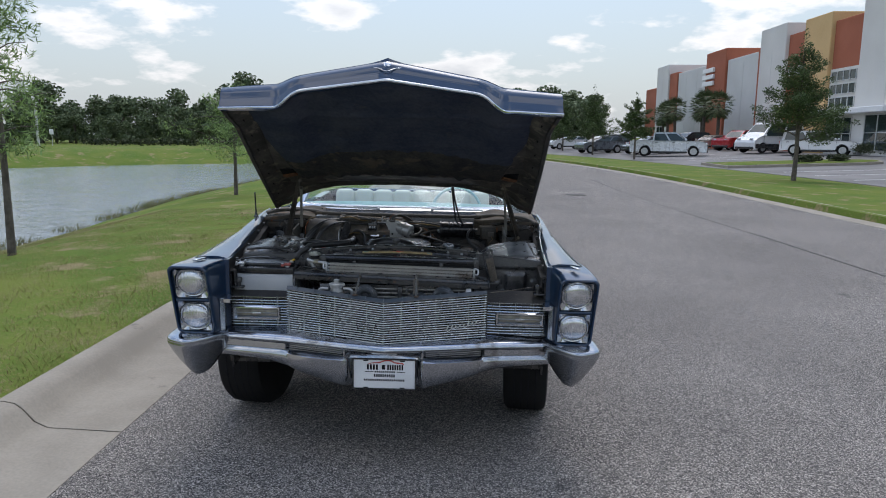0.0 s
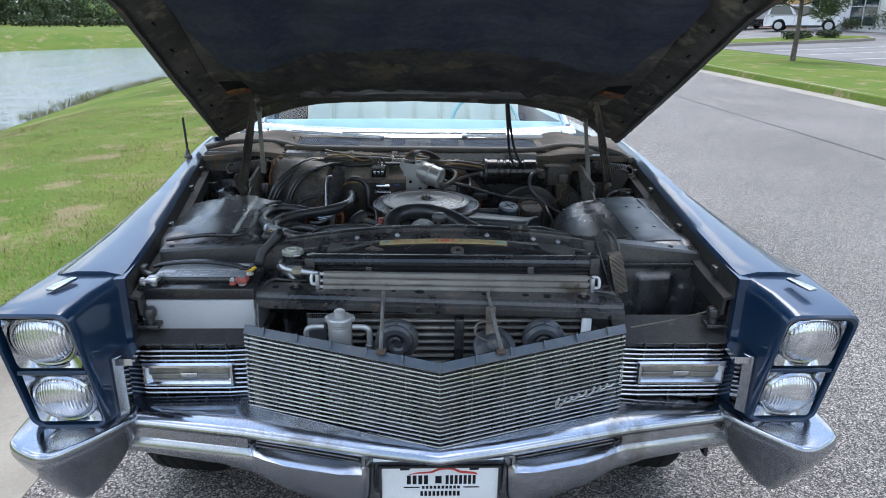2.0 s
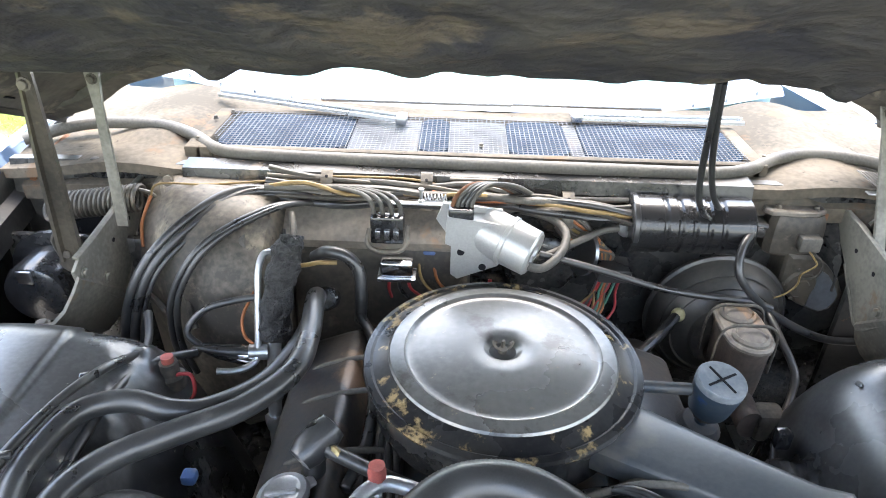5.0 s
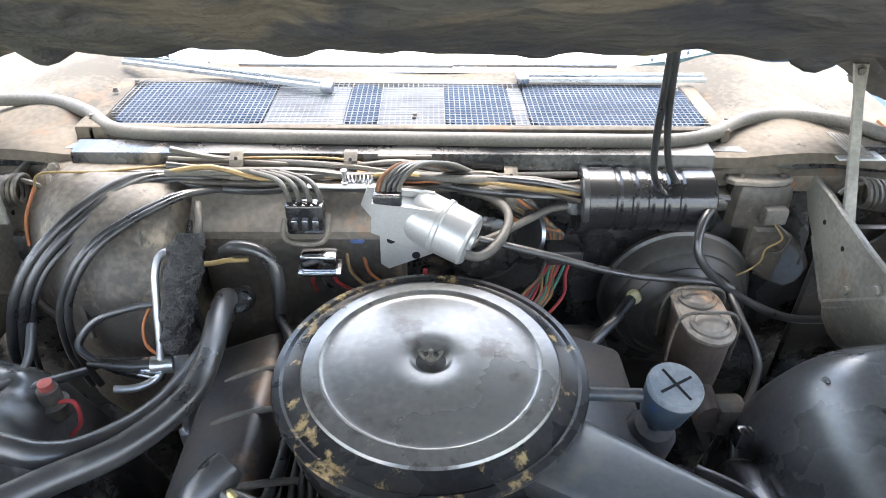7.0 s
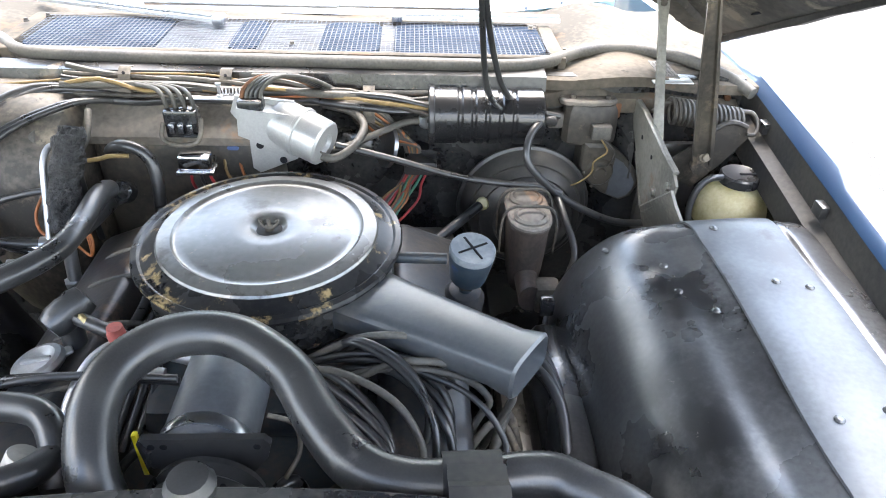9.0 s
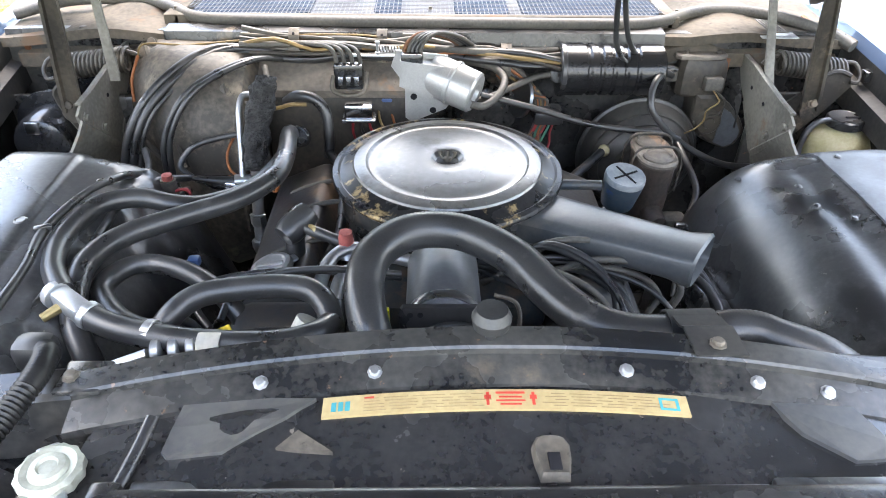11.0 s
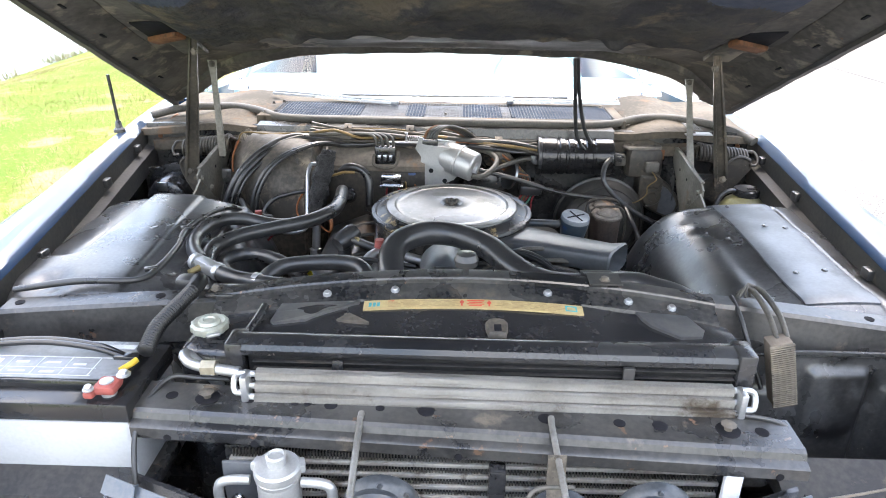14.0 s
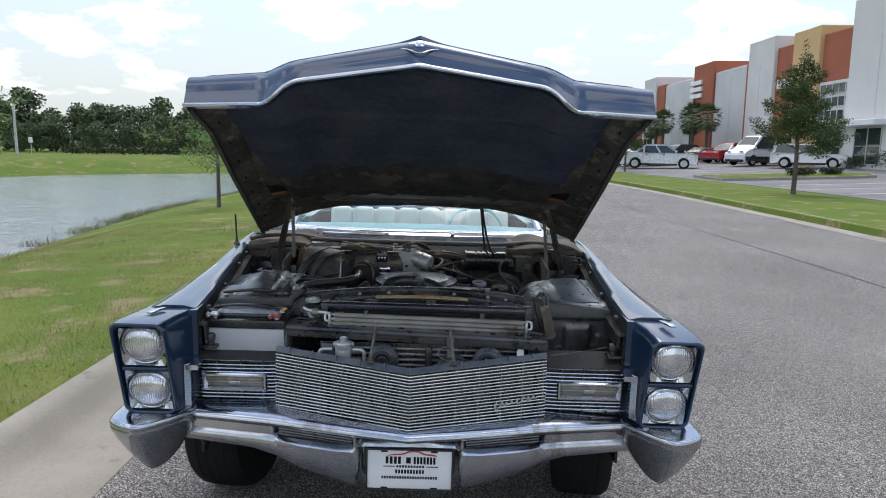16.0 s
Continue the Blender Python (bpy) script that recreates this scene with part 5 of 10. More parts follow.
for x, z in ((-0.085, 0.545), (0.09, 0.545), (-0.085, 0.41), (0.09, 0.41)):
    part("plate_slot", Geo().rbox(x - 0.012, x + 0.012, -0.0235, -0.0215, z - 0.003, z + 0.003, 0.001), INK, pl)

# ---- grille ----
def g_out(t, s):
    return P(s * (0.497 - 0.004 * t), lerp(0.118, 0.088, t), lerp(0.846, 0.628, t))


def g_tip(t):
    return P(0, lerp(-0.072, -0.095, t), lerp(0.836, 0.634, t))


grille = part("grille_shell", Geo().loft([[a + Vector((0, 0.05, 0)), a + Vector((0, 0.058, 0)), b + Vector((0, 0.058, 0)), b + Vector((0, 0.05, 0))] for a, b in ((g_out(0.02, -1), g_out(1, -1)), (g_tip(0.02), g_tip(1)), (g_out(0.02, 1), g_out(1, 1)))]), BLACK, car, "pointed chrome egg-crate grille with many thin bars", smooth=0)
# the open top: the backing stops low so that the bay shows behind the bars
N_BAR = 20
for k in range(N_BAR):
    t = k / (N_BAR - 1)
    g = Geo()
    rings = []
    for q in (g_out(t, -1) + Vector((0, 0.03, 0)), g_out(t, -1), g_tip(t), g_out(t, 1), g_out(t, 1) + Vector((0, 0.03, 0))):
        rings.append([q + Vector((0, dy, dz)) for dy, dz in ((0.0006, -0.0021), (0.0060, -0.0021), (0.0060, 0.0021), (0.0006, 0.0021), (0.0, 0.0))])
    part("grille_bar", Geo().loft(rings), GRILLE_BAR, grille, smooth=0)
for k in range(-6, 7):
    u = abs(k) / 6.0 * 0.985
    s = 1 if k >= 0 else -1
    top, bot = g_tip(0).lerp(g_out(0, s), u), g_tip(1).lerp(g_out(1, s), u)
    part("grille_upright", Geo().loft([[q + Vector((dx, dy, 0)) for dx, dy in ((-0.0008, 0.008), (0.0008, 0.008), (0.0008, 0.026), (-0.0008, 0.026))] for q in (top + Vector((0, 0, 0.006)), bot)]), STEEL_DARK, grille, smooth=0)
rings = []
for q in (g_out(0, -1), g_tip(0), g_out(0, 1)):
    rings.append([q + Vector((0, dy, dz)) for dy, dz in ((-0.002, 0.002), (0.020, 0.015), (0.024, 0.011), (0.002, -0.002))])
part("grille_top", Geo().loft(rings), GRILLE_TOP, grille, "dull blue-grey sloping top strip of the grille", smooth=0)
for k in range(-5, 6):
    u = abs(k) / 5.6
    q = g_tip(0).lerp(g_out(0, 1 if k >= 0 else -1), u)
    part("grille_clip", Geo().prism([q + Vector((-0.002, 0.0, 0.003)), q + Vector((-0.002, 0.022, 0.017)), q + Vector((-0.002, 0.012, 0.022)), q + Vector((-0.002, 0.002, 0.010))], (0.004, 0, 0)), GRILLE_TOP, grille, smooth=0)
# script emblem: a plain slanting chrome ribbon
sp = [g_tip(0.70).lerp(g_out(0.70, 1), 0.60), g_tip(0.60).lerp(g_out(0.60, 1), 0.93)]
pts = []
for i in range(57):
    q = sp[0].lerp(sp[1], i / 56)
    big = 0.017 if i < 9 else 0.014 if 30 < i < 40 else 0.007
    pts.append(q + Vector((0.006 * math.cos(i * 0.9) + 0.4 * big * math.sin(i * 0.9), -0.007, big * math.sin(i * 0.9))))
part("script_emblem", Geo().tube(pts, 0.0017, 5, 1), SILVER, grille, "small slanting chrome script emblem")

for s in (-1, 1):
    wing = part("side_grille", Geo().loft([[P(s * x, y, z) for x, z in ((0.50, 0.615), (0.815, 0.615), (0.815, 0.80), (0.50, 0.80))] for y in (0.185, 0.20)]), BLACK, car, "side grille of fine chrome bars round a fog lamp", smooth=0)
    for k in range(13):
        z = 0.628 + 0.0138 * k
        back = 0.012 * (k > 11) + 0.02 * (k < 1)
        g = Geo()
        g.loft([[P(s * x, y0 + back, z + dz) + Vector((0, dy, 0)) for dy, dz in ((0, -0.002), (0.014, -0.002), (0.014, 0.002), (0.0012, 0.002), (0.0002, 0.0))] for x, y0 in ((0.503, 0.150), (0.56, 0.145), (0.77, 0.145), (0.80, 0.150), (0.815, 0.168))])
        part("grille_bar", g, GRILLE_BAR, wing, smooth=0)
    for x in (0.56, 0.64, 0.73):
        part("grille_upright", Geo().box(x - 0.0015, x + 0.0015, 0.15, 0.17, 0.625, 0.8, Matrix.Scale(s, 4, Vector((1, 0, 0)))), STEEL_DARK, wing, smooth=0)
    # fog lamp: square chrome frame, clear lens with a cross bar
    x0, x1, z0, z1 = 0.538, 0.778, 0.684, 0.752
    M = Matrix.Scale(s, 4, Vector((1, 0, 0)))
    g = Geo()
    ringset = []
    for ins, y in ((0.0, 0.178), (0.0, 0.132), (0.004, 0.125), (0.010, 0.124), (0.020, 0.139)):
        ringset.append([M @ Vector((x, y, z)) for x, z in ((x0 + ins, z0 + ins), (x1 - ins, z0 + ins), (x1 - ins, z1 - ins), (x0 + ins, z1 - ins))])
    g.loft(ringset, True, False)
    fog = part("fog_lamp", g, CHROME, car, "rectangular chrome fog lamp with clear ribbed lens", smooth=25)
    part("fog_lens", Geo().rbox(x0 + 0.018, x1 - 0.018, 0.1375, 0.155, z0 + 0.018, z1 - 0.018, 0.005, M), FOG_LENS, fog)
    part("cross_bar", Geo().rbox(x0 + 0.018, x1 - 0.018, 0.132, 0.1375, 0.716, 0.720, 0.001, M), CHROME_DULL, fog)
    part("centre_badge", Geo().rbox((x0 + x1) / 2 - 0.022, (x0 + x1) / 2 + 0.022, 0.129, 0.134, 0.7125, 0.7235, 0.002, M), CHROME, fog)
    # corner trim between side grille and pod
    g = Geo()
    g.loft([[P(s * x, y, z) for x, y in ((0.796, 0.075), (0.812, 0.055), (0.822, 0.058), (0.822, 0.09), (0.802, 0.12))] for z in (0.640, 0.806)])
    ct = part("corner_trim", g, CHROME, car, "chrome corner trim beside the side grille", smooth=0)
    part("trim_top", Geo().loft([[P(s * x, y, z) for y, z in ((0.06, 0.785), (0.06, 0.803), (0.125, 0.812), (0.125, 0.80))] for x in (0.765, 0.80, 0.822)]), CHROME, ct, smooth=20)
    # blue closing panel between grille and fender peak, black panel over the side grille
    part("nose_panel", Geo().loft([[P(s * x, y, z) for x, y in ((0.79, 0.145), (0.815, 0.14), (0.83, 0.24), (0.80, 0.25))] for z in (0.80, 0.9, 0.985)]), PAINT, car, "navy blue panel at the fender's front edge", smooth=20)
    part("filler_panel", Geo().loft([[P(s * x, y, z) for y, z in ((0.152, 0.795), (0.155, 0.80), (0.24, 0.84), (0.25, 0.80))] for x in (0.49, 0.65, 0.8)]), HOOD_EDGE, car, "black panel over the side grille", smooth=20)
    rb = part("bump_stop", Geo().lathe([(0.012, 0), (0.012, 0.014), (0.017, 0.018), (0.019, 0.034), (0.015, 0.042), (0, 0.044)], Matrix.Translation(P(s * 0.755, 0.185, 0.845)), 16), RUBBER, car, "black rubber hood bump stop")
    part("bracket", Geo().rbox(-0.03, 0.035, -0.022, 0.022, -0.012, 0.0, 0.004, Matrix.Translation(P(s * 0.762, 0.185, 0.845))), BLACK, rb)

# ---- the raised hood ----
HD, HN = Vector((0, -0.918, 0.397)), Vector((0, 0.397, 0.918))
H0 = Vector((0, 1.53, 1.10))


def hood_p(x, a, h):
    q = H0 + HD * a + HN * h
    return Vector((x + cx(q.y) + 0.012, q.y, q.z))


S_F = [(0, 1.80), (0.43, 1.665), (0.47, 1.645), (0.53, 1.60), (0.8, 1.545)]
S_R = [(0, 0.215), (0.4, 0.185), (0.6, 0.12), (0.74, 0.03), (0.9, 0.0)]
LIP = [(0, 0.028), (0.40, 0.034), (0.44, 0.026), (0.49, -0.006), (0.53, -0.016), (0.8, 0.0)]
TOPH = [(0, 0.142), (0.42, 0.132), (0.5, 0.122), (0.8, 0.128)]


def hw_at(a):
    return table([(0, 0.895), (0.8, 0.84), (1.35, 0.795), (1.5, 0.81), (1.6, 0.815)], a)


LIFT_A = [(0.0, 0.112), (0.2, 0.112), (0.283, 0.090), (0.40, 0.058), (0.50, 0.036), (0.60, 0.016), (0.75, 0.0)]
LIFT_X = [(0.0, 1.0), (0.40, 0.95), (0.55, 0.80), (0.70, 0.55), (0.78, 0.20), (0.86, 0.0)]


def lift(x, a):
    """The hood's rear middle stands higher than its corners."""
    return table(LIFT_A, a) * table(LIFT_X, abs(x))


def top_h(x, t):
    return lerp(0.05, table(TOPH, abs(x)), t ** 0.8) + 0.012 * math.exp(-(x / 0.04) ** 2) * (0.4 + 0.6 * t)


def skin(u, v):
    k = 2 * u - 1
    k = math.copysign(abs(k) ** 0.9, k)
    x = k * 0.81
    a0, a1 = table(S_R, abs(x)), table(S_F, abs(x)) - 0.02
    a = lerp(a0, a1, v)
    x *= hw_at(a) / 0.81
    return hood_p(x, a, table(LIFT_A, a) * (1 - 0.8 * abs(k) ** 6) + 0.02 * max(0, 1 - 2 * v) + top_h(k * 0.81, v) - (0.03 * max(0, abs(k) - 0.93) / 0.07))


hood = part("hood", Geo().grid(skin, 60, 16, -HN * 0.012), PAINT, car, "raised navy hood with a pointed nose", smooth=40)
xl = [i / 40 * 2 - 1 for i in range(41)]
rings = []
for k in xl:
    x = k * 0.815
    q = min(abs(x), 0.8)
    f, lo, hi = table(S_F, q), table(LIP, q), table(TOPH, q)
    m = lerp(lo, hi, 0.42)
    prof = [(f - 0.05, hi - 0.004), (f - 0.018, hi - 0.004), (f - 0.004, hi - 0.018), (f + 0.006, lerp(lo, hi, 0.62)), (f + 0.002, m + 0.004), (f + 0.004, m - 0.004), (f + 0.008, lo + 0.006), (f + 0.002, lo), (f - 0.02, lo + 0.002), (f - 0.02, lo + 0.012), (f - 0.014, m), (f - 0.02, hi - 0.02), (f - 0.05, hi - 0.02)]
    rings.append([hood_p(x, a, h) for a, h in prof])
lip = part("hood_lip", Geo().loft(rings), PAINT, hood, "navy front lip of the hood", smooth=40)
part("lip_trim", Geo().tube([hood_p(k * 0.815, table(S_F, min(abs(k * 0.815), 0.8)) + 0.010, table(LIP, min(abs(k * 0.815), 0.8)) + 0.003) for k in xl], 0.0075, 8, 2), CHROME, lip, "bright chrome strip along the hood lip")
# crest: a plain shield over a wide V
part("crest", Geo().lathe([(0.0, 0.008), (0.010, 0.0075), (0.016, 0.004), (0.017, 0.0)], Matrix.Translation(hood_p(0, 1.795, 0.112)) @ Matrix.Rotation(radians(-40), 4, "X") @ Matrix.Rotation(radians(90), 4, "X"), 20), CHROME, hood, "small plain chrome crest")
part("crest_vee", Geo().tube([hood_p(-0.085, 1.765, 0.115), hood_p(-0.04, 1.795, 0.095), hood_p(0, 1.812, 0.072), hood_p(0.04, 1.795, 0.095), hood_p(0.085, 1.765, 0.115)], 0.0026, 6, 3), CHROME_DULL, hood, "chrome V under the crest")


def under_h(x, a):
    """Height of the hood's inner side over its flat plane."""
    full = table(LIP, min(abs(x), 0.8)) + 0.042
    mid = min(max((0.68 - abs(x)) / 0.16, 0), 1)
    flat = lerp(0.004, full, min(1, a / 1.15))
    sag = lerp(0.008, full, min(1, max(0, a - 0.55) / 0.6))
    return lerp(flat, sag, mid) + lift(x, a)


def inner_panel(u, v):
    k = 2 * u - 1
    a = lerp(table(S_R, abs(k) * 0.80) + 0.01, 1.30, v)
    x = k * (hw_at(a) - 0.10)
    h = under_h(x, a) + 0.014 + 0.006 * noise.noise(Vector((x * 7, a * 9, 4)))
    # a pressed cross channel and two slanting ribs
    h -= 0.012 * math.exp(-((a - 0.33) / 0.035) ** 2) * min(1, max(0, (0.62 - abs(x)) / 0.1))
    h += 0.010 * math.exp(-((abs(x) - 0.50 - 0.35 * (a - 0.4)) / 0.012) ** 2) * min(1, max(0, (0.7 - a) / 0.2))
    return hood_p(x, a, h)


part("inner_panel", Geo().grid(inner_panel, 110, 50, HN * 0.006), HOOD_INNER, hood, "dusty bare metal inner panel of the hood", smooth=50)


def under(u, v, va=0.0, vb=1.0):
    v = lerp(va, vb, v)
    k = 2 * u - 1
    x = k * 0.80
    rag = 0.60 + 0.035 * noise.noise(Vector((k * 4, 0, 2))) + 0.022 * noise.noise(Vector((k * 17, 0, 6))) - 0.10 * abs(k) ** 3
    a = lerp(rag, table(S_F, abs(x)) - 0.035, v)
    wide = table([(0.4, 0.60), (0.6, 0.625), (0.85, 0.66), (1.1, hw_at(1.1) - 0.115), (1.8, hw_at(1.6) - 0.105)], a)
    x2 = k * wide * (1 + 0.03 * noise.noise(Vector((a * 9, k, 8))) * max(0, 1.1 - a) * abs(k) ** 8)
    tuck = max(0, 1 - (1 - abs(k)) / 0.06, 1 - (1 - v) / 0.04)
    h = under_h(x2, a) + 0.012 * tuck + 0.009 * noise.noise(Vector((x2 * 4, a * 4, 0))) + 0.007 * noise.noise(Vector((x2 * 12, a * 14, 3)))
    # folds and hanging tatters along the torn rear edge
    h += 0.012 * max(0, 1.2 - a) * noise.noise(Vector((x2 * 22, a * 9, 9)))
    h -= 0.034 * math.exp(-((a - rag) / 0.03) ** 2) * max(0, noise.noise(Vector((x2 * 15, 1, 5))) - 0.10)
    # sagging seams
    h -= 0.005 * math.exp(-((abs(x2) - 0.28) / 0.03) ** 2) + 0.006 * math.exp(-((a - 1.35) / 0.02) ** 2)
    return hood_p(x2, a, h)


INSUL_CLEAN = mat("navy_black_liner", (0.042, 0.053, 0.084), (0.074, 0.083, 0.110), 0.92, 0.0, 5, 45, 0.9, dirt=(0.085, 0.088, 0.098), dirt_at=0.64, dirt_scale=6, spec=0.12, bump_dist=0.012)
part("hood_liner", Geo().grid(lambda u, v: under(u, v, 0.30, 1.0), 120, 64, HN * 0.010), INSUL_CLEAN, hood, "navy black fibre liner under the hood", smooth=60)
part("torn_liner", Geo().grid(lambda u, v: under(u, v, 0.0, 0.306), 130, 44, HN * 0.008), INSUL, hood, "dusty brown liner end, sagging and torn", smooth=60)
for s in (-1, 1):
    outer, plate = [], []
    for i in range(33):
        a = lerp(-0.02, 1.53, i / 32)
        w = hw_at(a)
        j = 0.003 * noise.noise(Vector((a * 11, s, 3)))
        end = 1 - 0.5 * max(0, 1 - i / 3) ** 2
        ih = under_h(w - 0.115, a)
        outer.append([hood_p(s * x, a, h) for x, h in ((w, 0.05), (w + 0.002, 0.006), (w - 0.006, -0.006 + j), (w - 0.024, -0.008 + j), (w - 0.026, 0.002), (w - 0.012, 0.006), (w - 0.008, 0.05))])
        inner = [(w - 0.025, 0.003), (w - 0.040, 0.006), (w - 0.075 * end, 0.020 + 0.2 * ih), (w - 0.090, 0.022 + 0.3 * ih), (w - 0.108, 0.012 + ih), (w - 0.112, 0.030 + ih)]
        plate.append([hood_p(s * x, a, h) for x, h in inner + [(x, h + 0.006) for x, h in inner[::-1]]])
    fl = part("hood_flange", Geo().loft(outer), HOOD_EDGE, hood, "dark folded side edge of the hood", smooth=25)
    part("side_channel", Geo().loft(plate), HOOD_INNER, fl, "dusty grey side channel under the hood", smooth=30)
    # hinge pocket: a torn opening with a rusty bracket
    tilt = Matrix.Rotation(radians(-23.4), 4, "X")
    part("hinge_pocket", Geo().rbox(-0.045, 0.045, -0.05, 0.05, -0.006, 0.006, 0.005, Matrix.Translation(hood_p(s * 0.680, 0.60, under_h(0.68, 0.60) + 0.014)) @ tilt), INK, fl, "dark hinge pocket")
    part("pocket_bracket", Geo().rbox(-0.05, 0.05, -0.018, 0.018, -0.016, 0.002, 0.007, Matrix.Translation(hood_p(s * 0.675, 0.56, under_h(0.675, 0.56) + 0.010)) @ tilt @ Matrix.Rotation(s * 0.5, 4, "Z")), RUST, fl, "rusty hinge bracket")
    part("hinge_mount", Geo().rbox(-0.035, 0.035, -0.06, 0.06, -0.010, 0.004, 0.006, Matrix.Translation(hood_p(s * 0.665, 0.46, under_h(0.665, 0.46) + 0.008)) @ tilt), HOOD_INNER, fl, "dusty hinge mount")
    for i in range(7):
        a = 0.25 + i * 0.19
        part("flange_slot", Geo().rbox(-0.004, 0.004, -0.011, 0.011, -0.001, 0.002, 0.0008, Matrix.Translation(hood_p(s * (hw_at(a) - 0.060), a, 0.012 + 0.12 * under_h(hw_at(a) - 0.115, a))) @ tilt), INK, fl)
# rear cross edge of the hood, arched up in the middle
rings = []
for i in range(81):
    k = i / 40 - 1
    x = k * 0.86
    a = table(S_R, abs(x) * 0.93) + 0.008 * noise.noise(Vector((x * 13, 0, 5)))
    rings.append([hood_p(x, a + da, h + lift(x, a)) for da, h in ((-0.008, 0.05), (-0.012, 0.006), (0.004, -0.004 + 0.005 * noise.noise(Vector((x * 9, 0, 2)))), (0.05, 0.006), (0.06, 0.03))])
part("rear_edge", Geo().loft(rings), HOOD_INNER, hood, "dusty black rear edge of the hood", smooth=30)

# ---- wheels ----
for s in (-1, 1):
    for yw in (0.80, 4.08):
        R = 0.352
        m = Matrix.Translation(P(s * 0.805, yw, R)) @ Matrix.Rotation(radians(-7 if yw < 1 else 0), 4, "Z") @ Matrix.Rotation(radians(90 * s), 4, "Y")
        wh = part("wheel", Geo().lathe([(0.20, -0.11), (0.30, -0.125), (0.335, -0.118), (R, -0.095), (R + 0.002, -0.03), (R + 0.002, 0.03), (R, 0.095), (0.335, 0.118), (0.30, 0.125), (0.20, 0.11)], m, 48), TYRE, car, "black tyre on the road")
        part("hubcap", Geo().lathe([(0, 0.13), (0.08, 0.125), (0.17, 0.11), (0.2, 0.1), (0.2, 0.0), (0, 0.0)], m, 32), CHROME_DULL, wh)
        if yw < 1:
            for k in (-0.06, -0.02, 0.02, 0.06):
                part("tread_groove", Geo().lathe([(R + 0.0025, k - 0.004), (R + 0.0035, k - 0.003), (R + 0.0035, k + 0.003), (R + 0.0025, k + 0.004)], m, 48), INK, wh)

# ---- the body behind the hood ----
for s in (-1, 1):
    rings = []
    for y in [1.80, 1.9, 2.3, 2.9, 3.4] + [3.62 + 0.1 * i for i in range(10)] + [4.7, 5.1, 5.5]:
        xo = table(XO, y)
        zb = arch_z(y, 4.08, 0.4) if y > 3 else 0.28
        zt = table([(1.8, 1.052), (2.4, 1.02), (3.5, 0.98), (4.2, 0.99), (5.5, 0.93)], y)
        prof = [(xo - 0.10, zt), (xo - 0.03, zt + 0.003), (xo, zt - 0.03), (xo + 0.012, 0.8), (xo, max(0.55, zb)), (xo - 0.03, zb), (xo - 0.08, zb), (xo - 0.10, 0.8)]
        rings.append([P(s * x, y, z) for x, z in prof])
    side = part("body_side", Geo().loft(rings), PAINT, car, "navy blue body side with a long door", smooth=30)
    part("door_handle", Geo().rbox(-0.012, 0.012, -0.07, 0.07, -0.01, 0.01, 0.005, Matrix.Translation(P(s * 1.035, 3.05, 0.86))), CHROME, side)
    part("sill_trim", Geo().rbox(-0.008, 0.01, -1.3, 1.3, -0.02, 0.02, 0.006, Matrix.Translation(P(s * 1.01, 2.5, 0.33))), CHROME, side)
g = Geo()
g.grid(lambda u, v: P(lerp(-0.93, 0.93, u), lerp(4.25, 5.52, v), 0.965 - 0.05 * v - 0.02 * (2 * u - 1) ** 2), 12, 8, 0.02)
part("boot_lid", g, PAINT, car, "navy blue boot lid")
part("rear_bumper", Geo().rbox(-0.98, 0.98, 5.45, 5.6, 0.42, 0.62, 0.04, Matrix.Translation((cx(5.5), 0, 0))), CHROME, car)
part("tail_panel", Geo().rbox(-0.93, 0.93, 5.4, 5.5, 0.45, 0.93, 0.02, Matrix.Translation((cx(5.5), 0, 0))), PAINT, car)
part("floor_pan", Geo().rbox(-0.93, 0.93, 1.55, 5.4, 0.22, 0.3, 0.01, Matrix.Translation((cx(3), 0, 0))), BLACK, car)
# windscreen, its frame and what shows through it
def ws(x, t):
    """A point on the raked, curved windscreen; t runs from its foot to its top."""
    b = 1.83 + 0.26 * (abs(x) / 0.8) ** 2.4
    return P(x * lerp(1, 0.86, t), b + 0.47 * t, 1.085 + 0.36 * t - 0.012 * (abs(x) / 0.8) ** 2)


g = Geo()
g.grid(lambda u, v: ws(lerp(-0.8, 0.8, u), lerp(0.02, 1, v)), 28, 8)
scr = part("windscreen", g, GLASS, car, "clear curved windscreen reflecting the sky", smooth=60)
scr.visible_shadow = False
part("screen_frame", Geo().tube([ws(-0.8, t) for t in (0, 0.25, 0.5, 0.75)] + [ws(lerp(-0.8, 0.8, i / 16), 1.0) for i in range(17)] + [ws(0.8, t) for t in (0.75, 0.5, 0.25, 0)], 0.02, 8, 3), CHROME, scr, "bright windscreen surround")
rings = []
for i in range(21):
    x = lerp(-0.83, 0.83, i / 20)
    q = ws(max(min(x, 0.8), -0.8), 0.0)
    rings.append([Vector((x + cx(q.y), q.y + dy, q.z + dz)) for dy, dz in ((-0.06 - 0.03 * abs(x), -0.022), (-0.04 - 0.03 * abs(x), -0.008), (-0.012, 0.004), (0.012, 0.008), (0.02, -0.004), (-0.05, -0.03))])
part("lower_moulding", Geo().loft(rings), CHROME, scr, "wide bright moulding at the windscreen foot", smooth=40)
for s in (-1, 1):
    for i in range(4):
        q = ws(s * (0.45 + 0.1 * i), 0)
        part("screw", Geo().lathe([(0, 0.004), (0.005, 0.003), (0.006, 0)], Matrix.Translation(q + Vector((0, -0.07, -0.008))), 8), CHROME_DULL, scr)
g = Geo()
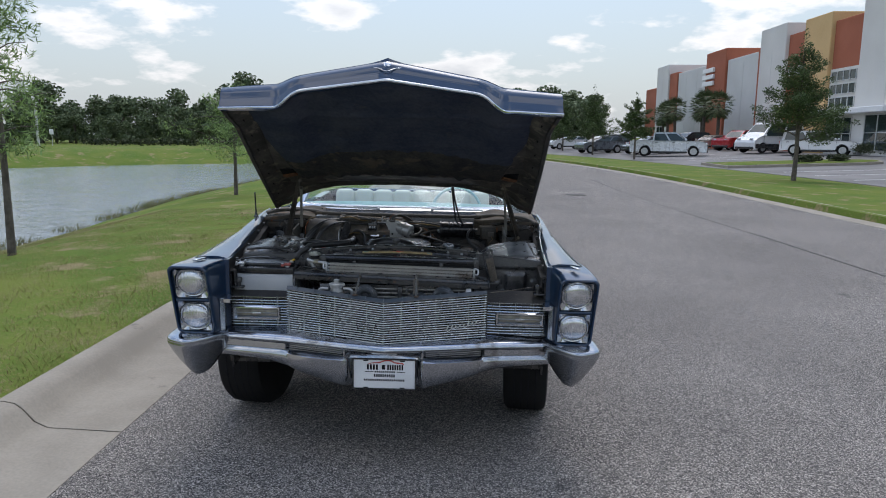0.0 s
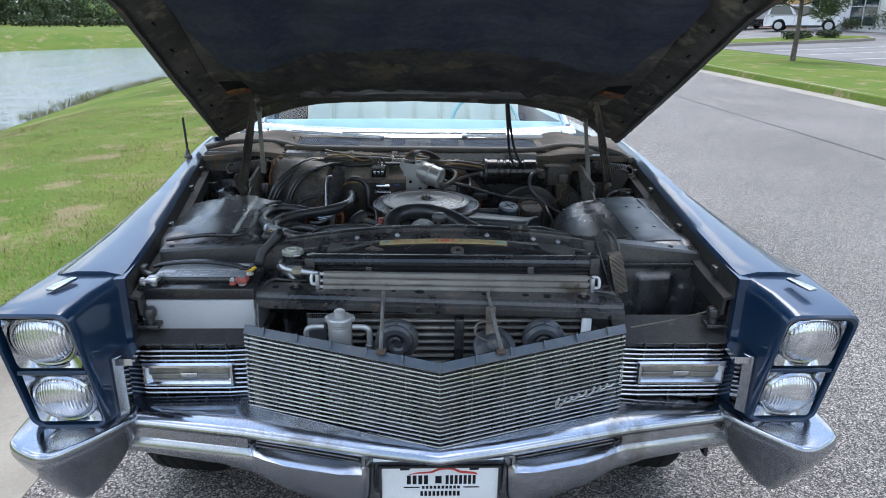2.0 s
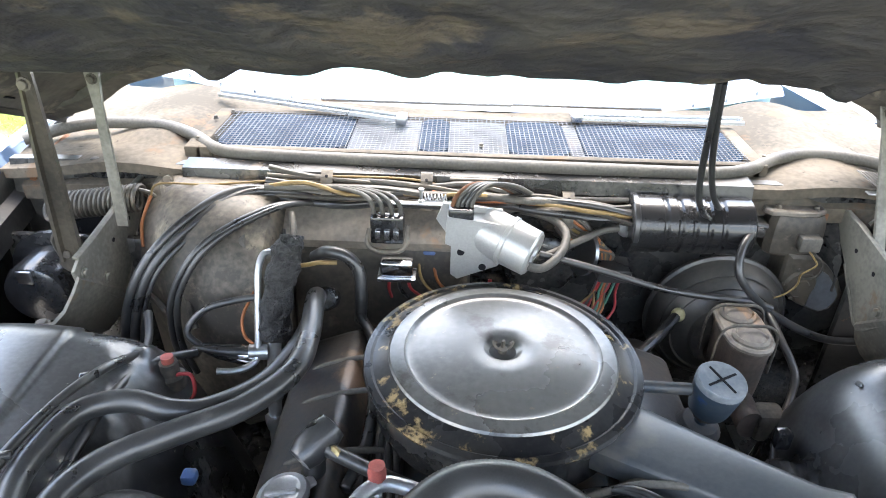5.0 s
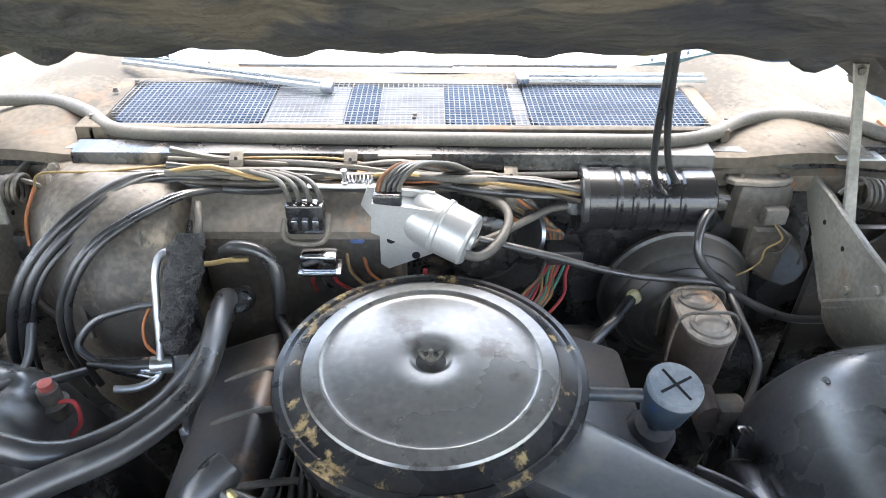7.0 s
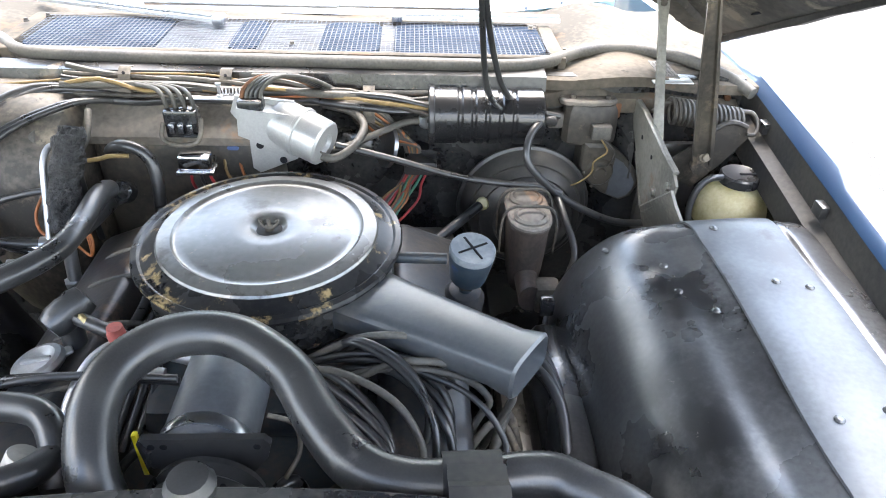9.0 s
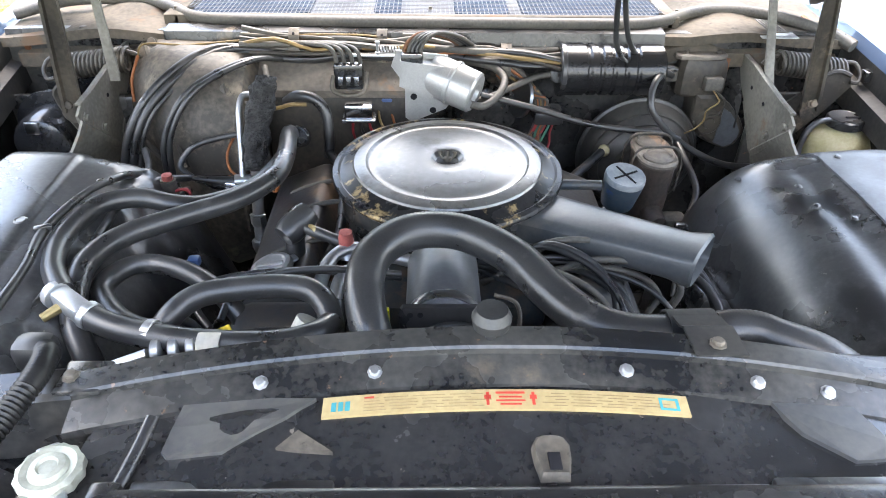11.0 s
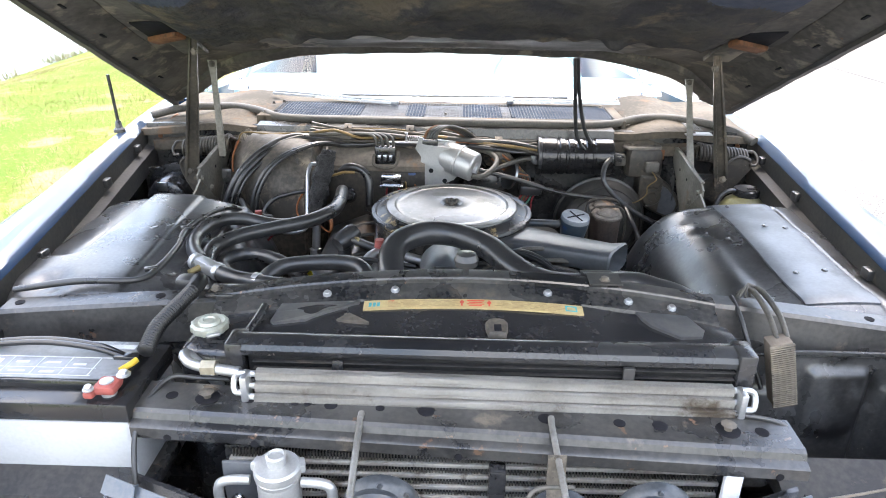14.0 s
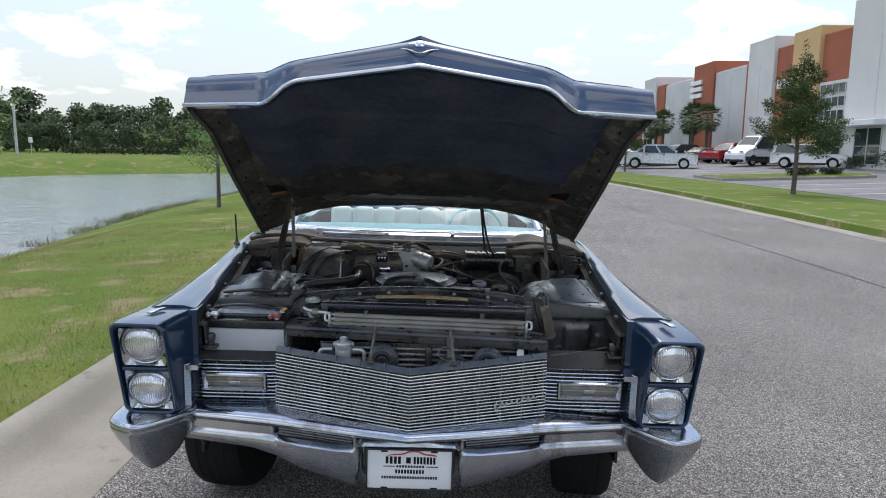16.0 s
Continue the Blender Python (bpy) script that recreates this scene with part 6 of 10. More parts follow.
g.grid(lambda u, v: P(lerp(-0.84, 0.84, u), lerp(1.90 + 0.2 * (2 * u - 1) ** 2, 2.32, v), 1.065 + 0.03 * math.sin(v * 3.1) - 0.02 * (2 * u - 1) ** 2), 20, 8, 0.12)
part("dash_pad", g, DASH, car, "pale blue padded dash top")
def bench(y, name):
    b = part(name, Geo().rbox(-0.74, 0.74, y, y + 0.55, 0.48, 0.64, 0.06, Matrix.Translation((cx(y), 0, 0)), 3), VINYL, car, "white vinyl bench seat")
    g = Geo()
    for k in range(8):
        xa = -0.74 + k * 0.185
        g.rbox(xa + 0.003, xa + 0.182, y + 0.44, y + 0.62, 0.58, 1.10 if name == "front_seat" else 1.0, 0.045, Matrix.Translation((cx(y), 0, 0)) @ Matrix.Translation((0, y + 0.5, 0.6)) @ Matrix.Rotation(radians(-14), 4, "X") @ Matrix.Translation((0, -y - 0.5, -0.6)), 3)
    g.rbox(-0.735, 0.735, y + 0.47, y + 0.6, 0.58, 1.085 if name == "front_seat" else 0.985, 0.04, Matrix.Translation((cx(y), 0, 0)) @ Matrix.Translation((0, y + 0.5, 0.6)) @ Matrix.Rotation(radians(-14), 4, "X") @ Matrix.Translation((0, -y - 0.5, -0.6)))
    part("backrest", g, VINYL, b, "fluted white vinyl backrest")


bench(2.75, "front_seat")
bench(3.6, "rear_seat")
m = Matrix.Translation(P(0.42, 2.52, 1.0)) @ Matrix.Rotation(radians(62), 4, "X")
sw = part("steering_wheel", Geo().tube([m @ Vector((0.2 * math.cos(a), 0.2 * math.sin(a), 0)) for a in [i * math.pi / 12 for i in range(25)]], 0.012, 8, 2), DASH, car, "thin pale blue steering wheel")
part("spoke", Geo().tube([m @ Vector((-0.2, 0, 0)), m @ Vector((0, 0, -0.05)), m @ Vector((0.2, 0, 0))], 0.011, 6, 4), DASH, sw)
part("column", Geo().tube([m @ Vector((0, 0, -0.04)), m @ Vector((0, 0, -0.45))], 0.03, 8), DASH, sw)

# ---- under the hood ----
V3 = Vector


def bolt(at, r=0.008, parent=None, m=None, material=None, up=None):
    mm = Matrix.Translation(V3(at))
    if up is not None:
        mm = mm @ V3(up).to_track_quat("Z", "Y").to_matrix().to_4x4()
    g = Geo()
    g.lathe([(r * 1.2, -0.001), (r * 1.2, 0.001), (r * 0.85, 0.0015), (r * 0.85, 0.005), (r * 0.7, 0.0062), (0, 0.0064)], mm, 8)
    return part("bolt", g, material or ALU, parent or car, smooth=20)


def cable(name, pts, r, material, parent=None, label="", n=8, smooth=6):
    return part(name, Geo().tube([V3(p) for p in pts], r, n, smooth), material, parent or car, label, smooth=60)


def bent(pts, step):
    """Even steps along a smooth curve through the points."""
    P0 = [V3(p) for p in pts]
    fine = []
    for i in range(len(P0) - 1):
        p0, p1, p2, p3 = P0[max(i - 1, 0)], P0[i], P0[i + 1], P0[min(i + 2, len(P0) - 1)]
        for k in range(24):
            t = k / 24
            fine.append(0.5 * ((2 * p1) + (p2 - p0) * t + (2 * p0 - 5 * p1 + 4 * p2 - p3) * t * t + (3 * p1 - p0 - 3 * p2 + p3) * t ** 3))
    fine.append(P0[-1])
    out, left = [fine[0]], step
    for a, b in zip(fine, fine[1:]):
        d = (b - a).length
        while left <= d:
            out.append(a.lerp(b, left / d))
            left += step
        left -= d
    return out


def corrugated(name, pts, r, material, parent=None, label="", pitch=0.0055, depth=0.16, n=14):
    """A split loom or ribbed hose: a tube with rings."""
    out = bent(pts, pitch / 2)
    rad = [r * (1.0 if i % 2 else 1 - depth) for i in range(len(out))]
    return part(name, Geo().tube(out, rad, n, 1), material, parent or car, label, smooth=70)


LOOM = mat("black_loom_plastic", (0.010, 0.010, 0.011), (0.022, 0.022, 0.022), 0.4, 0.0, 30, 300, 0.1)
# bay floor and firewall
# Added dark sheet closing the bay from below, so no bright road shows.
part("bay_floor_sheet", Geo().rbox(-0.86, 0.80, 0.30, 1.42, 0.40, 0.44, 0.01), BLACK_WORN, car, "added black sheet hiding the road under the engine")
part("frame_rail", Geo().rbox(-0.55, -0.42, 0.2, 1.5, 0.42, 0.56, 0.02), BLACK_WORN, car)
part("frame_rail", Geo().rbox(0.36, 0.49, 0.2, 1.5, 0.42, 0.56, 0.02), BLACK_WORN, car)
g = Geo()
g.grid(lambda u, v: V3((lerp(-0.97, 0.86, u), 1.42 + 0.015 * noise.noise(V3((u * 9, v * 5, 0))), lerp(0.42, 1.055, v))), 24, 10, V3((0, 0.02, 0)))
part("firewall", g, BLACK_WORN, car, "dusty grey-black firewall")
# Worn ledge; its black also paints the shadow band between seal and wires.
g = Geo()
g.loft([[V3((x, y, z)) for y, z in ((1.385, 1.035), (1.39, 1.062), (1.43, 1.066), (1.43, 1.02))] for x in (-0.62, -0.3, 0.1, 0.45)])
part("firewall_ledge", g, BLACK_WORN, car, "worn black firewall ledge, darkened as the shadow band under the seal", smooth=20)

# ---- wheel housings ----
def housing(s, xa, xb, prof, label, dents, rear=0.0):
    def f(u, v):
        x = lerp(xa, xb, u)
        y = lerp(0.40, 1.11 + rear, v)
        z = curve(prof, abs(x))
        drop = curve([(0.40, 0.16), (0.44, 0.05), (0.50, 0.006), (0.56, 0.0), (0.96, 0.0), (1.02, 0.02), (1.06, 0.08), (1.11, 0.32)], y - rear * min(1.0, max(0.0, (y - 0.9) / 0.1)))
        for px, py, rx, ry, d in dents:
            q = ((x - px) / rx) ** (8 if rx > 0.04 else 2) + ((y - py) / ry) ** (8 if rx > 0.04 else 2)
            z += d * math.exp(-q)
        z += 0.003 * noise.noise(V3((x * 7, y * 7, s)))
        if s > 0:
            # a shallow valley beside the raised flat panel
            along = min(1, max(0, (y - 0.47) / 0.1)) * min(1, max(0, (1.03 - y) / 0.06))
            z -= 0.009 * math.exp(-((x - 0.588) / 0.032) ** 2) * along
            z -= 0.005 * math.exp(-((x - 0.768) / 0.006) ** 2) * along
        else:
            # stamped recess along the fender, raised middle panel, step down to the apron
            inside = min(1, max(0, (abs(x) - 0.762 - max(0.0, 0.66 - y) ** 2 * 9) / 0.014)) * min(1, max(0, (y - 0.610) / 0.016))
            inside = inside * inside * (3 - 2 * inside)
            z -= 0.013 * inside
            out = min(1, max(0, (0.632 + 0.055 * max(0, y - 0.55) - abs(x)) / 0.010))
            z -= 0.007 * out * out * (3 - 2 * out)
            # crumpled apron on the side towards the engine
            z += 0.010 * min(1, max(0, (0.60 - abs(x)) / 0.05)) * (noise.noise(V3((x * 21, y * 17, 4))) + 0.6 * noise.noise(V3((x * 43, y * 39, 2))))
        return V3((x, y, z - drop))
    h = part("wheel_housing", Geo().grid(f, 150, 150, 0.006), HOUSE, car, label, smooth=50)
    return h, f


HOUSE = mat("satin_black_housing", (0.075, 0.076, 0.077), (0.030, 0.030, 0.031), 0.28, 0.0, 5, 140, 0.08, dirt=(0.010, 0.010, 0.011), dirt_at=0.535, dirt_scale=5, rough_var=0.12, spec=0.95, specks=((0.26, 0.24, 0.21), 48, 0.68))
STRAP = mat("grey_strap_paint", (0.105, 0.112, 0.121), (0.070, 0.075, 0.082), 0.40, 0.1, 8, 130, 0.1, dirt=(0.04, 0.041, 0.043), dirt_at=0.62, dirt_scale=11, spec=0.7)
PROF_L = [(0.40, 0.60), (0.46, 0.78), (0.50, 0.885), (0.54, 0.945), (0.58, 0.968), (0.64, 0.982), (0.72, 0.986), (0.80, 0.982), (0.90, 0.965)]
PROF_R = [(0.40, 0.60), (0.425, 0.74), (0.445, 0.82), (0.47, 0.878), (0.50, 0.918), (0.535, 0.946), (0.58, 0.961), (0.66, 0.97), (0.76, 0.972), (0.86, 0.962)]
hl, f_l = housing(-1, -0.40, -0.90, PROF_L, "satin black pressed steel wheel housing with dents", [(-0.765, 0.508, 0.034, 0.030, -0.016)])
hr, f_r = housing(1, 0.40, 0.86, PROF_R, "rounded satin black wheel housing with a strap", [(0.545, 0.93, 0.022, 0.022, -0.003), (0.56, 0.87, 0.02, 0.022, -0.0025), (0.615, 1.00, 0.02, 0.02, 0.003), (0.81, 0.75, 0.045, 0.2, -0.004)], 0.035)
g = Geo()
g.grid(lambda u, v: f_r((lerp(0.628 - 0.003 * math.sin(v * 7), 0.762, u) - 0.40) / 0.46, lerp(0.14, 0.93, v)) + V3((0, 0, 0.004)), 10, 40, 0.004)
strap = part("housing_strap", g, STRAP, hr, "flat grey strap riveted on the housing")
for x, y in ((0.66, 0.62), (0.72, 0.63), (0.695, 0.86), (0.735, 0.845), (0.561, 0.923), (0.564, 0.864), (0.598, 0.815), (0.66, 1.0), (0.50, 1.01)):
    q = f_r((x - 0.40) / 0.46, (y - 0.40) / 0.745)
    part("rivet", Geo().lathe([(0, 0.0035), (0.004, 0.003), (0.0062, 0.001), (0.0062, 0)], Matrix.Translation(q + V3((0, 0, 0.004))), 12), HOUSE, hr)
for x, y in ((-0.673, 0.755), (-0.645, 0.775)):
    q = f_l((-x - 0.40) / 0.50, (y - 0.40) / 0.71)
    part("rivet", Geo().lathe([(0, 0.0006), (0.006, 0.0006), (0.0075, 0.0018), (0.0085, 0.0015), (0.010, 0)], Matrix.Translation(q), 18), HOUSE, hl)
g = Geo()
g.loft([[V3((x + dx, y, z + dz)) for dx, dz in ((-0.035, -0.10), (-0.033, -0.02), (-0.022, -0.004), (-0.006, 0.0), (0.012, -0.006), (0.022, -0.02), (0.024, -0.10))] for x, y, z in ((0.425, 1.00, 0.775), (0.425, 0.97, 0.80), (0.424, 0.85, 0.812), (0.422, 0.72, 0.818), (0.42, 0.60, 0.80), (0.42, 0.52, 0.76), (0.42, 0.47, 0.70))])
part("apron_ledge", g, HOUSE, hr, "dusty rounded ledge along the housing", smooth=50)
part("ledge_bracket", Geo().rbox(0.408, 0.432, 1.0, 1.02, 0.79, 0.825, 0.005), BLACK, hr)
for s, x, lab in ((-1, -0.885, "splash_panel"), (1, 0.835, "splash_panel")):
    part(lab, Geo().loft([[V3((x - 0.02 + cx(y), y, z)) for y, z in ((0.2, 0.60), (0.46, 0.52), (0.46, 0.94), (0.2, 0.93))] for x in (s * 0.83, s * 0.815)]), BLACK, car, "black inner splash panel", smooth=0)
# harness lying over the kerb-side housing
hz = [(-0.80, 0.455, 0.985), (-0.70, 0.485, 0.99), (-0.60, 0.505, 0.985), (-0.582, 0.56, 0.985), (-0.585, 0.66, 0.985), (-0.60, 0.75, 0.985), (-0.585, 0.85, 0.985), (-0.565, 0.93, 0.97), (-0.56, 1.02, 0.93), (-0.60, 1.12, 0.92)]
cable("taped_harness", hz, [0.0058 + 0.0012 * (i % 2) for i in range(len(hz))], RUBBER, None, "grey taped wiring harness over the housing")
for p in ((-0.59, 0.545, 0.988), (-0.60, 0.75, 0.988), (-0.575, 0.90, 0.978)):
    part("harness_clip", Geo().rbox(-0.012, 0.012, -0.005, 0.005, -0.003, 0.005, 0.002, Matrix.Translation(p) @ Matrix.Rotation(0.4, 4, "Z")), BLACK, car)
cable("battery_lead", [(-0.575, 0.60, 0.95), (-0.545, 0.72, 0.955), (-0.55, 0.88, 0.95), (-0.545, 0.98, 0.93), (-0.50, 1.05, 0.90)], 0.007, RUBBER, None, "black lead along the housing")

# ---- radiator support and front bay ----
g = Geo()
rings = []
for x, y, z, w in ((-0.80, 0.425, 0.972, 0.05), (-0.62, 0.452, 0.974, 0.05), (-0.46, 0.468, 0.978, 0.045), (-0.40, 0.470, 0.982, 0.04)):
    rings.append([V3((x, y + dy, z + dz)) for dy, dz in ((w / 2 + 0.005, -0.02), (w / 2, -0.002), (w / 2 - 0.006, 0.002), (-w / 2 + 0.006, 0.0), (-w / 2, -0.006), (-w / 2 - 0.012, -0.075), (-w / 2 - 0.006, -0.075), (-w / 2 + 0.01, -0.02))])
sup_l = part("radiator_support", Geo().loft(rings), RAIL, car, "worn black support rail with rusty chips", smooth=25)
for x, y, z in ((-0.776, 0.430, 0.9738), (-0.538, 0.460, 0.9775), (-0.487, 0.466, 0.9785)):
    part("hole", Geo().lathe([(0, 0.0005), (0.0085, 0.0005), (0.0085, -0.003)], Matrix.Translation((x, y, z)), 14), INK, sup_l)
rings = []
for x, y, z, w in ((0.40, 0.475, 0.992, 0.04), (0.50, 0.470, 0.985, 0.045), (0.64, 0.455, 0.975, 0.05), (0.80, 0.44, 0.962, 0.05)):
    rings.append([V3((x, y + dy, z + dz)) for dy, dz in ((w / 2 + 0.005, -0.02), (w / 2, -0.002), (w / 2 - 0.006, 0.002), (-w / 2 + 0.006, 0.0), (-w / 2, -0.006), (-w / 2 - 0.012, -0.085), (-w / 2 - 0.006, -0.085), (-w / 2 + 0.01, -0.02))])
sup_r = part("radiator_support", Geo().loft(rings), RAIL, car, "worn black support rail on the engine's other side", smooth=25)
for x, y, z in ((0.71, 0.448, 0.9705), (0.77, 0.443, 0.9655)):
    part("hole", Geo().lathe([(0, 0.0005), (0.0085, 0.0005), (0.0085, -0.003)], Matrix.Translation((x, y, z)), 14), INK, sup_r)
for s, x0, x1 in ((-1, -0.82, -0.42), (1, 0.46, 0.80)):
    part("front_wall", Geo().rbox(x0, x1, 0.435, 0.45, 0.5, 0.93, 0.01), BLACK_WORN, car, "dark steel wall beside the radiator")
part("lower_tray", Geo().rbox(-0.80, 0.80, 0.10, 0.44, 0.56, 0.585, 0.01), BLACK_WORN, car, "black pan behind the grille")

# curved upper tie bar
def bar_y(x):
    return 0.497 - 0.20 * (x - 0.02) ** 2


def bar_z(x):
    return 1.018 - 0.13 * (x - 0.02) ** 2


rings = []
for i in range(31):
    x = lerp(-0.43, 0.44, i / 30)
    y, z = bar_y(x), bar_z(x)
    rings.append([V3((x, y + dy, z + dz)) for dy, dz in ((0.018, -0.02), (0.017, -0.003), (0.013, 0.001), (-0.004, 0.0015), (-0.015, -0.001), (-0.0175, -0.004), (-0.018, -0.011), (-0.022, -0.0125), (-0.046, -0.020), (-0.051, -0.0225), (-0.053, -0.029), (-0.047, -0.032), (-0.02, -0.022), (0.0, -0.012))])
tie = part("tie_bar", Geo().loft(rings), BLACK_WORN, car, "curved black tie bar over the radiator", smooth=25)
for x in (-0.235, -0.116, 0.152, 0.291, 0.364):
    bolt((x, bar_y(x) - 0.034, bar_z(x) - 0.0155), 0.0068, tie, None, ALU, (0, -0.35, 0.94))
for x in (-0.098, 0.098):
    part("hole", Geo().lathe([(0, 0.0008), (0.006, 0.0008), (0.006, -0.003)], Matrix.Translation((x, bar_y(x), bar_z(x) + 0.0005)), 12), INK, tie)
part("hood_bumper", Geo().lathe([(0.006, 0), (0.006, 0.018), (0.020, 0.022), (0.022, 0.034), (0.017, 0.044), (0, 0.046)], Matrix.Translation((0.008, bar_y(0) - 0.004, 1.014)), 18), RUBBER, tie, "round black rubber hood bumper")
part("bar_end_plate", Geo().rbox(-0.45, -0.40, 0.44, 0.487, 0.985, 0.992, 0.003), BLACK_WORN, tie)
bolt((-0.437, 0.462, 0.992), 0.008, tie, None, DUSTY)

PLATE_BLK = mat("dusty_black_plate", (0.055, 0.056, 0.058), (0.09, 0.088, 0.082), 0.38, 0.0, 9, 120, 0.1, dirt=(0.15, 0.135, 0.115), dirt_at=0.62, spec=0.7)
# shroud cover sloping to the radiator, with the paper label
def shroud(u, v):
    x = lerp(-0.40, 0.45, u)
    y = lerp(0.325, bar_y(x) - 0.05, v)
    z = lerp(0.972, bar_z(x) - 0.026, v) + 0.003 * noise.noise(V3((x * 9, y * 9, 7)))
    if v < 0.9:
        z += 0.008 * math.exp(-((x + 0.24) / 0.05) ** 2) - 0.006 * math.exp(-((x - 0.33) / 0.07) ** 2) + 0.004 * math.sin(v * 3.1)
    return V3((x, y, z))


shr = part("shroud_cover", Geo().grid(shroud, 44, 12, 0.006), BLACK, car, "dull black cover over the radiator", smooth=50)
g = Geo()
g.grid(lambda u, v: V3((lerp(-0.167, 0.208, u), bar_y(lerp(-0.167, 0.208, u)) - lerp(0.083, 0.060, v), lerp(0.9885, 0.9925, v) - 0.13 * (lerp(-0.167, 0.208, u) - 0.02) ** 2 + 0.0045)), 30, 2, 0.003)
lab = part("warning_label", g, LABEL, shr, "yellowed paper label with small print")


def lab_bar(x0, x1, v0, v1, m):
    g = Geo()
    g.grid(lambda u, v: V3((lerp(x0, x1, u), bar_y(lerp(x0, x1, u)) - lerp(0.083, 0.060, lerp(v0, v1, v)), lerp(0.9885, 0.9925, lerp(v0, v1, v)) - 0.13 * (lerp(x0, x1, u) - 0.02) ** 2 + 0.0052)), 6, 1, 0.0005)
    part("printed_bar", g, m, lab, smooth=0)


for poly in ([(-0.31, 0.440), (-0.314, 0.40), (-0.316, 0.371), (-0.31, 0.365), (-0.256, 0.365), (-0.202, 0.405), (-0.175, 0.432)], [(0.385, 0.428), (0.403, 0.38), (0.394, 0.362), (0.359, 0.361), (0.319, 0.393), (0.30, 0.428)]):
    g = Geo()
    top = [V3((x, y, shroud((x + 0.40) / 0.85, (y - 0.325) / (bar_y(x) - 0.375)).z + 0.005)) for x, y in poly]
    g.prism(top, (0, 0, -0.008))
    part("raised_plate", g, PLATE_BLK, shr, "dusty raised panel of the cover", smooth=0)
part("notch", Geo().prism([(-0.206, 0.371, 0.989), (-0.151, 0.367, 0.988), (-0.187, 0.391, 0.991)], (0, 0, -0.006)), DUSTY, shr, "dusty notch", smooth=0)
for x0, x1, y1 in ((-0.335, -0.147, 0.343), (-0.143, 0.262, 0.335), (0.266, 0.45, 0.342)):
    part("front_flange", Geo().rbox(x0, x1, 0.318, y1, 0.968, 0.980, 0.004), HOUSE, shr, "grey front edge of the cover")
cable("stay_rod", [(-0.333, 0.405, 0.992), (-0.338, 0.37, 0.985), (-0.348, 0.325, 0.975)], 0.0075, BLACK, None, "short black stay beside the cover")

rgx = random.Random(9)
for j in range(5):
    v = 0.16 + 0.15 * j
    x = -0.125
    while x < 0.165:
        w = rgx.uniform(0.012, 0.035)
        if not -0.005 < x + w / 2 < 0.062:
            lab_bar(x, x + w, v, v + 0.03, FADED_INK)
        x += w + 0.005
for x0, x1, v0, v1, m in ((0.010, 0.040, 0.76, 0.86, LABEL_RED), (0.013, 0.037, 0.56, 0.64, LABEL_RED), (0.010, 0.04, 0.38, 0.45, LABEL_RED), (0.014, 0.036, 0.2, 0.27, LABEL_RED), (0.0, 0.003, 0.2, 0.85, LABEL_RED), (-0.002, 0.005, 0.5, 0.7, LABEL_RED), (0.047, 0.050, 0.2, 0.85, LABEL_RED), (0.045, 0.052, 0.5, 0.7, LABEL_RED), (-0.125, -0.115, 0.76, 0.86, LABEL_RED), (0.178, 0.181, 0.2, 0.8, LABEL_TEAL), (0.195, 0.198, 0.2, 0.8, LABEL_TEAL), (0.178, 0.198, 0.2, 0.3, LABEL_TEAL), (0.178, 0.198, 0.7, 0.8, LABEL_TEAL), (-0.158, -0.153, 0.25, 0.7, LABEL_TEAL), (-0.151, -0.146, 0.25, 0.7, LABEL_TEAL), (-0.144, -0.139, 0.25, 0.7, LABEL_TEAL)):
    lab_bar(x0, x1, v0, v1, m)
lt = part("hood_catch", Geo().loft([[V3((0.059 + dx * k, 0.360 + dy * k, 0.982 + h)) for dx, dy in ((-0.014, -0.025), (0.014, -0.025), (0.018, -0.005), (0.019, 0.012), (0.014, 0.022), (0.006, 0.025), (-0.006, 0.025), (-0.014, 0.022), (-0.019, 0.012), (-0.018, -0.005))] for k, h in ((1.0, 0.0), (0.96, 0.007), (0.85, 0.010), (0.62, 0.0085))]), DUSTY, shr, "worn steel catch plate")
part("slot", Geo().rbox(0.054, 0.066, 0.342, 0.362, 0.985, 0.9925, 0.001), INK, lt)

# radiator with side tank and cap
RAD_CORE = mat("dark_core", (0.008, 0.008, 0.009), (0.02, 0.02, 0.02), 0.7, 0, 60, 300, 0.3, spec=0.2)
rad = part("radiator", Geo().rbox(-0.335, 0.435, 0.297, 0.327, 0.58, 0.968, 0.004), RAD_CORE, car, "black radiator with a row of fins")
for k in range(24):
    z = 0.662 + k * 0.0128
    part("core_tube", Geo().rbox(-0.325, 0.425, 0.288, 0.296, z, z + 0.0012, 0.0004), HOOD_EDGE, rad, smooth=0)
part("top_tank", Geo().loft([[V3((x, 0.306 + dy + 0.004 * k, 0.980 - 0.006 * k + dz)) for dy, dz in ((-0.020, -0.010), (-0.022, 0.0), (-0.018, 0.008), (-0.008, 0.013), (0.010, 0.0135), (0.02, 0.009), (0.02, -0.014), (-0.014, -0.014))] for x, k in ((-0.345, 0.0), (-0.1, 0.3), (0.2, 0.7), (0.445, 1.0))]), BLACK, rad, "black radiator top tank", smooth=35)
for x in (-0.19, 0.26):
    part("strap", Geo().rbox(x - 0.009, x + 0.009, 0.281, 0.288, 0.86, 0.966, 0.002), BLACK, rad)
for x in (-0.352, 0.44):
    part("end_bracket", Geo().rbox(x - 0.014, x + 0.014, 0.284, 0.335, 0.90, 0.99, 0.004), BLACK, rad)
tank = part("side_tank", Geo().rbox(-0.455, -0.36, 0.305, 0.395, 0.60, 0.965, 0.022, None, 3), BLACK, car, "black radiator side tank")
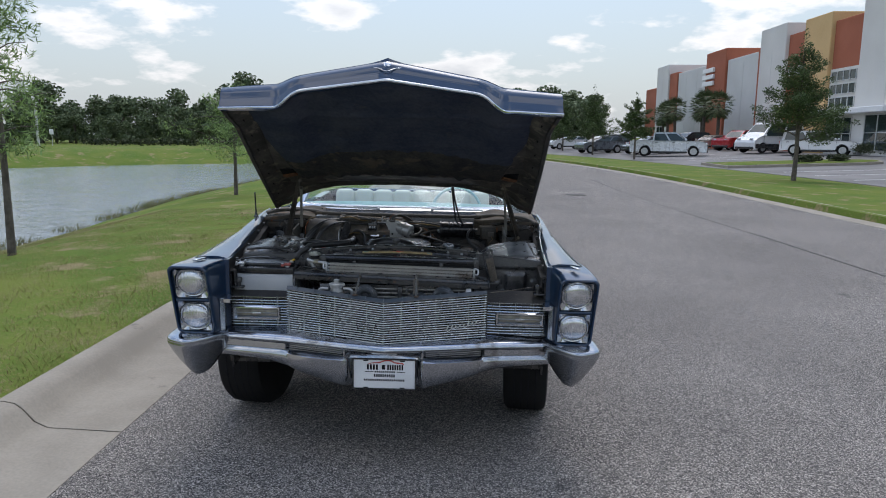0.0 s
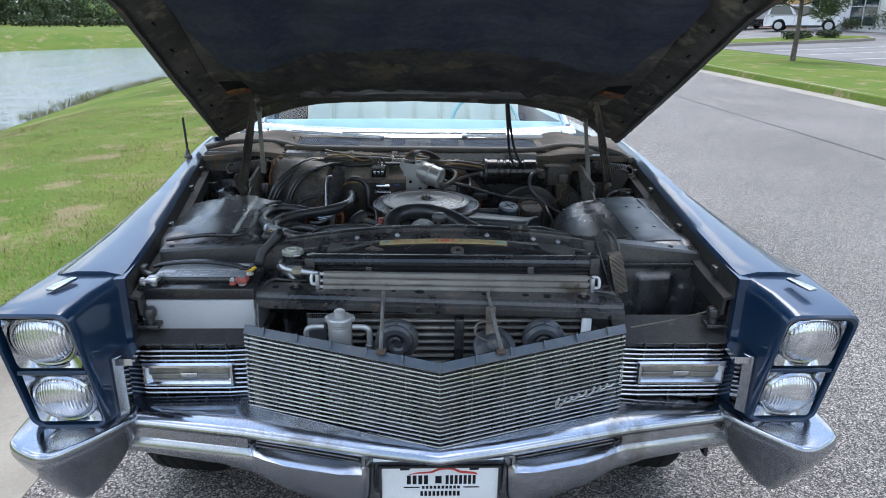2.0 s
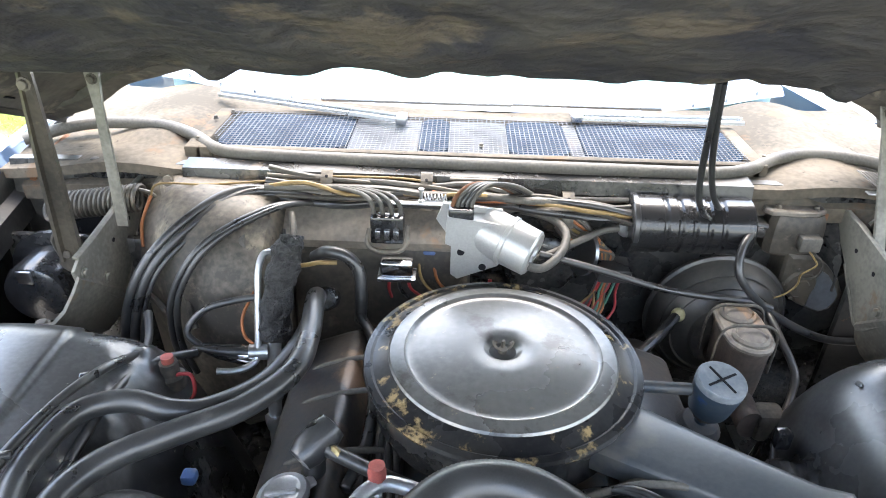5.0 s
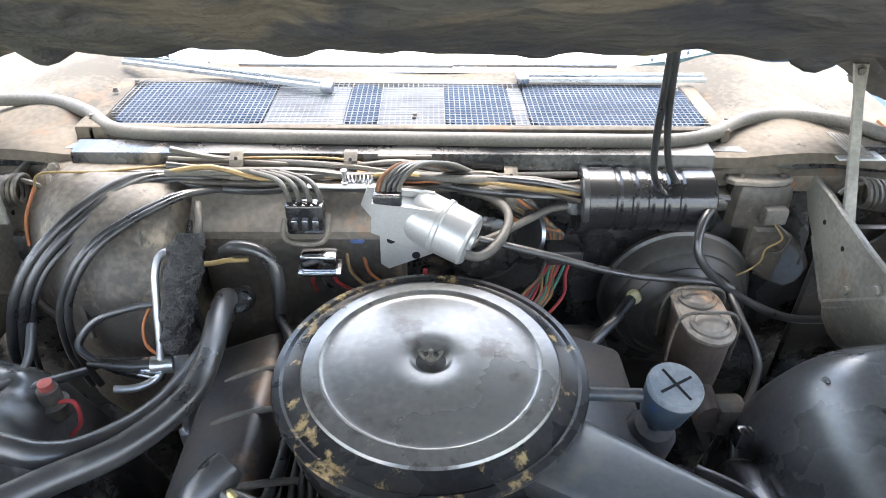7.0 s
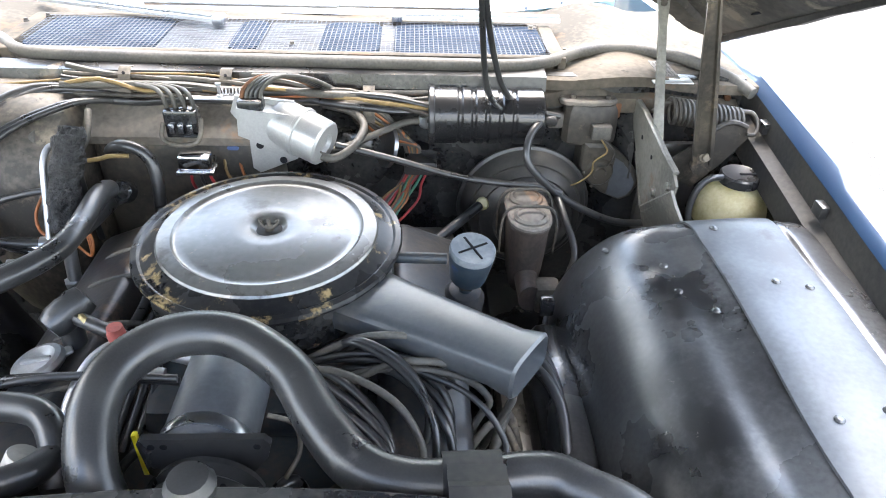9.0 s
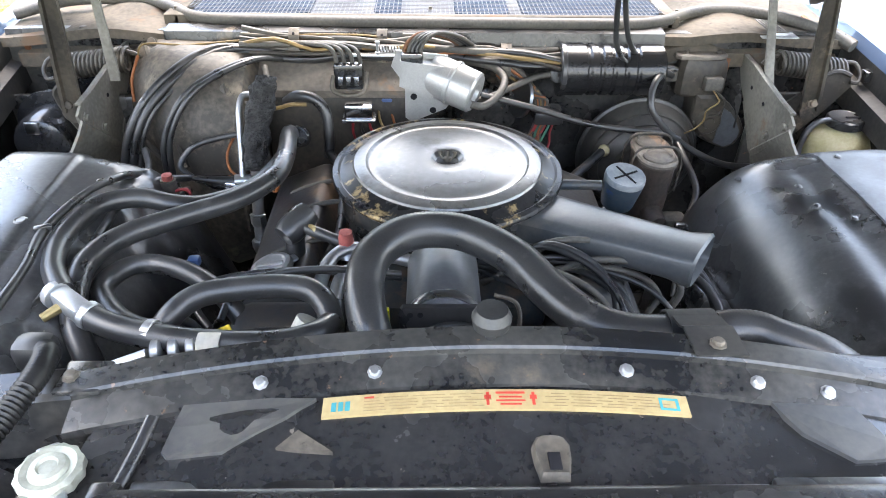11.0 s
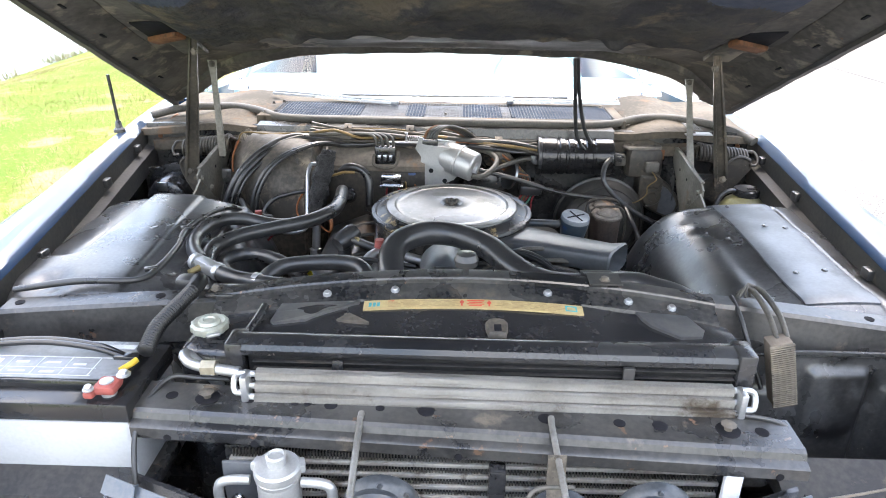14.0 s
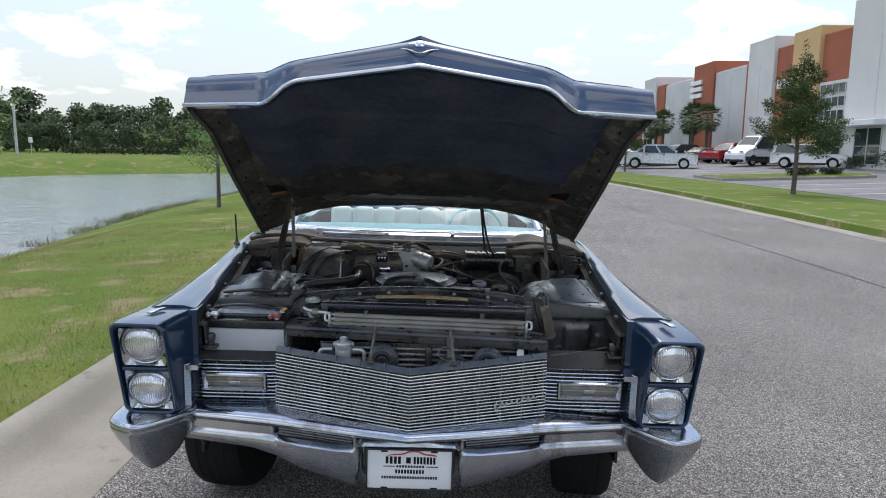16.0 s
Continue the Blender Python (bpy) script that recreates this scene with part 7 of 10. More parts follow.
m = Matrix.Translation((-0.408, 0.346, 0.965)) @ Matrix.Diagonal((0.82, 0.82, 0.9, 1))
part("filler_neck", Geo().lathe([(0.026, 0), (0.026, 0.014), (0.031, 0.018), (0.031, 0.024), (0, 0.024)], m, 20), BLACK, tank)
g = Geo()
ring0 = []
for r, z in ((0.0355, 0.018), (0.0365, 0.020), (0.036, 0.030), (0.030, 0.033), (0.022, 0.031), (0.019, 0.036), (0.012, 0.037), (0.010, 0.034), (0.0, 0.034)):
    ring0.append([m @ V3(((r * (1 + (0.035 if z < 0.033 and r > 0.03 else 0) * math.cos(12 * a))) * math.cos(a), (r * (1 + (0.035 if z < 0.033 and r > 0.03 else 0) * math.cos(12 * a))) * math.sin(a), z)) for a in [2 * math.pi * i / 48 for i in range(48)]])
g.loft(ring0)
part("radiator_cap", g, mat("oxidised_cap", (0.42, 0.43, 0.37), (0.31, 0.32, 0.27), 0.5, 0.5, 30, 200, 0.3, dirt=(0.3, 0.2, 0.1), dirt_at=0.66), tank, "pale oxidised metal radiator cap")
for s in (-1, 1):
    part("cap_ear", Geo().rbox(-0.013, 0.013, 0.032, 0.043, 0.019, 0.026, 0.003, m @ Matrix.Rotation(0.5 + (math.pi if s < 0 else 0), 4, "Z")), ALU, tank)

COIL_B = mat("bare_flat_tube", (0.46, 0.44, 0.40), (0.30, 0.28, 0.25), 0.45, 0.55, 20, 200, 0.2, dirt=(0.12, 0.10, 0.08), dirt_at=0.6, dirt_scale=16)
# finned cooler tubes across the front
COOL_FIN = mat("dull_fin_metal", (0.50, 0.485, 0.45), (0.36, 0.34, 0.31), 0.42, 0.5, 12, 200, 0.1, dirt=(0.16, 0.13, 0.10), dirt_at=0.6, dirt_scale=9)
cool = None
g = Geo()
for j in range(3):
    pa, pb = V3((-0.325, 0.262 - 0.008 * j, 0.953 - 0.0155 * j)), V3((0.43, 0.276 - 0.008 * j, 0.935 - 0.0155 * j))
    tube_j = part("cooler_tube", Geo().tube([pa, pa.lerp(pb, 0.5), pb], 0.0052, 10, 1), ALU, car, "silver finned cooler tubes across the bay")
    cool = cool or tube_j
    for i in range(480):
        q = pa.lerp(pb, 0.018 + 0.968 * i / 479)
        g.box(q.x - 0.00045, q.x + 0.00045, q.y - 0.0074, q.y + 0.0074, q.z - 0.0068, q.z + 0.0068)
tagged(part("fin_stack", g, COOL_FIN, car, "thin bright cooler fins", smooth=0), kind="stuff")
for x, y, z in ((-0.325, 0.25, 0.947), (0.43, 0.264, 0.929)):
    part("cooler_end", Geo().rbox(x - 0.006, x + 0.005, y - 0.014, y + 0.014, z - 0.030, z + 0.014, 0.003), ALU, cool)
    part("bent_tube", Geo().tube([(x, y + 0.005, z + 0.012), (x + (0.018 if x > 0 else -0.016), y + 0.003, z + 0.008), (x + (0.018 if x > 0 else -0.016), y - 0.006, z - 0.014), (x, y - 0.008, z - 0.014)], 0.005, 8, 4), ALU, cool)
pipe = cable("cooler_pipe", [(-0.385, 0.30, 0.90), (-0.425, 0.30, 0.955), (-0.43, 0.285, 0.968), (-0.415, 0.268, 0.966), (-0.385, 0.262, 0.962), (-0.335, 0.257, 0.958)], 0.0085, ALU, None, "bent silver cooler pipe with a nut")
part("nut", Geo().lathe([(0.009, -0.012), (0.0125, -0.011), (0.0125, 0.011), (0.009, 0.012)], Matrix.Translation((-0.383, 0.262, 0.962)) @ Matrix.Rotation(radians(90), 4, "Y"), 6), mat("dull_brass", (0.50, 0.46, 0.36), None, 0.4, 0.8), pipe, smooth=0)

# condenser behind the grille
cond = part("condenser", Geo().rbox(-0.355, 0.40, 0.205, 0.235, 0.60, 0.862, 0.004), BLACK, car, "dirty finned condenser with flat tubes")
for k in range(12):
    z = 0.606 + k * 0.0212
    part("flat_tube", Geo().rbox(-0.345, 0.39, 0.194, 0.206, z, z + 0.0075, 0.002), COIL_B, cond)
    g = Geo()
    for i in range(150):
        x = -0.34 + i * 0.00486
        g.box(x, x + 0.0014, 0.198, 0.206, z + 0.0085, z + 0.0205)
    tagged(part("fin_bank", g, COIL, cond, smooth=0), kind="stuff")
part("centre_post", Geo().rbox(0.045, 0.07, 0.165, 0.19, 0.58, 0.86, 0.004), BLACK, car, "black upright behind the grille")
part("white_strip", Geo().rbox(0.388, 0.415, 0.175, 0.185, 0.60, 0.86, 0.003), WHITE, car, "white plastic edge strip of the condenser")

# front cross bar
rings = []
for x in (-0.485, -0.3, 0, 0.3, 0.50):
    y = lerp(0.255, 0.230, (x + 0.485) / 0.985)
    z = lerp(0.920, 0.896, (x + 0.485) / 0.985)
    rings.append([V3((x, y + dy, z + dz)) for dy, dz in ((0.03, -0.012), (0.028, 0.0), (0.024, 0.003), (-0.040, 0.001), (-0.046, -0.003), (-0.050, -0.012), (-0.060, -0.015), (-0.064, -0.018), (-0.064, -0.036), (-0.058, -0.036), (-0.054, -0.024), (0.0, -0.012))])
cb = part("cross_bar", Geo().loft(rings), RAIL, car, "black pressed cross bar with holes", smooth=25)
for x, y, r in ((-0.44, 0.17, 0.008), (-0.385, 0.165, 0.021), (-0.32, 0.17, 0.007), (-0.25, 0.175, 0.005), (-0.23, 0.175, 0.005), (-0.195, 0.172, 0.009), (-0.12, 0.165, 0.006), (-0.05, 0.16, 0.011), (0.13, 0.158, 0.01), (0.24, 0.155, 0.008), (0.30, 0.152, 0.01), (0.40, 0.15, 0.021), (0.45, 0.15, 0.009)):
    z = lerp(0.920, 0.896, (x + 0.485) / 0.985) + 0.0025
    y = lerp(0.247, 0.222, (x + 0.485) / 0.985)
    r = min(r, 0.016)
    part("hole", Geo().lathe([(0, 0.0006), (r, 0.0006), (r * 1.15, 0.0), (r * 1.15, -0.002)], Matrix.Translation((x, y, z)), 16), INK, cb)
    if r > 0.015:
        part("adjuster", Geo().lathe([(0.006, 0), (0.006, 0.008), (0.012, 0.01), (0, 0.013)], Matrix.Translation((x, y, z)), 8), DUSTY, cb)
for x, y, z in ((-0.43, 0.214, 0.886), (0.46, 0.191, 0.865), (-0.30, 0.210, 0.882), (0.0, 0.202, 0.875)):
    part("hole", Geo().lathe([(0, 0.0006), (0.006, 0.0006), (0.006, -0.001)], Matrix.Translation((x, y - 0.024, z)) @ Matrix.Rotation(radians(90), 4, "X"), 12), INK, cb)
cable("sensor_wire", [(-0.47, 0.15, 0.83), (-0.478, 0.2, 0.90), (-0.46, 0.275, 0.928), (-0.40, 0.288, 0.924), (-0.2, 0.284, 0.92), (-0.1, 0.278, 0.926), (0.1, 0.272, 0.914), (0.3, 0.266, 0.909), (0.47, 0.25, 0.902), (0.50, 0.23, 0.885), (0.505, 0.20, 0.86)], 0.004, RUBBER, None, "thin black wire along the cross bar")
BRKT_STEEL = mat("dull_zinc_rod", (0.24, 0.235, 0.22), (0.16, 0.15, 0.135), 0.45, 0.4, 20, 200, 0.1, dirt=(0.14, 0.085, 0.055), dirt_at=0.64)
RUST_BROWN = mat("rusty_brown_foot", (0.12, 0.075, 0.05), (0.075, 0.055, 0.042), 0.75, 0.1, 40, 200, 0.3)
for s, xt, xb in ((-1, -0.146, -0.142), (1, 0.137, 0.150)):
    yb = -0.005
    rd = cable("brace_rod", [(xt, 0.225, 0.914), (xt, 0.19, 0.908), (xb, yb, 0.862)], 0.005, BRKT_STEEL, None, "thin steel brace rod down to the grille")
    part("rod_foot", Geo().rbox(xb - 0.012, xb + 0.012, yb - 0.010, yb + 0.016, 0.853, 0.859, 0.003), RUST_BROWN, rd, "rusty steel foot")

# receiver drier
m = Matrix.Translation((-0.258, 0.150, 0.755)) @ Matrix.Diagonal((0.86, 0.86, 1, 1))
DRIER = mat("bright_cast_aluminium", (0.52, 0.52, 0.51), (0.42, 0.42, 0.41), 0.34, 0.5, 14, 300, 0.1, dirt=(0.36, 0.35, 0.33), dirt_at=0.64)
dr = part("receiver_drier", Geo().lathe([(0, 0), (0.034, 0.002), (0.036, 0.006), (0.036, 0.092), (0.034, 0.097), (0.037, 0.099), (0.037, 0.104), (0.034, 0.106)], m, 28), DRIER, car, "silver receiver drier canister with fittings", smooth=30)
part("drier_head", Geo().lathe([(0.034, 0.105), (0.039, 0.108), (0.039, 0.119), (0.036, 0.123), (0.018, 0.1245), (0, 0.1245)], m, 28), DRIER, dr, smooth=30)
for a in (0.3, 2.84):
    part("port_boss", Geo().rbox(-0.012, 0.012, -0.046, 0.0, 0.106, 0.121, 0.004, m @ Matrix.Rotation(a - math.pi / 2 + math.pi, 4, "Z")), DRIER, dr)
part("sight_glass", Geo().lathe([(0.016, 0.124), (0.017, 0.139), (0.0135, 0.141), (0.0115, 0.137), (0, 0.137)], m, 18), DRIER, dr)
part("label", Geo().lathe([(0.0364, 0.012), (0.0366, 0.034)], m, 20, -2.6, -0.6), WHITE, dr)
cable("drier_pipe", [(-0.300, 0.150, 0.848), (-0.33, 0.148, 0.848), (-0.345, 0.146, 0.838), (-0.345, 0.144, 0.80), (-0.345, 0.142, 0.70)], 0.0075, DRIER, dr, "bent aluminium pipe")
cable("drier_pipe", [(-0.224, 0.148, 0.848), (-0.195, 0.146, 0.848), (-0.182, 0.145, 0.84), (-0.18, 0.143, 0.82), (-0.18, 0.14, 0.80)], 0.008, DRIER, dr, "bent aluminium pipe")
for k in range(3):
    part("crimp", Geo().lathe([(0.009, 0), (0.0115, 0.002), (0.0115, 0.007), (0.009, 0.009)], Matrix.Translation((-0.18, 0.141, 0.772 + k * 0.011)), 12), ALU, dr)
cable("drier_hose", [(-0.18, 0.141, 0.785), (-0.178, 0.138, 0.73), (-0.17, 0.14, 0.66)], 0.009, RUBBER, dr)
part("bracket_plate", Geo().rbox(-0.345, -0.295, 0.165, 0.172, 0.72, 0.865, 0.003), STRAP, dr, "plain bracket plate")
bolt((-0.325, 0.163, 0.80), 0.008, dr, None, CHROME, (0, -1, 0))

# horns
HORN = mat("dusty_black_horn", (0.042, 0.048, 0.055), (0.085, 0.09, 0.094), 0.4, 0.2, 14, 140, 0.25, dirt=(0.10, 0.09, 0.08), dirt_at=0.6)
for xh, zh in ((-0.108, 0.821), (0.277, 0.822)):
    m = Matrix.Translation((xh, 0.125, zh)) @ Matrix.Rotation(radians(90), 4, "X")
    horn = part("horn", Geo().lathe([(0, 0.012), (0.045, 0.012), (0.052, 0.006), (0.056, 0.0), (0.056, -0.012), (0.045, -0.02), (0, -0.022)], m, 28), HORN, car, "black snail-shaped horn")
    g = Geo()
    pts, rad2 = [], []
    for i in range(26):
        a = radians(20 + i * 22)
        r = 0.008 + 0.0014 * i
        pts.append(m @ V3((r * math.cos(a), r * math.sin(a), 0.014)))
        rad2.append(0.005 + 0.0005 * i)
    g.tube(pts, rad2, 8, 2)
    part("spiral", g, HORN, horn)
    part("mouth", Geo().loft([[m @ V3((x, y, z)) for x, z in ((-w, 0.028), (w, 0.028), (w + 0.004, 0.0), (-w - 0.004, 0.0))] for y, w in ((-0.035, 0.022), (-0.07, 0.036), (-0.078, 0.04))]), HORN, horn)
    for k in range(8):
        a = k * math.pi / 4
        part("rivet", Geo().lathe([(0, 0.004), (0.004, 0.003), (0.0045, 0)], m @ Matrix.Translation((0.051 * math.cos(a), 0.051 * math.sin(a), 0.005)), 8), HORN, horn)
m = Matrix.Translation((0.147, 0.115, 0.808)) @ Matrix.Rotation(radians(38), 4, "X")
hd = part("disc_horn", Geo().lathe([(0, 0.03), (0.012, 0.03), (0.024, 0.024), (0.034, 0.010), (0.044, 0.004), (0.054, 0.002), (0.056, -0.003), (0.04, -0.012), (0, -0.016)], m, 28), HORN, car, "dusty round disc horn on a strap")
part("strap", Geo().loft([[V3((0.138 + dx, y + dy, z)) for dx, dy in ((-0.013, 0), (0.013, 0), (0.013, 0.004), (-0.013, 0.004))] for y, z in ((0.12, 0.822), (0.145, 0.86), (0.15, 0.905))]), DUSTY, hd)
bolt((0.143, 0.098, 0.826), 0.008, hd, None, DUSTY, (0, -0.6, 0.8))
cable("horn_wire", [(0.16, 0.13, 0.87), (0.11, 0.12, 0.875), (0.095, 0.11, 0.86), (0.10, 0.10, 0.845), (0.125, 0.10, 0.83)], 0.0035, RUBBER_GREY, hd)

# battery
bt = part("battery", Geo().rbox(-0.79, -0.488, 0.198, 0.362, 0.788, 0.905, 0.008, None, 2), BAT_GREY, car, "grey and black car battery with a red clamp")
part("battery_top", Geo().rbox(-0.793, -0.485, 0.195, 0.365, 0.905, 0.938, 0.006, None, 2), BLACK_GLOSS, bt, "glossy black battery top")
part("battery_cover", Geo().rbox(-0.768, -0.51, 0.232, 0.345, 0.936, 0.953, 0.006, None, 2), BLACK, bt)
CASE_TOP = mat("scuffed_grey_plastic", (0.20, 0.21, 0.22), (0.12, 0.125, 0.135), 0.36, 0.0, 9, 120, 0.04, dirt=(0.34, 0.35, 0.36), dirt_at=0.62, dirt_scale=22, rough_var=0.08, spec=0.7)
cover = part("cover_label", Geo().rbox(-0.762, -0.516, 0.236, 0.341, 0.9525, 0.9545, 0.0008), CASE_TOP, bt, "scuffed grey printed battery cover")
PRINT = mat("pale_print", (0.5, 0.52, 0.54), None, 0.5)
for x0, x1, y0, y1 in ((-0.755, -0.54, 0.2905, 0.2925), (-0.755, -0.56, 0.262, 0.2630), (-0.755, -0.56, 0.2425, 0.2435), (-0.702, -0.7005, 0.2435, 0.2905), (-0.655, -0.6535, 0.2435, 0.2905), (-0.61, -0.6085, 0.2435, 0.2905), (-0.565, -0.5635, 0.2435, 0.2905),
                       (-0.75, -0.715, 0.268, 0.284), (-0.692, -0.672, 0.274, 0.279), (-0.645, -0.622, 0.274, 0.279), (-0.60, -0.58, 0.270, 0.275), (-0.748, -0.72, 0.25, 0.254), (-0.69, -0.665, 0.25, 0.254), (-0.642, -0.62, 0.249, 0.254), (-0.755, -0.70, 0.322, 0.331), (-0.575, -0.525, 0.318, 0.330)):
    part("printed_bar", Geo().box(x0, x1, y0, y1, 0.9544, 0.9549), PRINT, cover, smooth=0)
for x, m in ((-0.522, RED_CAP), (-0.756, ALU)):
    part("post", Geo().lathe([(0.011, 0), (0.010, 0.026), (0, 0.027)], Matrix.Translation((x, 0.222, 0.936)), 14), ALU, bt)
    cl = part("clamp", Geo().rbox(x - 0.017, x + 0.017, 0.205, 0.24, 0.945, 0.96, 0.006), m, bt, "bolted battery clamp")
    part("clamp_jaw", Geo().rbox(x - 0.028, x - 0.012, 0.199, 0.213, 0.943, 0.955, 0.004), m, cl)
    bolt((x + 0.018, 0.238, 0.962), 0.009, cl, None, ALU)
    bolt((x - 0.02, 0.206, 0.957), 0.007, cl, None, ALU)
cable("positive_cable", [(-0.513, 0.245, 0.964), (-0.502, 0.258, 0.967), (-0.496, 0.268, 0.969)], 0.0048, mat("amber_sleeve", (0.55, 0.36, 0.03), None, 0.5), bt, "short cable with a yellow sleeve")
cable("negative_cable", [(-0.765, 0.24, 0.955), (-0.79, 0.26, 0.955), (-0.81, 0.31, 0.94), (-0.815, 0.36, 0.90)], 0.010, RUBBER, bt)
for dy in (0, 0.009):
    cable("carry_strap", [(-0.785, 0.308 + dy * 0.4, 0.956), (-0.74, 0.31 + dy, 0.964), (-0.66, 0.312 + dy, 0.968), (-0.58, 0.303 + dy, 0.965), (-0.53, 0.293 + dy * 0.4, 0.957)], 0.005, BLACK_GLOSS, bt, "black carrying strap")
part("strap_end", Geo().rbox(-0.545, -0.505, 0.286, 0.302, 0.9535, 0.961, 0.003), BLACK_GLOSS, bt)
part("battery_shelf", Geo().rbox(-0.81, -0.47, 0.19, 0.38, 0.765, 0.788, 0.005), BLACK_WORN, car, "black battery shelf")
corrugated("ribbed_loom", [(-0.49, 0.285, 0.972), (-0.492, 0.34, 0.985), (-0.478, 0.40, 0.995), (-0.467, 0.45, 1.002), (-0.475, 0.49, 0.995), (-0.50, 0.525, 0.97)], 0.0135, LOOM, None, "black ribbed cable loom over the rail")
part("loom_end", Geo().rbox(-0.535, -0.49, 0.51, 0.545, 0.945, 0.985, 0.01), RUBBER, car, "black taped loom end")

# finned block hanging from two leads on the far side
fb = part("finned_block", Geo().rbox(0.475, 0.525, 0.30, 0.33, 0.86, 0.99, 0.004), mat("brown_grey_ceramic", (0.15, 0.12, 0.095), (0.21, 0.175, 0.14), 0.75, 0, 20, 150, 0.2), car, "brown ribbed resistor block on two leads")
for k in range(30):
    part("rib", Geo().rbox(0.473, 0.527, 0.296, 0.301, 0.862 + k * 0.0042, 0.8643 + k * 0.0042, 0.0008), DUSTY, fb, smooth=0)
for dx in (0, 0.022):
    cable("lead", [(0.500 + dx, 0.318, 0.985), (0.508 + dx, 0.36, 1.004), (0.513 + dx * 0.8, 0.42, 1.012), (0.515 + dx * 0.7, 0.455, 1.004)], 0.0065, RUBBER_GREY, fb, "stiff grey lead")
cable("lead", [(0.465, 0.45, 1.0), (0.462, 0.40, 0.985), (0.46, 0.36, 0.94), (0.465, 0.33, 0.88)], 0.006, RUBBER, fb)
for k in range(10):
    a = k * 0.63
    cable("frayed_clip", [(0.50 + 0.02 * math.cos(a), 0.452 + 0.012 * math.sin(a), 1.0), (0.512, 0.458, 1.012 + 0.004 * math.sin(a * 2)), (0.53 + 0.015 * math.sin(a), 0.455, 1.0)], 0.0028, RUBBER_GREY, fb)
fb.matrix_basis = Matrix.Translation((0.518, 0.365, 0.948)) @ Matrix.Rotation(radians(-14), 4, "Y") @ Matrix.Diagonal((0.72, 1, 0.95, 1)) @ Matrix.Translation((-0.50, -0.33, -0.95))
def pressed(u, v):
    """The inner panel: a broad boss, a step beside it and a rolled upper edge."""
    x, z = lerp(0.46, 0.81, u), lerp(0.66, 0.935 - 0.03 * max(0, 0.55 - lerp(0.46, 0.81, u)) / 0.09, v)
    def ramp(q, w):
        q = min(1.0, max(0.0, q / w))
        return q * q * (3 - 2 * q)
    boss = ramp(x - 0.595, 0.016) * ramp(0.715 - x, 0.016) * ramp(0.905 - z, 0.02)
    side = ramp(x - 0.73, 0.014) * ramp(0.868 - z, 0.014)
    low = ramp(0.575 - x, 0.02) * ramp(0.86 - z, 0.02)
    y = 0.404 - 0.014 * boss - 0.008 * side - 0.009 * low - 0.012 * ramp(z - 0.918, 0.012) - 0.025 * ramp(0.72 - z, 0.05)
    return V3((x, y + 0.0015 * noise.noise(V3((x * 22, z * 22, 3))), z))


part("inner_panel", Geo().grid(pressed, 60, 50, V3((0, 0.006, 0))), HOUSE, car, "black pressed inner panel", smooth=50)
cable("stay_wire", [(0.51, 0.14, 0.85), (0.63, 0.16, 0.862), (0.74, 0.19, 0.875)], 0.002, DUSTY, None, "thin bare stay wire")

# ---- engine ----
part("engine_block", Geo().rbox(-0.30, 0.28, 0.66, 1.28, 0.44, 0.80, 0.03), ENGINE_DARK, car, "grimy blue-black engine block")
part("intake_manifold", Geo().rbox(-0.17, 0.13, 0.74, 1.2, 0.78, 0.85, 0.03), ENGINE_DARK, car, "grimy intake manifold")
for s, xc in ((-1, -0.262), (1, 0.215)):
    M = Matrix.Translation((xc - 0.02, 0.92, 0.788)) @ Matrix.Rotation(radians(s * 22), 4, "Y")
    vc = part("valve_cover", Geo().rbox(-0.062, 0.062, -0.30, 0.25, 0.0, 0.074, 0.02, M, 3), ENGINE_BLUE, car, "worn blue-grey valve cover with rust")
    part("cover_flange", Geo().rbox(-0.072, 0.072, -0.26, 0.26, -0.01, 0.006, 0.004, M), ENGINE_BLUE, vc)
    for k in range(4):
        bolt(M @ V3((0.064, -0.2 + k * 0.13, 0.008)), 0.006, vc, None, RUST)
for k in range(3):
    cable("cover_lead", [(-0.20 + 0.012 * k, 1.15, 0.88), (-0.185 + 0.012 * k, 1.02, 0.875), (-0.195 + 0.012 * k, 0.90, 0.86), (-0.185 + 0.014 * k, 0.80, 0.845), (-0.20 + 0.014 * k, 0.72, 0.80)], 0.0052, RUBBER, None, "dusty black lead along the valve cover")
for k, y in enumerate((0.78, 0.90, 1.02, 1.10)):
    cable("spark_lead", [(-0.19, y, 0.862), (-0.24, y - 0.015, 0.875), (-0.32, y - 0.02, 0.85), (-0.355, y - 0.02, 0.79)], 0.0048, RUBBER_GREY, None, "dusty spark lead over the valve cover")
# oil filler cap and breather
m = Matrix.Translation((-0.305, 0.806, 0.868)) @ Matrix.Rotation(radians(-14), 4, "Y")
oc = part("oil_filler_cap", Geo().lathe([(0.024, -0.03), (0.024, 0.0), (0.034, 0.002), (0.036, 0.008), (0.033, 0.014), (0.026, 0.016), (0.02, 0.013), (0, 0.013)], m, 26), ALU, car, "pale metal oil filler cap")
part("cap_handle", Geo().rbox(-0.022, 0.022, -0.004, 0.004, 0.012, 0.018, 0.003, m), ALU, oc)
for a in (0.6, 3.7):
    part("cap_ear", Geo().rbox(0.030, 0.044, -0.010, 0.010, 0.001, 0.007, 0.003, m @ Matrix.Rotation(a, 4, "Z")), ALU, oc)
m = Matrix.Translation((-0.268, 0.842, 0.934)) @ Matrix.Rotation(radians(50), 4, "Z") @ Matrix.Rotation(radians(70), 4, "Y")
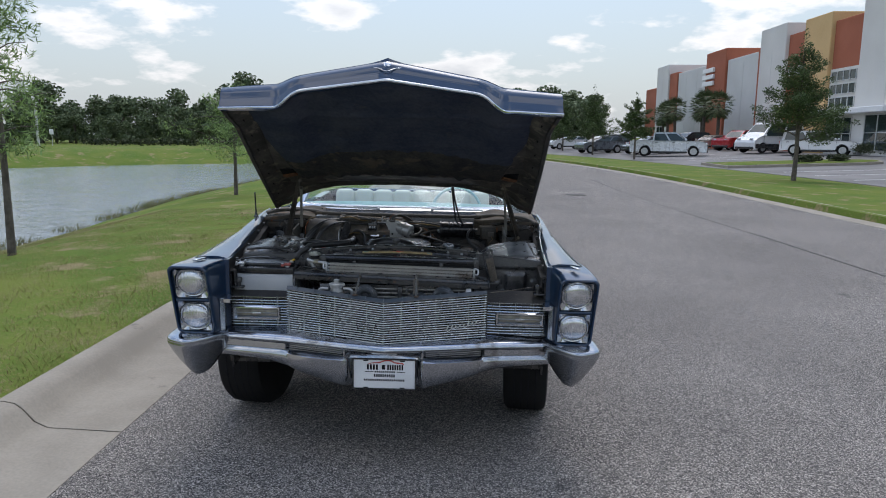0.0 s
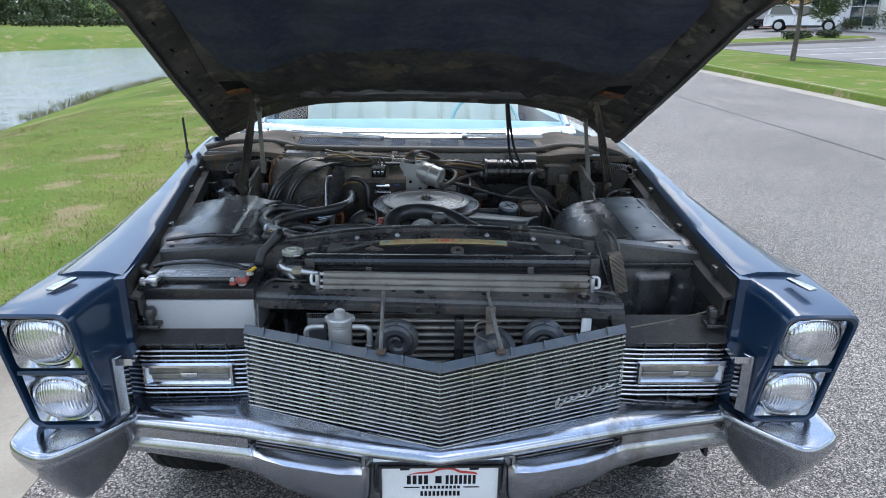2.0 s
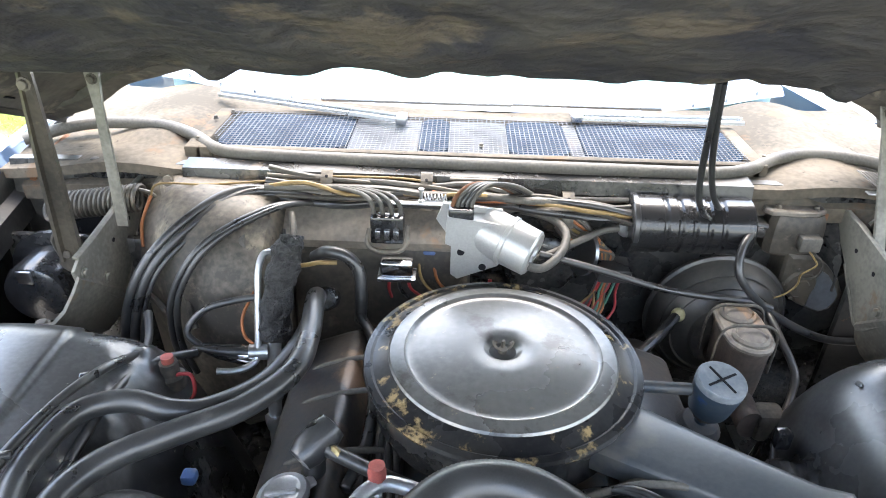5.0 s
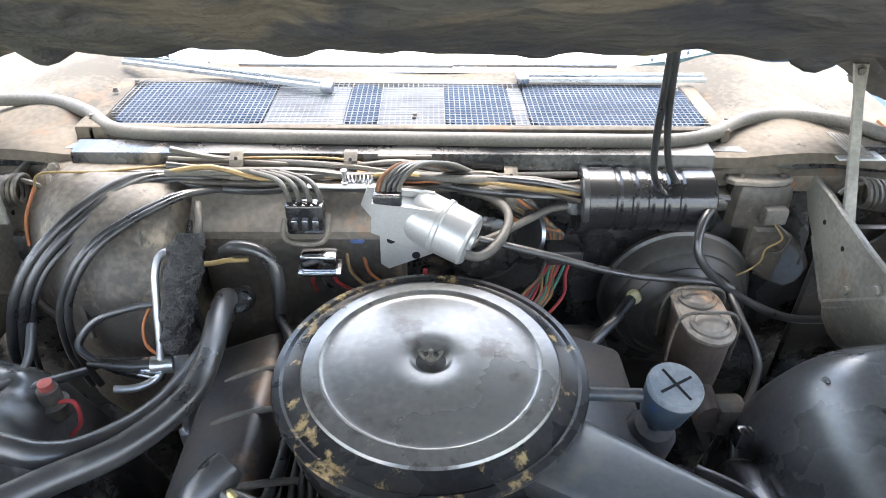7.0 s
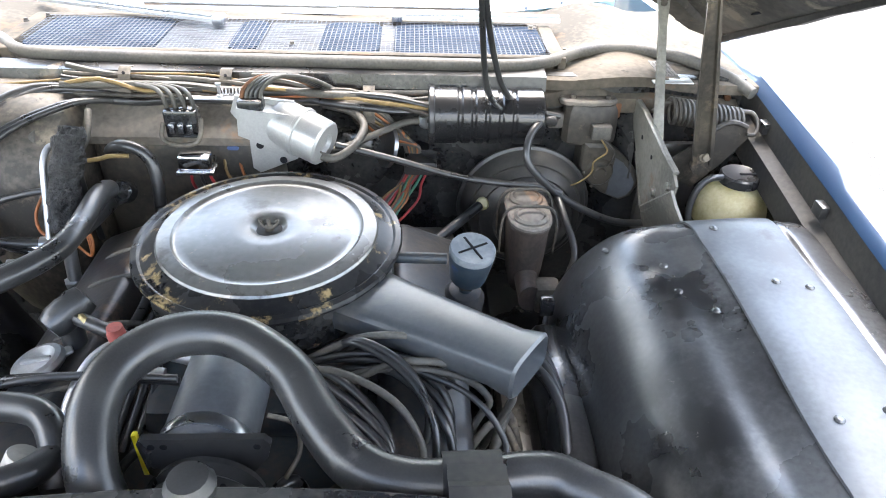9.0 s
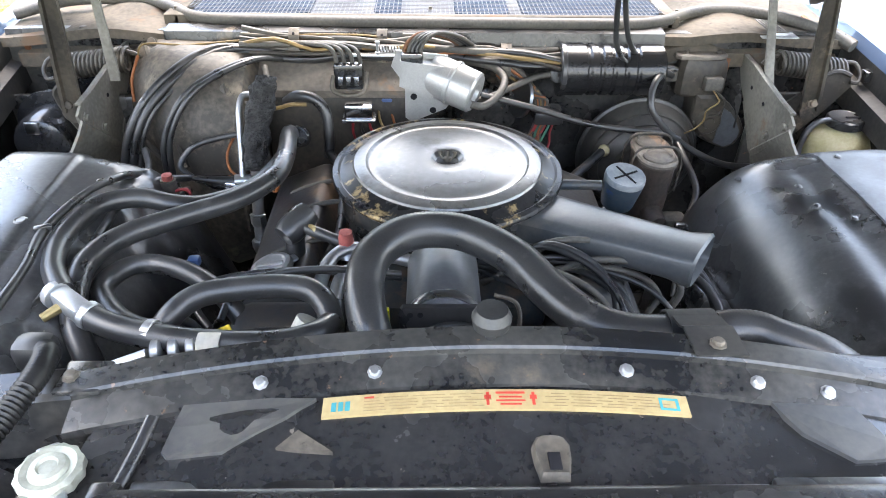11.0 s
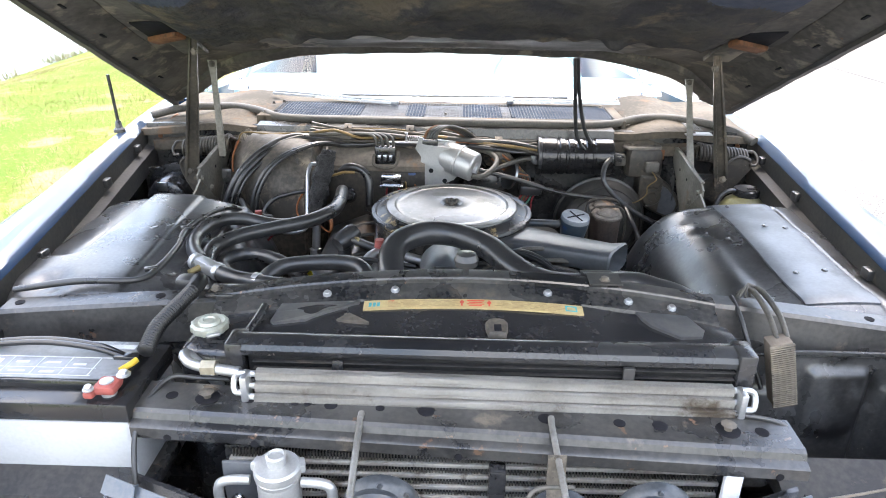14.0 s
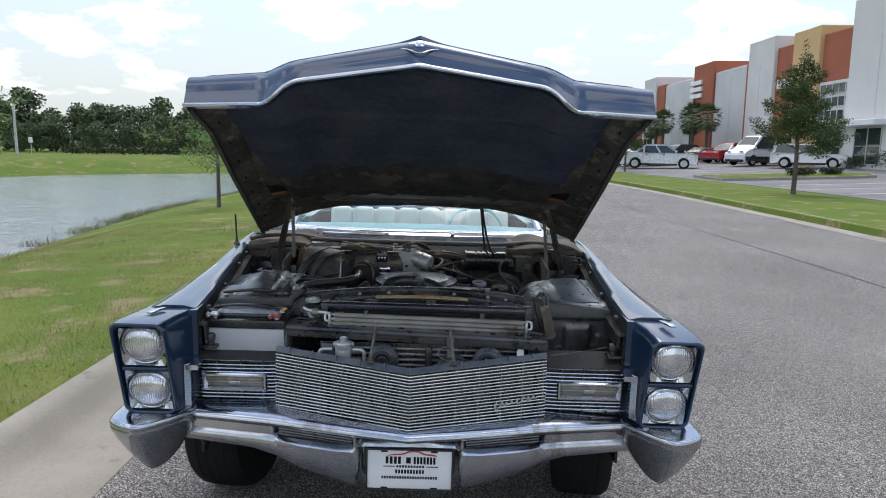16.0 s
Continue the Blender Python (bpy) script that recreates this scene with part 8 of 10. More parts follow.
part("breather_stem", Geo().tube([(-0.278, 0.852, 0.85), (-0.272, 0.846, 0.93)], 0.016, 14), RUBBER, car)
br = part("breather_elbow", Geo().lathe([(0, -0.03), (0.018, -0.028), (0.023, -0.015), (0.023, 0.018), (0.020, 0.03), (0.012, 0.032)], m, 18), RUBBER, car, "grey rubber breather elbow and pipe")
cable("breather_pipe", [(-0.262, 0.838, 0.934), (-0.235, 0.826, 0.931), (-0.19, 0.812, 0.92), (-0.13, 0.80, 0.90)], 0.0095, RUBBER, br)
part("brass_clamp", Geo().lathe([(0.011, -0.004), (0.0125, 0), (0.011, 0.004)], Matrix.Translation((-0.240, 0.828, 0.931)) @ Matrix.Rotation(radians(50), 4, "Z") @ Matrix.Rotation(radians(80), 4, "Y"), 14), mat("clamp_brass", (0.45, 0.36, 0.18), None, 0.4, 0.8), br)

# air cleaner
AC = V3((-0.026, 1.006, 0.0))
m = Matrix.Translation(AC)
air = part("air_cleaner", Geo().lathe([(0.05, 0.80), (0.12, 0.83), (0.172, 0.86), (0.188, 0.875), (0.190, 0.93), (0.196, 0.936), (0.198, 0.942)], m, 64), BLACK_WORN, car, "round black air cleaner with worn silver lid", smooth=40)
part("lid_rim", Geo().lathe([(0.190, 0.938), (0.2005, 0.940), (0.2025, 0.945), (0.2005, 0.950), (0.192, 0.952), (0.188, 0.949), (0.183, 0.950), (0.166, 0.9595), (0.164, 0.958)], m, 72), RIM_BLACK, air, "chipped black lid rim", smooth=30)
lid = part("lid", Geo().lathe([(0.166, 0.9585), (0.163, 0.9625), (0.150, 0.965), (0.143, 0.9655), (0.140, 0.962), (0.136, 0.9605), (0.125, 0.962), (0.09, 0.9655), (0.055, 0.9675), (0.030, 0.9685), (0.026, 0.9665), (0.022, 0.961), (0.012, 0.958), (0, 0.958)], m, 72), LID, air, "worn silver-grey lid with a centre dish", smooth=40)
wn2 = part("wing_nut", Geo().lathe([(0.007, 0.959), (0.007, 0.966), (0.005, 0.968), (0.003, 0.969), (0.003, 0.980), (0, 0.981)], m, 12), DUSTY, air, "small dull wing nut")
for s in (-1, 1):
    part("wing", Geo().tube([AC + V3((s * 0.004, 0, 0.963)), AC + V3((s * 0.011, 0.002, 0.968)), AC + V3((s * 0.014, 0.003, 0.976)), AC + V3((s * 0.009, 0.002, 0.975))], 0.0022, 6, 3), DUSTY, wn2)
# Dark disc over the dish floor paints the recess in shade.
part("lid_recess_shade", Geo().lathe([(0.0205, 0.9602), (0.019, 0.9603), (0.0, 0.9604)], m, 28), HOOD_EDGE, air, "dark disc painting the shade in the lid's dish")
# snorkel
d = V3((0.80, -0.60, 0)).normalized()
n2 = V3((0.60, 0.80, 0))
rings = []
for k, w, h0, h1 in ((0.15, 0.062, 0.885, 0.936), (0.20, 0.058, 0.890, 0.941), (0.30, 0.050, 0.903, 0.951), (0.42, 0.044, 0.914, 0.964), (0.452, 0.047, 0.912, 0.974), (0.456, 0.044, 0.915, 0.971), (0.42, 0.039, 0.92, 0.960)):
    q = AC + d * k
    ring = []
    for a in range(16):
        t = 2 * math.pi * a / 16
        ca, sa = math.copysign(abs(math.cos(t)) ** 0.5, math.cos(t)), math.copysign(abs(math.sin(t)) ** 0.5, math.sin(t))
        ring.append(q + n2 * (w * ca) + V3((0, 0, (h0 + h1) / 2 + (h1 - h0) / 2 * sa)))
    rings.append(ring)
SNORKEL = mat("grey_satin_snorkel", (0.050, 0.056, 0.062), (0.078, 0.082, 0.086), 0.36, 0.0, 5, 140, 0.08, dirt=(0.12, 0.11, 0.095), dirt_at=0.64, spec=0.75)
part("snorkel", Geo().loft(rings, True, False), SNORKEL, air, "flat black intake snorkel", smooth=40)

# big ribbed duct hose over the engine
HOSE_PTS = [(-0.100, 0.545, 0.86), (-0.113, 0.553, 0.91), (-0.133, 0.585, 0.952), (-0.142, 0.640, 0.980), (-0.127, 0.692, 0.992), (-0.079, 0.731, 0.996), (-0.012, 0.731, 0.994), (0.055, 0.682, 0.988), (0.095, 0.62, 0.980), (0.138, 0.567, 0.974), (0.19, 0.545, 0.972), (0.26, 0.545, 0.974), (0.325, 0.55, 0.974), (0.36, 0.535, 0.971), (0.40, 0.515, 0.966), (0.44, 0.485, 0.95)]
duct = corrugated("radiator_hose", HOSE_PTS, 0.0262, RUBBER, None, "thick black ribbed upper radiator hose", 0.0044, 0.028, 22)
rings = []
for x, y in ((0.222, 0.545), (0.280, 0.547)):
    ring = []
    for k in range(15):
        a = radians(-20 + 220 * k / 14)
        ring.append(V3((x, y + 0.031 * math.cos(a), 0.972 + 0.031 * math.sin(a))))
    rings.append(ring + [V3((x, y + 0.0285 * math.cos(radians(200 - 220 * k / 14)), 0.972 + 0.0285 * math.sin(radians(200 - 220 * k / 14)))) for k in range(15)])
sdl = part("hose_saddle", Geo().loft(rings, True, True), HOOD_EDGE, duct, "black saddle strap bolted to the tie bar", smooth=30)
part("saddle_foot", Geo().loft([[V3((x, y, z)) for x, z in ((0.226, h), (0.282, h), (0.282, h + 0.003), (0.226, h + 0.003))] for y, h in ((0.545, 1.000), (0.522, 1.006), (0.512, 1.013), (0.465, 1.0145))]), HOOD_EDGE, sdl, "black strap foot", smooth=20)
bolt((0.254, 0.482, 1.0175), 0.008, sdl, None, DUSTY)

# compressor in front of the air cleaner
m = Matrix.Translation((-0.038, 0.62, 0.905)) @ Matrix.Rotation(radians(-90), 4, "X")
cp = part("compressor", Geo().lathe([(0, 0.0), (0.045, 0.0), (0.050, 0.008), (0.053, 0.02), (0.053, 0.15), (0.048, 0.165), (0, 0.168)], m, 36), STRAP, car, "satin black compressor cylinder on a bracket")
part("band", Geo().lathe([(0.0535, 0.014), (0.055, 0.018), (0.055, 0.026), (0.0535, 0.03)], m, 36), CHROME_DULL, cp)
part("mount_plate", Geo().prism([(-0.098, 0.612, 0.950), (-0.092, 0.612, 0.958), (0.036, 0.612, 0.958), (0.043, 0.612, 0.949), (0.038, 0.612, 0.928), (-0.01, 0.612, 0.86), (-0.05, 0.612, 0.86), (-0.094, 0.612, 0.90)], (0, 0.008, 0)), BLACK, cp, "black steel mount plate", smooth=20)
for x in (-0.083, -0.07, 0.028):
    part("hole", Geo().lathe([(0, 0.0006), (0.004, 0.0006), (0.004, -0.002)], Matrix.Translation((x, 0.6118, 0.946)) @ Matrix.Rotation(radians(90), 4, "X"), 10), INK, cp)
part("pulley", Geo().lathe([(0, 0), (0.03, 0), (0.06, -0.004), (0.062, -0.012), (0.052, -0.02), (0.062, -0.028), (0.062, -0.04), (0.03, -0.045), (0, -0.045)], Matrix.Translation((-0.026, 0.605, 0.885)) @ Matrix.Rotation(radians(-90), 4, "X"), 36), BLACK, cp)
part("tag", Geo().rbox(-0.118, -0.112, 0.64, 0.647, 0.86, 0.93, 0.001), YELLOW, cp)
cable("clip_wire", [(0.03, 0.66, 0.94), (0.06, 0.655, 0.93), (0.065, 0.64, 0.9), (0.05, 0.62, 0.88)], 0.003, DUSTY, cp)
part("fan_clutch", Geo().lathe([(0, 0), (0.09, 0), (0.095, 0.03), (0.05, 0.045), (0, 0.045)], Matrix.Translation((0.01, 0.56, 0.74)) @ Matrix.Rotation(radians(90), 4, "X"), 28), BLACK_WORN, car, "dark fan hub behind the radiator")
for k in range(6):
    part("fan_blade", Geo().rbox(0.06, 0.21, -0.04, 0.04, -0.002, 0.004, 0.002, Matrix.Translation((0.01, 0.52, 0.74)) @ Matrix.Rotation(radians(90), 4, "X") @ Matrix.Rotation(k * math.pi / 3 + 0.3, 4, "Z") @ Matrix.Rotation(0.4, 4, "X")), BLACK_WORN, car)

# coolant and refrigerant hoses on the kerb side
cable("hose", [(-0.335, 1.195, 0.90), (-0.330, 1.165, 0.935), (-0.320, 1.10, 0.957), (-0.311, 1.02, 0.962), (-0.317, 0.945, 0.962), (-0.364, 0.872, 0.962), (-0.438, 0.822, 0.961), (-0.502, 0.775, 0.960), (-0.532, 0.72, 0.958), (-0.528, 0.66, 0.952), (-0.508, 0.60, 0.935), (-0.47, 0.55, 0.90)], 0.0165, RUBBER, None, "smooth black heater hose", 14)
cable("hose", [(-0.335, 1.16, 0.91), (-0.330, 1.05, 0.933), (-0.358, 0.95, 0.937), (-0.41, 0.885, 0.947), (-0.455, 0.865, 0.957), (-0.515, 0.870, 0.966), (-0.566, 0.838, 0.970), (-0.580, 0.755, 0.970), (-0.563, 0.685, 0.969), (-0.530, 0.635, 0.966)], 0.0155, RUBBER, None, "smooth black heater hose", 14)
h2 = cable("hose", [(-0.485, 0.598, 0.96), (-0.44, 0.578, 0.955), (-0.37, 0.562, 0.952), (-0.30, 0.556, 0.95), (-0.24, 0.56, 0.948), (-0.20, 0.578, 0.945), (-0.185, 0.61, 0.935)], 0.0165, RUBBER, None, "printed black hose with clamps", 14)
cable("hose", [(-0.41, 0.585, 0.90), (-0.398, 0.61, 0.935), (-0.365, 0.642, 0.952), (-0.31, 0.655, 0.956), (-0.25, 0.66, 0.956), (-0.21, 0.65, 0.953), (-0.188, 0.622, 0.94), (-0.182, 0.59, 0.91)], 0.0165, RUBBER, None, "smooth black bypass hose", 14)
cable("hose", [(-0.30, 0.655, 0.86), (-0.345, 0.69, 0.91), (-0.40, 0.722, 0.931), (-0.46, 0.740, 0.934), (-0.496, 0.725, 0.934), (-0.505, 0.678, 0.934), (-0.455, 0.617, 0.934), (-0.37, 0.583, 0.934), (-0.277, 0.574, 0.934), (-0.215, 0.585, 0.925)], 0.0145, RUBBER, None, "black hose looping back under the others", 12)
# tee fitting with clamps and a small tap
mt = Matrix.Translation((-0.508, 0.612, 0.963)) @ Matrix.Rotation(radians(-38), 4, "Z")
tee = part("tee_fitting", Geo().rbox(-0.032, 0.032, -0.013, 0.013, -0.013, 0.015, 0.007, mt), ALU, car, "silver tee fitting with hose clamps")
part("tap", Geo().tube([mt @ V3((-0.01, -0.008, 0.0)), mt @ V3((-0.012, -0.035, -0.004))], [0.007, 0.006], 10), mat("tap_brass", (0.42, 0.33, 0.16), None, 0.4, 0.7), tee)
for a, b in (((-0.532, 0.628, 0.964), (-0.55, 0.643, 0.964)), ((-0.487, 0.60, 0.960), (-0.466, 0.589, 0.957)), ((-0.405, 0.572, 0.953), (-0.375, 0.564, 0.952))):
    q = V3(b) - V3(a)
    part("hose_clamp", Geo().lathe([(0.0172, 0), (0.0185, 0.001), (0.0185, 0.011), (0.0172, 0.012)], Matrix.Translation(a) @ q.to_track_quat("Z", "Y").to_matrix().to_4x4(), 18), ALU, tee)
PAPER = mat("off_white_paper", (0.5, 0.48, 0.42), (0.4, 0.38, 0.33), 0.6, 0, 30, 200, 0.05)
cr = part("crimp_fitting", Geo().tube([(-0.455, 0.535, 0.925), (-0.42, 0.539, 0.937), (-0.395, 0.543, 0.945)], 0.008, 10, 2), ALU, car, "silver crimp fitting with a paper tag")
for k in range(3):
    q = V3((-0.39, 0.544, 0.947)).lerp(V3((-0.345, 0.55, 0.949)), k / 2.2)
    part("crimp_ring", Geo().lathe([(0.013, 0), (0.016, 0.002), (0.016, 0.010), (0.013, 0.012)], Matrix.Translation(q) @ V3((1, 0.14, 0.05)).to_track_quat("Z", "Y").to_matrix().to_4x4(), 14), ALU, cr)
part("paper_tag", Geo().lathe([(0.0168, 0), (0.0172, 0.001), (0.0172, 0.026), (0.0168, 0.027)], Matrix.Translation((-0.335, 0.5525, 0.951)) @ V3((1, -0.02, -0.02)).to_track_quat("Z", "Y").to_matrix().to_4x4(), 18), PAPER, cr)
part("paper_tag", Geo().lathe([(0.0168, 0), (0.0174, 0.001), (0.0174, 0.02), (0.0168, 0.021)], Matrix.Translation((-0.222, 0.60, 0.925)) @ V3((0.4, 0.3, 0.7)).to_track_quat("Z", "Y").to_matrix().to_4x4(), 18), PAPER, h2)
cable("ignition_lead", [(-0.10, 0.75, 0.90), (-0.22, 0.735, 0.925), (-0.32, 0.73, 0.922), (-0.375, 0.715, 0.915), (-0.385, 0.68, 0.905), (-0.36, 0.65, 0.89)], 0.0055, RUBBER, None, "pair of thin black ignition leads")
cable("ignition_lead", [(-0.10, 0.745, 0.91), (-0.21, 0.728, 0.933), (-0.30, 0.715, 0.928), (-0.335, 0.69, 0.915), (-0.345, 0.655, 0.90)], 0.0055, RUBBER, None, "pair of thin black ignition leads")
for k, (x, y) in enumerate(((-0.335, 0.70), (-0.335, 0.62))):
    part("yellow_tag", Geo().rbox(-0.016, 0.016, -0.009, 0.009, -0.001, 0.001, 0.0005, Matrix.Translation((x, y, 0.905)) @ Matrix.Rotation(radians(50), 4, "X") @ Matrix.Rotation(radians(25), 4, "Z")), YELLOW, car, "yellow numbered cable tag")
cable("loom_branch", [(-0.33, 0.60, 0.915), (-0.28, 0.60, 0.925), (-0.235, 0.60, 0.925), (-0.205, 0.61, 0.92)], 0.009, RUBBER, None, "black taped wires with a red end")
cable("red_wire", [(-0.355, 0.593, 0.905), (-0.335, 0.60, 0.915), (-0.32, 0.60, 0.92)], 0.006, WIRE_R, None, "red wire end")
part("thermostat_housing", Geo().rbox(-0.33, -0.21, 0.60, 0.70, 0.80, 0.905, 0.02), ENGINE_BLUE, car, "rusty blue pump housing")
# charging port with red cap
cable("service_pipe", [(-0.225, 0.68, 0.87), (-0.218, 0.72, 0.905), (-0.205, 0.765, 0.922), (-0.175, 0.79, 0.925), (-0.12, 0.785, 0.915), (-0.06, 0.78, 0.90)], 0.0105, ALU, None, "bent aluminium service pipe")
cable("service_pipe", [(-0.19, 0.665, 0.88), (-0.192, 0.71, 0.905), (-0.175, 0.75, 0.915), (-0.12, 0.755, 0.905)], 0.0105, ALU, None, "bent aluminium service pipe")
part("hose_sleeve", Geo().tube([(-0.192, 0.655, 0.86), (-0.192, 0.70, 0.898)], 0.0145, 12), RUBBER, car)
port = part("service_port", Geo().tube([(-0.184, 0.779, 0.91), (-0.184, 0.792, 0.93)], 0.0075, 10), ALU, car, "service port with a faded red cap")
part("red_cap", Geo().lathe([(0.010, 0), (0.0115, 0.002), (0.0115, 0.018), (0.0105, 0.02), (0.010, 0.027), (0, 0.027)], Matrix.Translation((-0.184, 0.793, 0.926)), 14), RED_CAP, port, "faded red plastic cap")

# power steering reservoir
m = Matrix.Translation((0.284, 0.977, 0.946)) @ Matrix.Rotation(radians(9), 4, "X") @ Matrix.Rotation(radians(4), 4, "Y") @ Matrix.Translation((0, 0, -0.95))
CAN_BLUE = mat("worn_blue_can", (0.026, 0.05, 0.078), (0.05, 0.066, 0.08), 0.35, 0.3, 14, 120, 0.15, dirt=(0.02, 0.06, 0.17), dirt_at=0.60, dirt_scale=14)
ps = part("steering_reservoir", Geo().lathe([(0.010, 0.855), (0.011, 0.872), (0.014, 0.876), (0.018, 0.884), (0.028, 0.889), (0.030, 0.896), (0.0345, 0.930), (0.036, 0.943)], m, 32), CAN_BLUE, car, "small tapered blue-grey reservoir with a grooved cap")
part("neck_nut", Geo().lathe([(0.013, 0.868), (0.016, 0.87), (0.016, 0.88), (0.013, 0.882)], m, 6), DUSTY_DARK, ps, smooth=0)
part("pump_body", Geo().lathe([(0, 0.80), (0.03, 0.80), (0.034, 0.81), (0.034, 0.845), (0.026, 0.858), (0, 0.86)], m, 24), ENGINE_BLUE, ps, "worn blue pump body under the can")
part("reservoir_cap", Geo().lathe([(0.034, 0.941), (0.0358, 0.943), (0.0358, 0.951), (0.034, 0.954), (0.031, 0.9535), (0, 0.953)], m, 32), mat("pale_cap", (0.23, 0.245, 0.255), (0.13, 0.15, 0.17), 0.4, 0.2, 18, 120, 0.1), ps, "pale grooved cap")
for a in (0.5, 0.5 + math.pi / 2):
    part("cap_groove", Geo().rbox(-0.026, 0.026, -0.0018, 0.0018, 0.9525, 0.9545, 0.0006, m @ Matrix.Rotation(a, 4, "Z")), INK, ps)
cable("arm", [(0.16, 0.985, 0.925), (0.20, 0.982, 0.926), (0.245, 0.98, 0.926)], 0.0095, ENGINE_DARK, ps)
part("bottle_neck", Geo().lathe([(0.025, 0.80), (0.027, 0.835), (0.02, 0.85), (0.018, 0.862), (0.021, 0.864), (0.021, 0.87), (0, 0.87)], Matrix.Translation((0.285, 0.895, 0.0)), 20), BLACK, car, "small black pump cap")
cable("thin_pipe", [(0.30, 0.88, 0.84), (0.33, 0.87, 0.86), (0.35, 0.84, 0.85), (0.34, 0.80, 0.82)], 0.004, DUSTY, None)
for k in range(3):
    cable("plug_lead", [(0.10, 0.80 + 0.02 * k, 0.87), (0.17, 0.76 + 0.02 * k, 0.905 - 0.01 * k), (0.23, 0.70 + 0.025 * k, 0.885), (0.245, 0.66 + 0.03 * k, 0.84), (0.24, 0.64 + 0.03 * k, 0.78)], 0.0055, RUBBER, None, "black plug lead")
    cable("plug_lead", [(0.02, 0.79, 0.90 - 0.008 * k), (0.10, 0.74 - 0.015 * k, 0.915 - 0.008 * k), (0.16, 0.68 - 0.015 * k, 0.895), (0.175, 0.62, 0.86)], 0.0055, RUBBER, None, "black plug lead")
rpl = random.Random(44)
for k in range(9):
    x0, y0 = rpl.uniform(0.02, 0.12), rpl.uniform(0.76, 0.86)
    x1, y1 = rpl.uniform(0.17, 0.33), rpl.uniform(0.62, 0.80)
    top = rpl.uniform(0.895, 0.935)
    cable("plug_lead", [(x0, y0, 0.87), (lerp(x0, x1, 0.35), lerp(y0, y1, 0.2), top), (lerp(x0, x1, 0.8), lerp(y0, y1, 0.5), top - 0.005), (x1, lerp(y0, y1, 0.8), top - 0.04), (x1 - 0.01, y1, 0.84), (x1 - 0.035, y1 - 0.01, 0.79)], rpl.uniform(0.0042, 0.0056), rpl.choice((RUBBER, RUBBER, RUBBER_GREY)), None, "grimy black plug lead")
for k in range(3):
    cable("fuel_hose", [(0.32, 0.93 - 0.03 * k, 0.84), (0.37, 0.88 - 0.03 * k, 0.85), (0.395, 0.80 - 0.02 * k, 0.84), (0.40, 0.70, 0.80)], 0.008, RUBBER, None, "black hose beside the housing")
rg2 = random.Random(12)
for k in range(22):
    x, y = rg2.uniform(-0.5, 0.38), rg2.uniform(0.52, 0.74)
    a = rg2.uniform(0, 6.28)
    pts = [(x, y, 0.72), (x + 0.05 * math.cos(a), y + 0.03, 0.80 + rg2.uniform(0, 0.05)), (x + 0.11 * math.cos(a), y + 0.05 * math.sin(a), 0.80), (x + 0.16 * math.cos(a), y + 0.08 * math.sin(a), 0.68)]
    cable("lower_hose", pts, rg2.uniform(0.005, 0.012), rg2.choice((RUBBER, RUBBER, BLACK_WORN, DUSTY)))
part("accessory_bracket", Geo().rbox(-0.40, -0.30, 0.70, 0.82, 0.72, 0.80, 0.02), BLACK_WORN, car)
part("alternator", Geo().lathe([(0, 0), (0.06, 0.005), (0.065, 0.02), (0.065, 0.1), (0.05, 0.12), (0, 0.12)], Matrix.Translation((0.17, 0.56, 0.80)) @ Matrix.Rotation(radians(-90), 4, "X"), 24), DUSTY, car, "dusty aluminium alternator")

# ---- firewall: heater case, servo, booster, wiper motor ----
rings = []
for x, y0, zt, zb, r in ((-0.70, 1.34, 1.00, 0.66, 0.03), (-0.68, 1.28, 1.035, 0.62, 0.05), (-0.60, 1.20, 1.048, 0.60, 0.07), (-0.50, 1.165, 1.045, 0.58, 0.08), (-0.43, 1.175, 1.03, 0.60, 0.07), (-0.415, 1.21, 1.01, 0.64, 0.05)):
    ring = []
    for k in range(7):
        a = radians(90 + 15 * k)
        ring.append(V3((x, y0 + 0.16 + 0.16 * math.cos(a) * (1 if k else 1), zt - 0.14 + 0.14 * math.sin(a))))
    ring += [V3((x, y0, zt - 0.22)), V3((x, y0 + 0.01, zb + 0.08)), V3((x, y0 + 0.05, zb)), V3((x, 1.42, zb)), V3((x, 1.42, zt - 0.005))]
    rings.append(ring)
heat = part("heater_case", Geo().loft(rings), DUSTY, car, "large dusty grey moulded heater case", smooth=40)
for a, b in (((-0.655, 1.37, 1.04), (-0.545, 1.16, 0.86)), ((-0.44, 1.19, 0.96), (-0.445, 1.175, 0.70)), ((-0.66, 1.23, 0.90), (-0.60, 1.195, 0.86))):
    part("case_rib", Geo().tube([a, V3(a).lerp(V3(b), 0.5) + V3((0, -0.012, 0.015)), b], 0.006, 6, 4), DUSTY, heat)
for p in ((-0.635, 1.355, 1.05), (-0.535, 1.215, 0.99), (-0.46, 1.185, 0.82), (-0.56, 1.17, 0.80), (-0.62, 1.2, 0.76)):
    bolt(p, 0.010, heat, None, DUSTY, (0, -0.7, 0.7))
rings = []
for x in (-0.415, -0.36, -0.28, -0.18, -0.13, -0.105):
    q = 0.006 * math.sin(x * 40)
    rings.append([V3((x, y, z)) for y, z in ((1.42, 1.028), (1.385, 1.025 + q), (1.335, 1.005 + q), (1.300, 0.985), (1.290, 0.972), (1.294, 0.955), (1.36, 0.945), (1.42, 0.945))])
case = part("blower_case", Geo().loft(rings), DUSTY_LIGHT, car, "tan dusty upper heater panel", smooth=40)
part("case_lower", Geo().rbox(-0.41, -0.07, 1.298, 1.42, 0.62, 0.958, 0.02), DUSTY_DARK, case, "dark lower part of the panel")
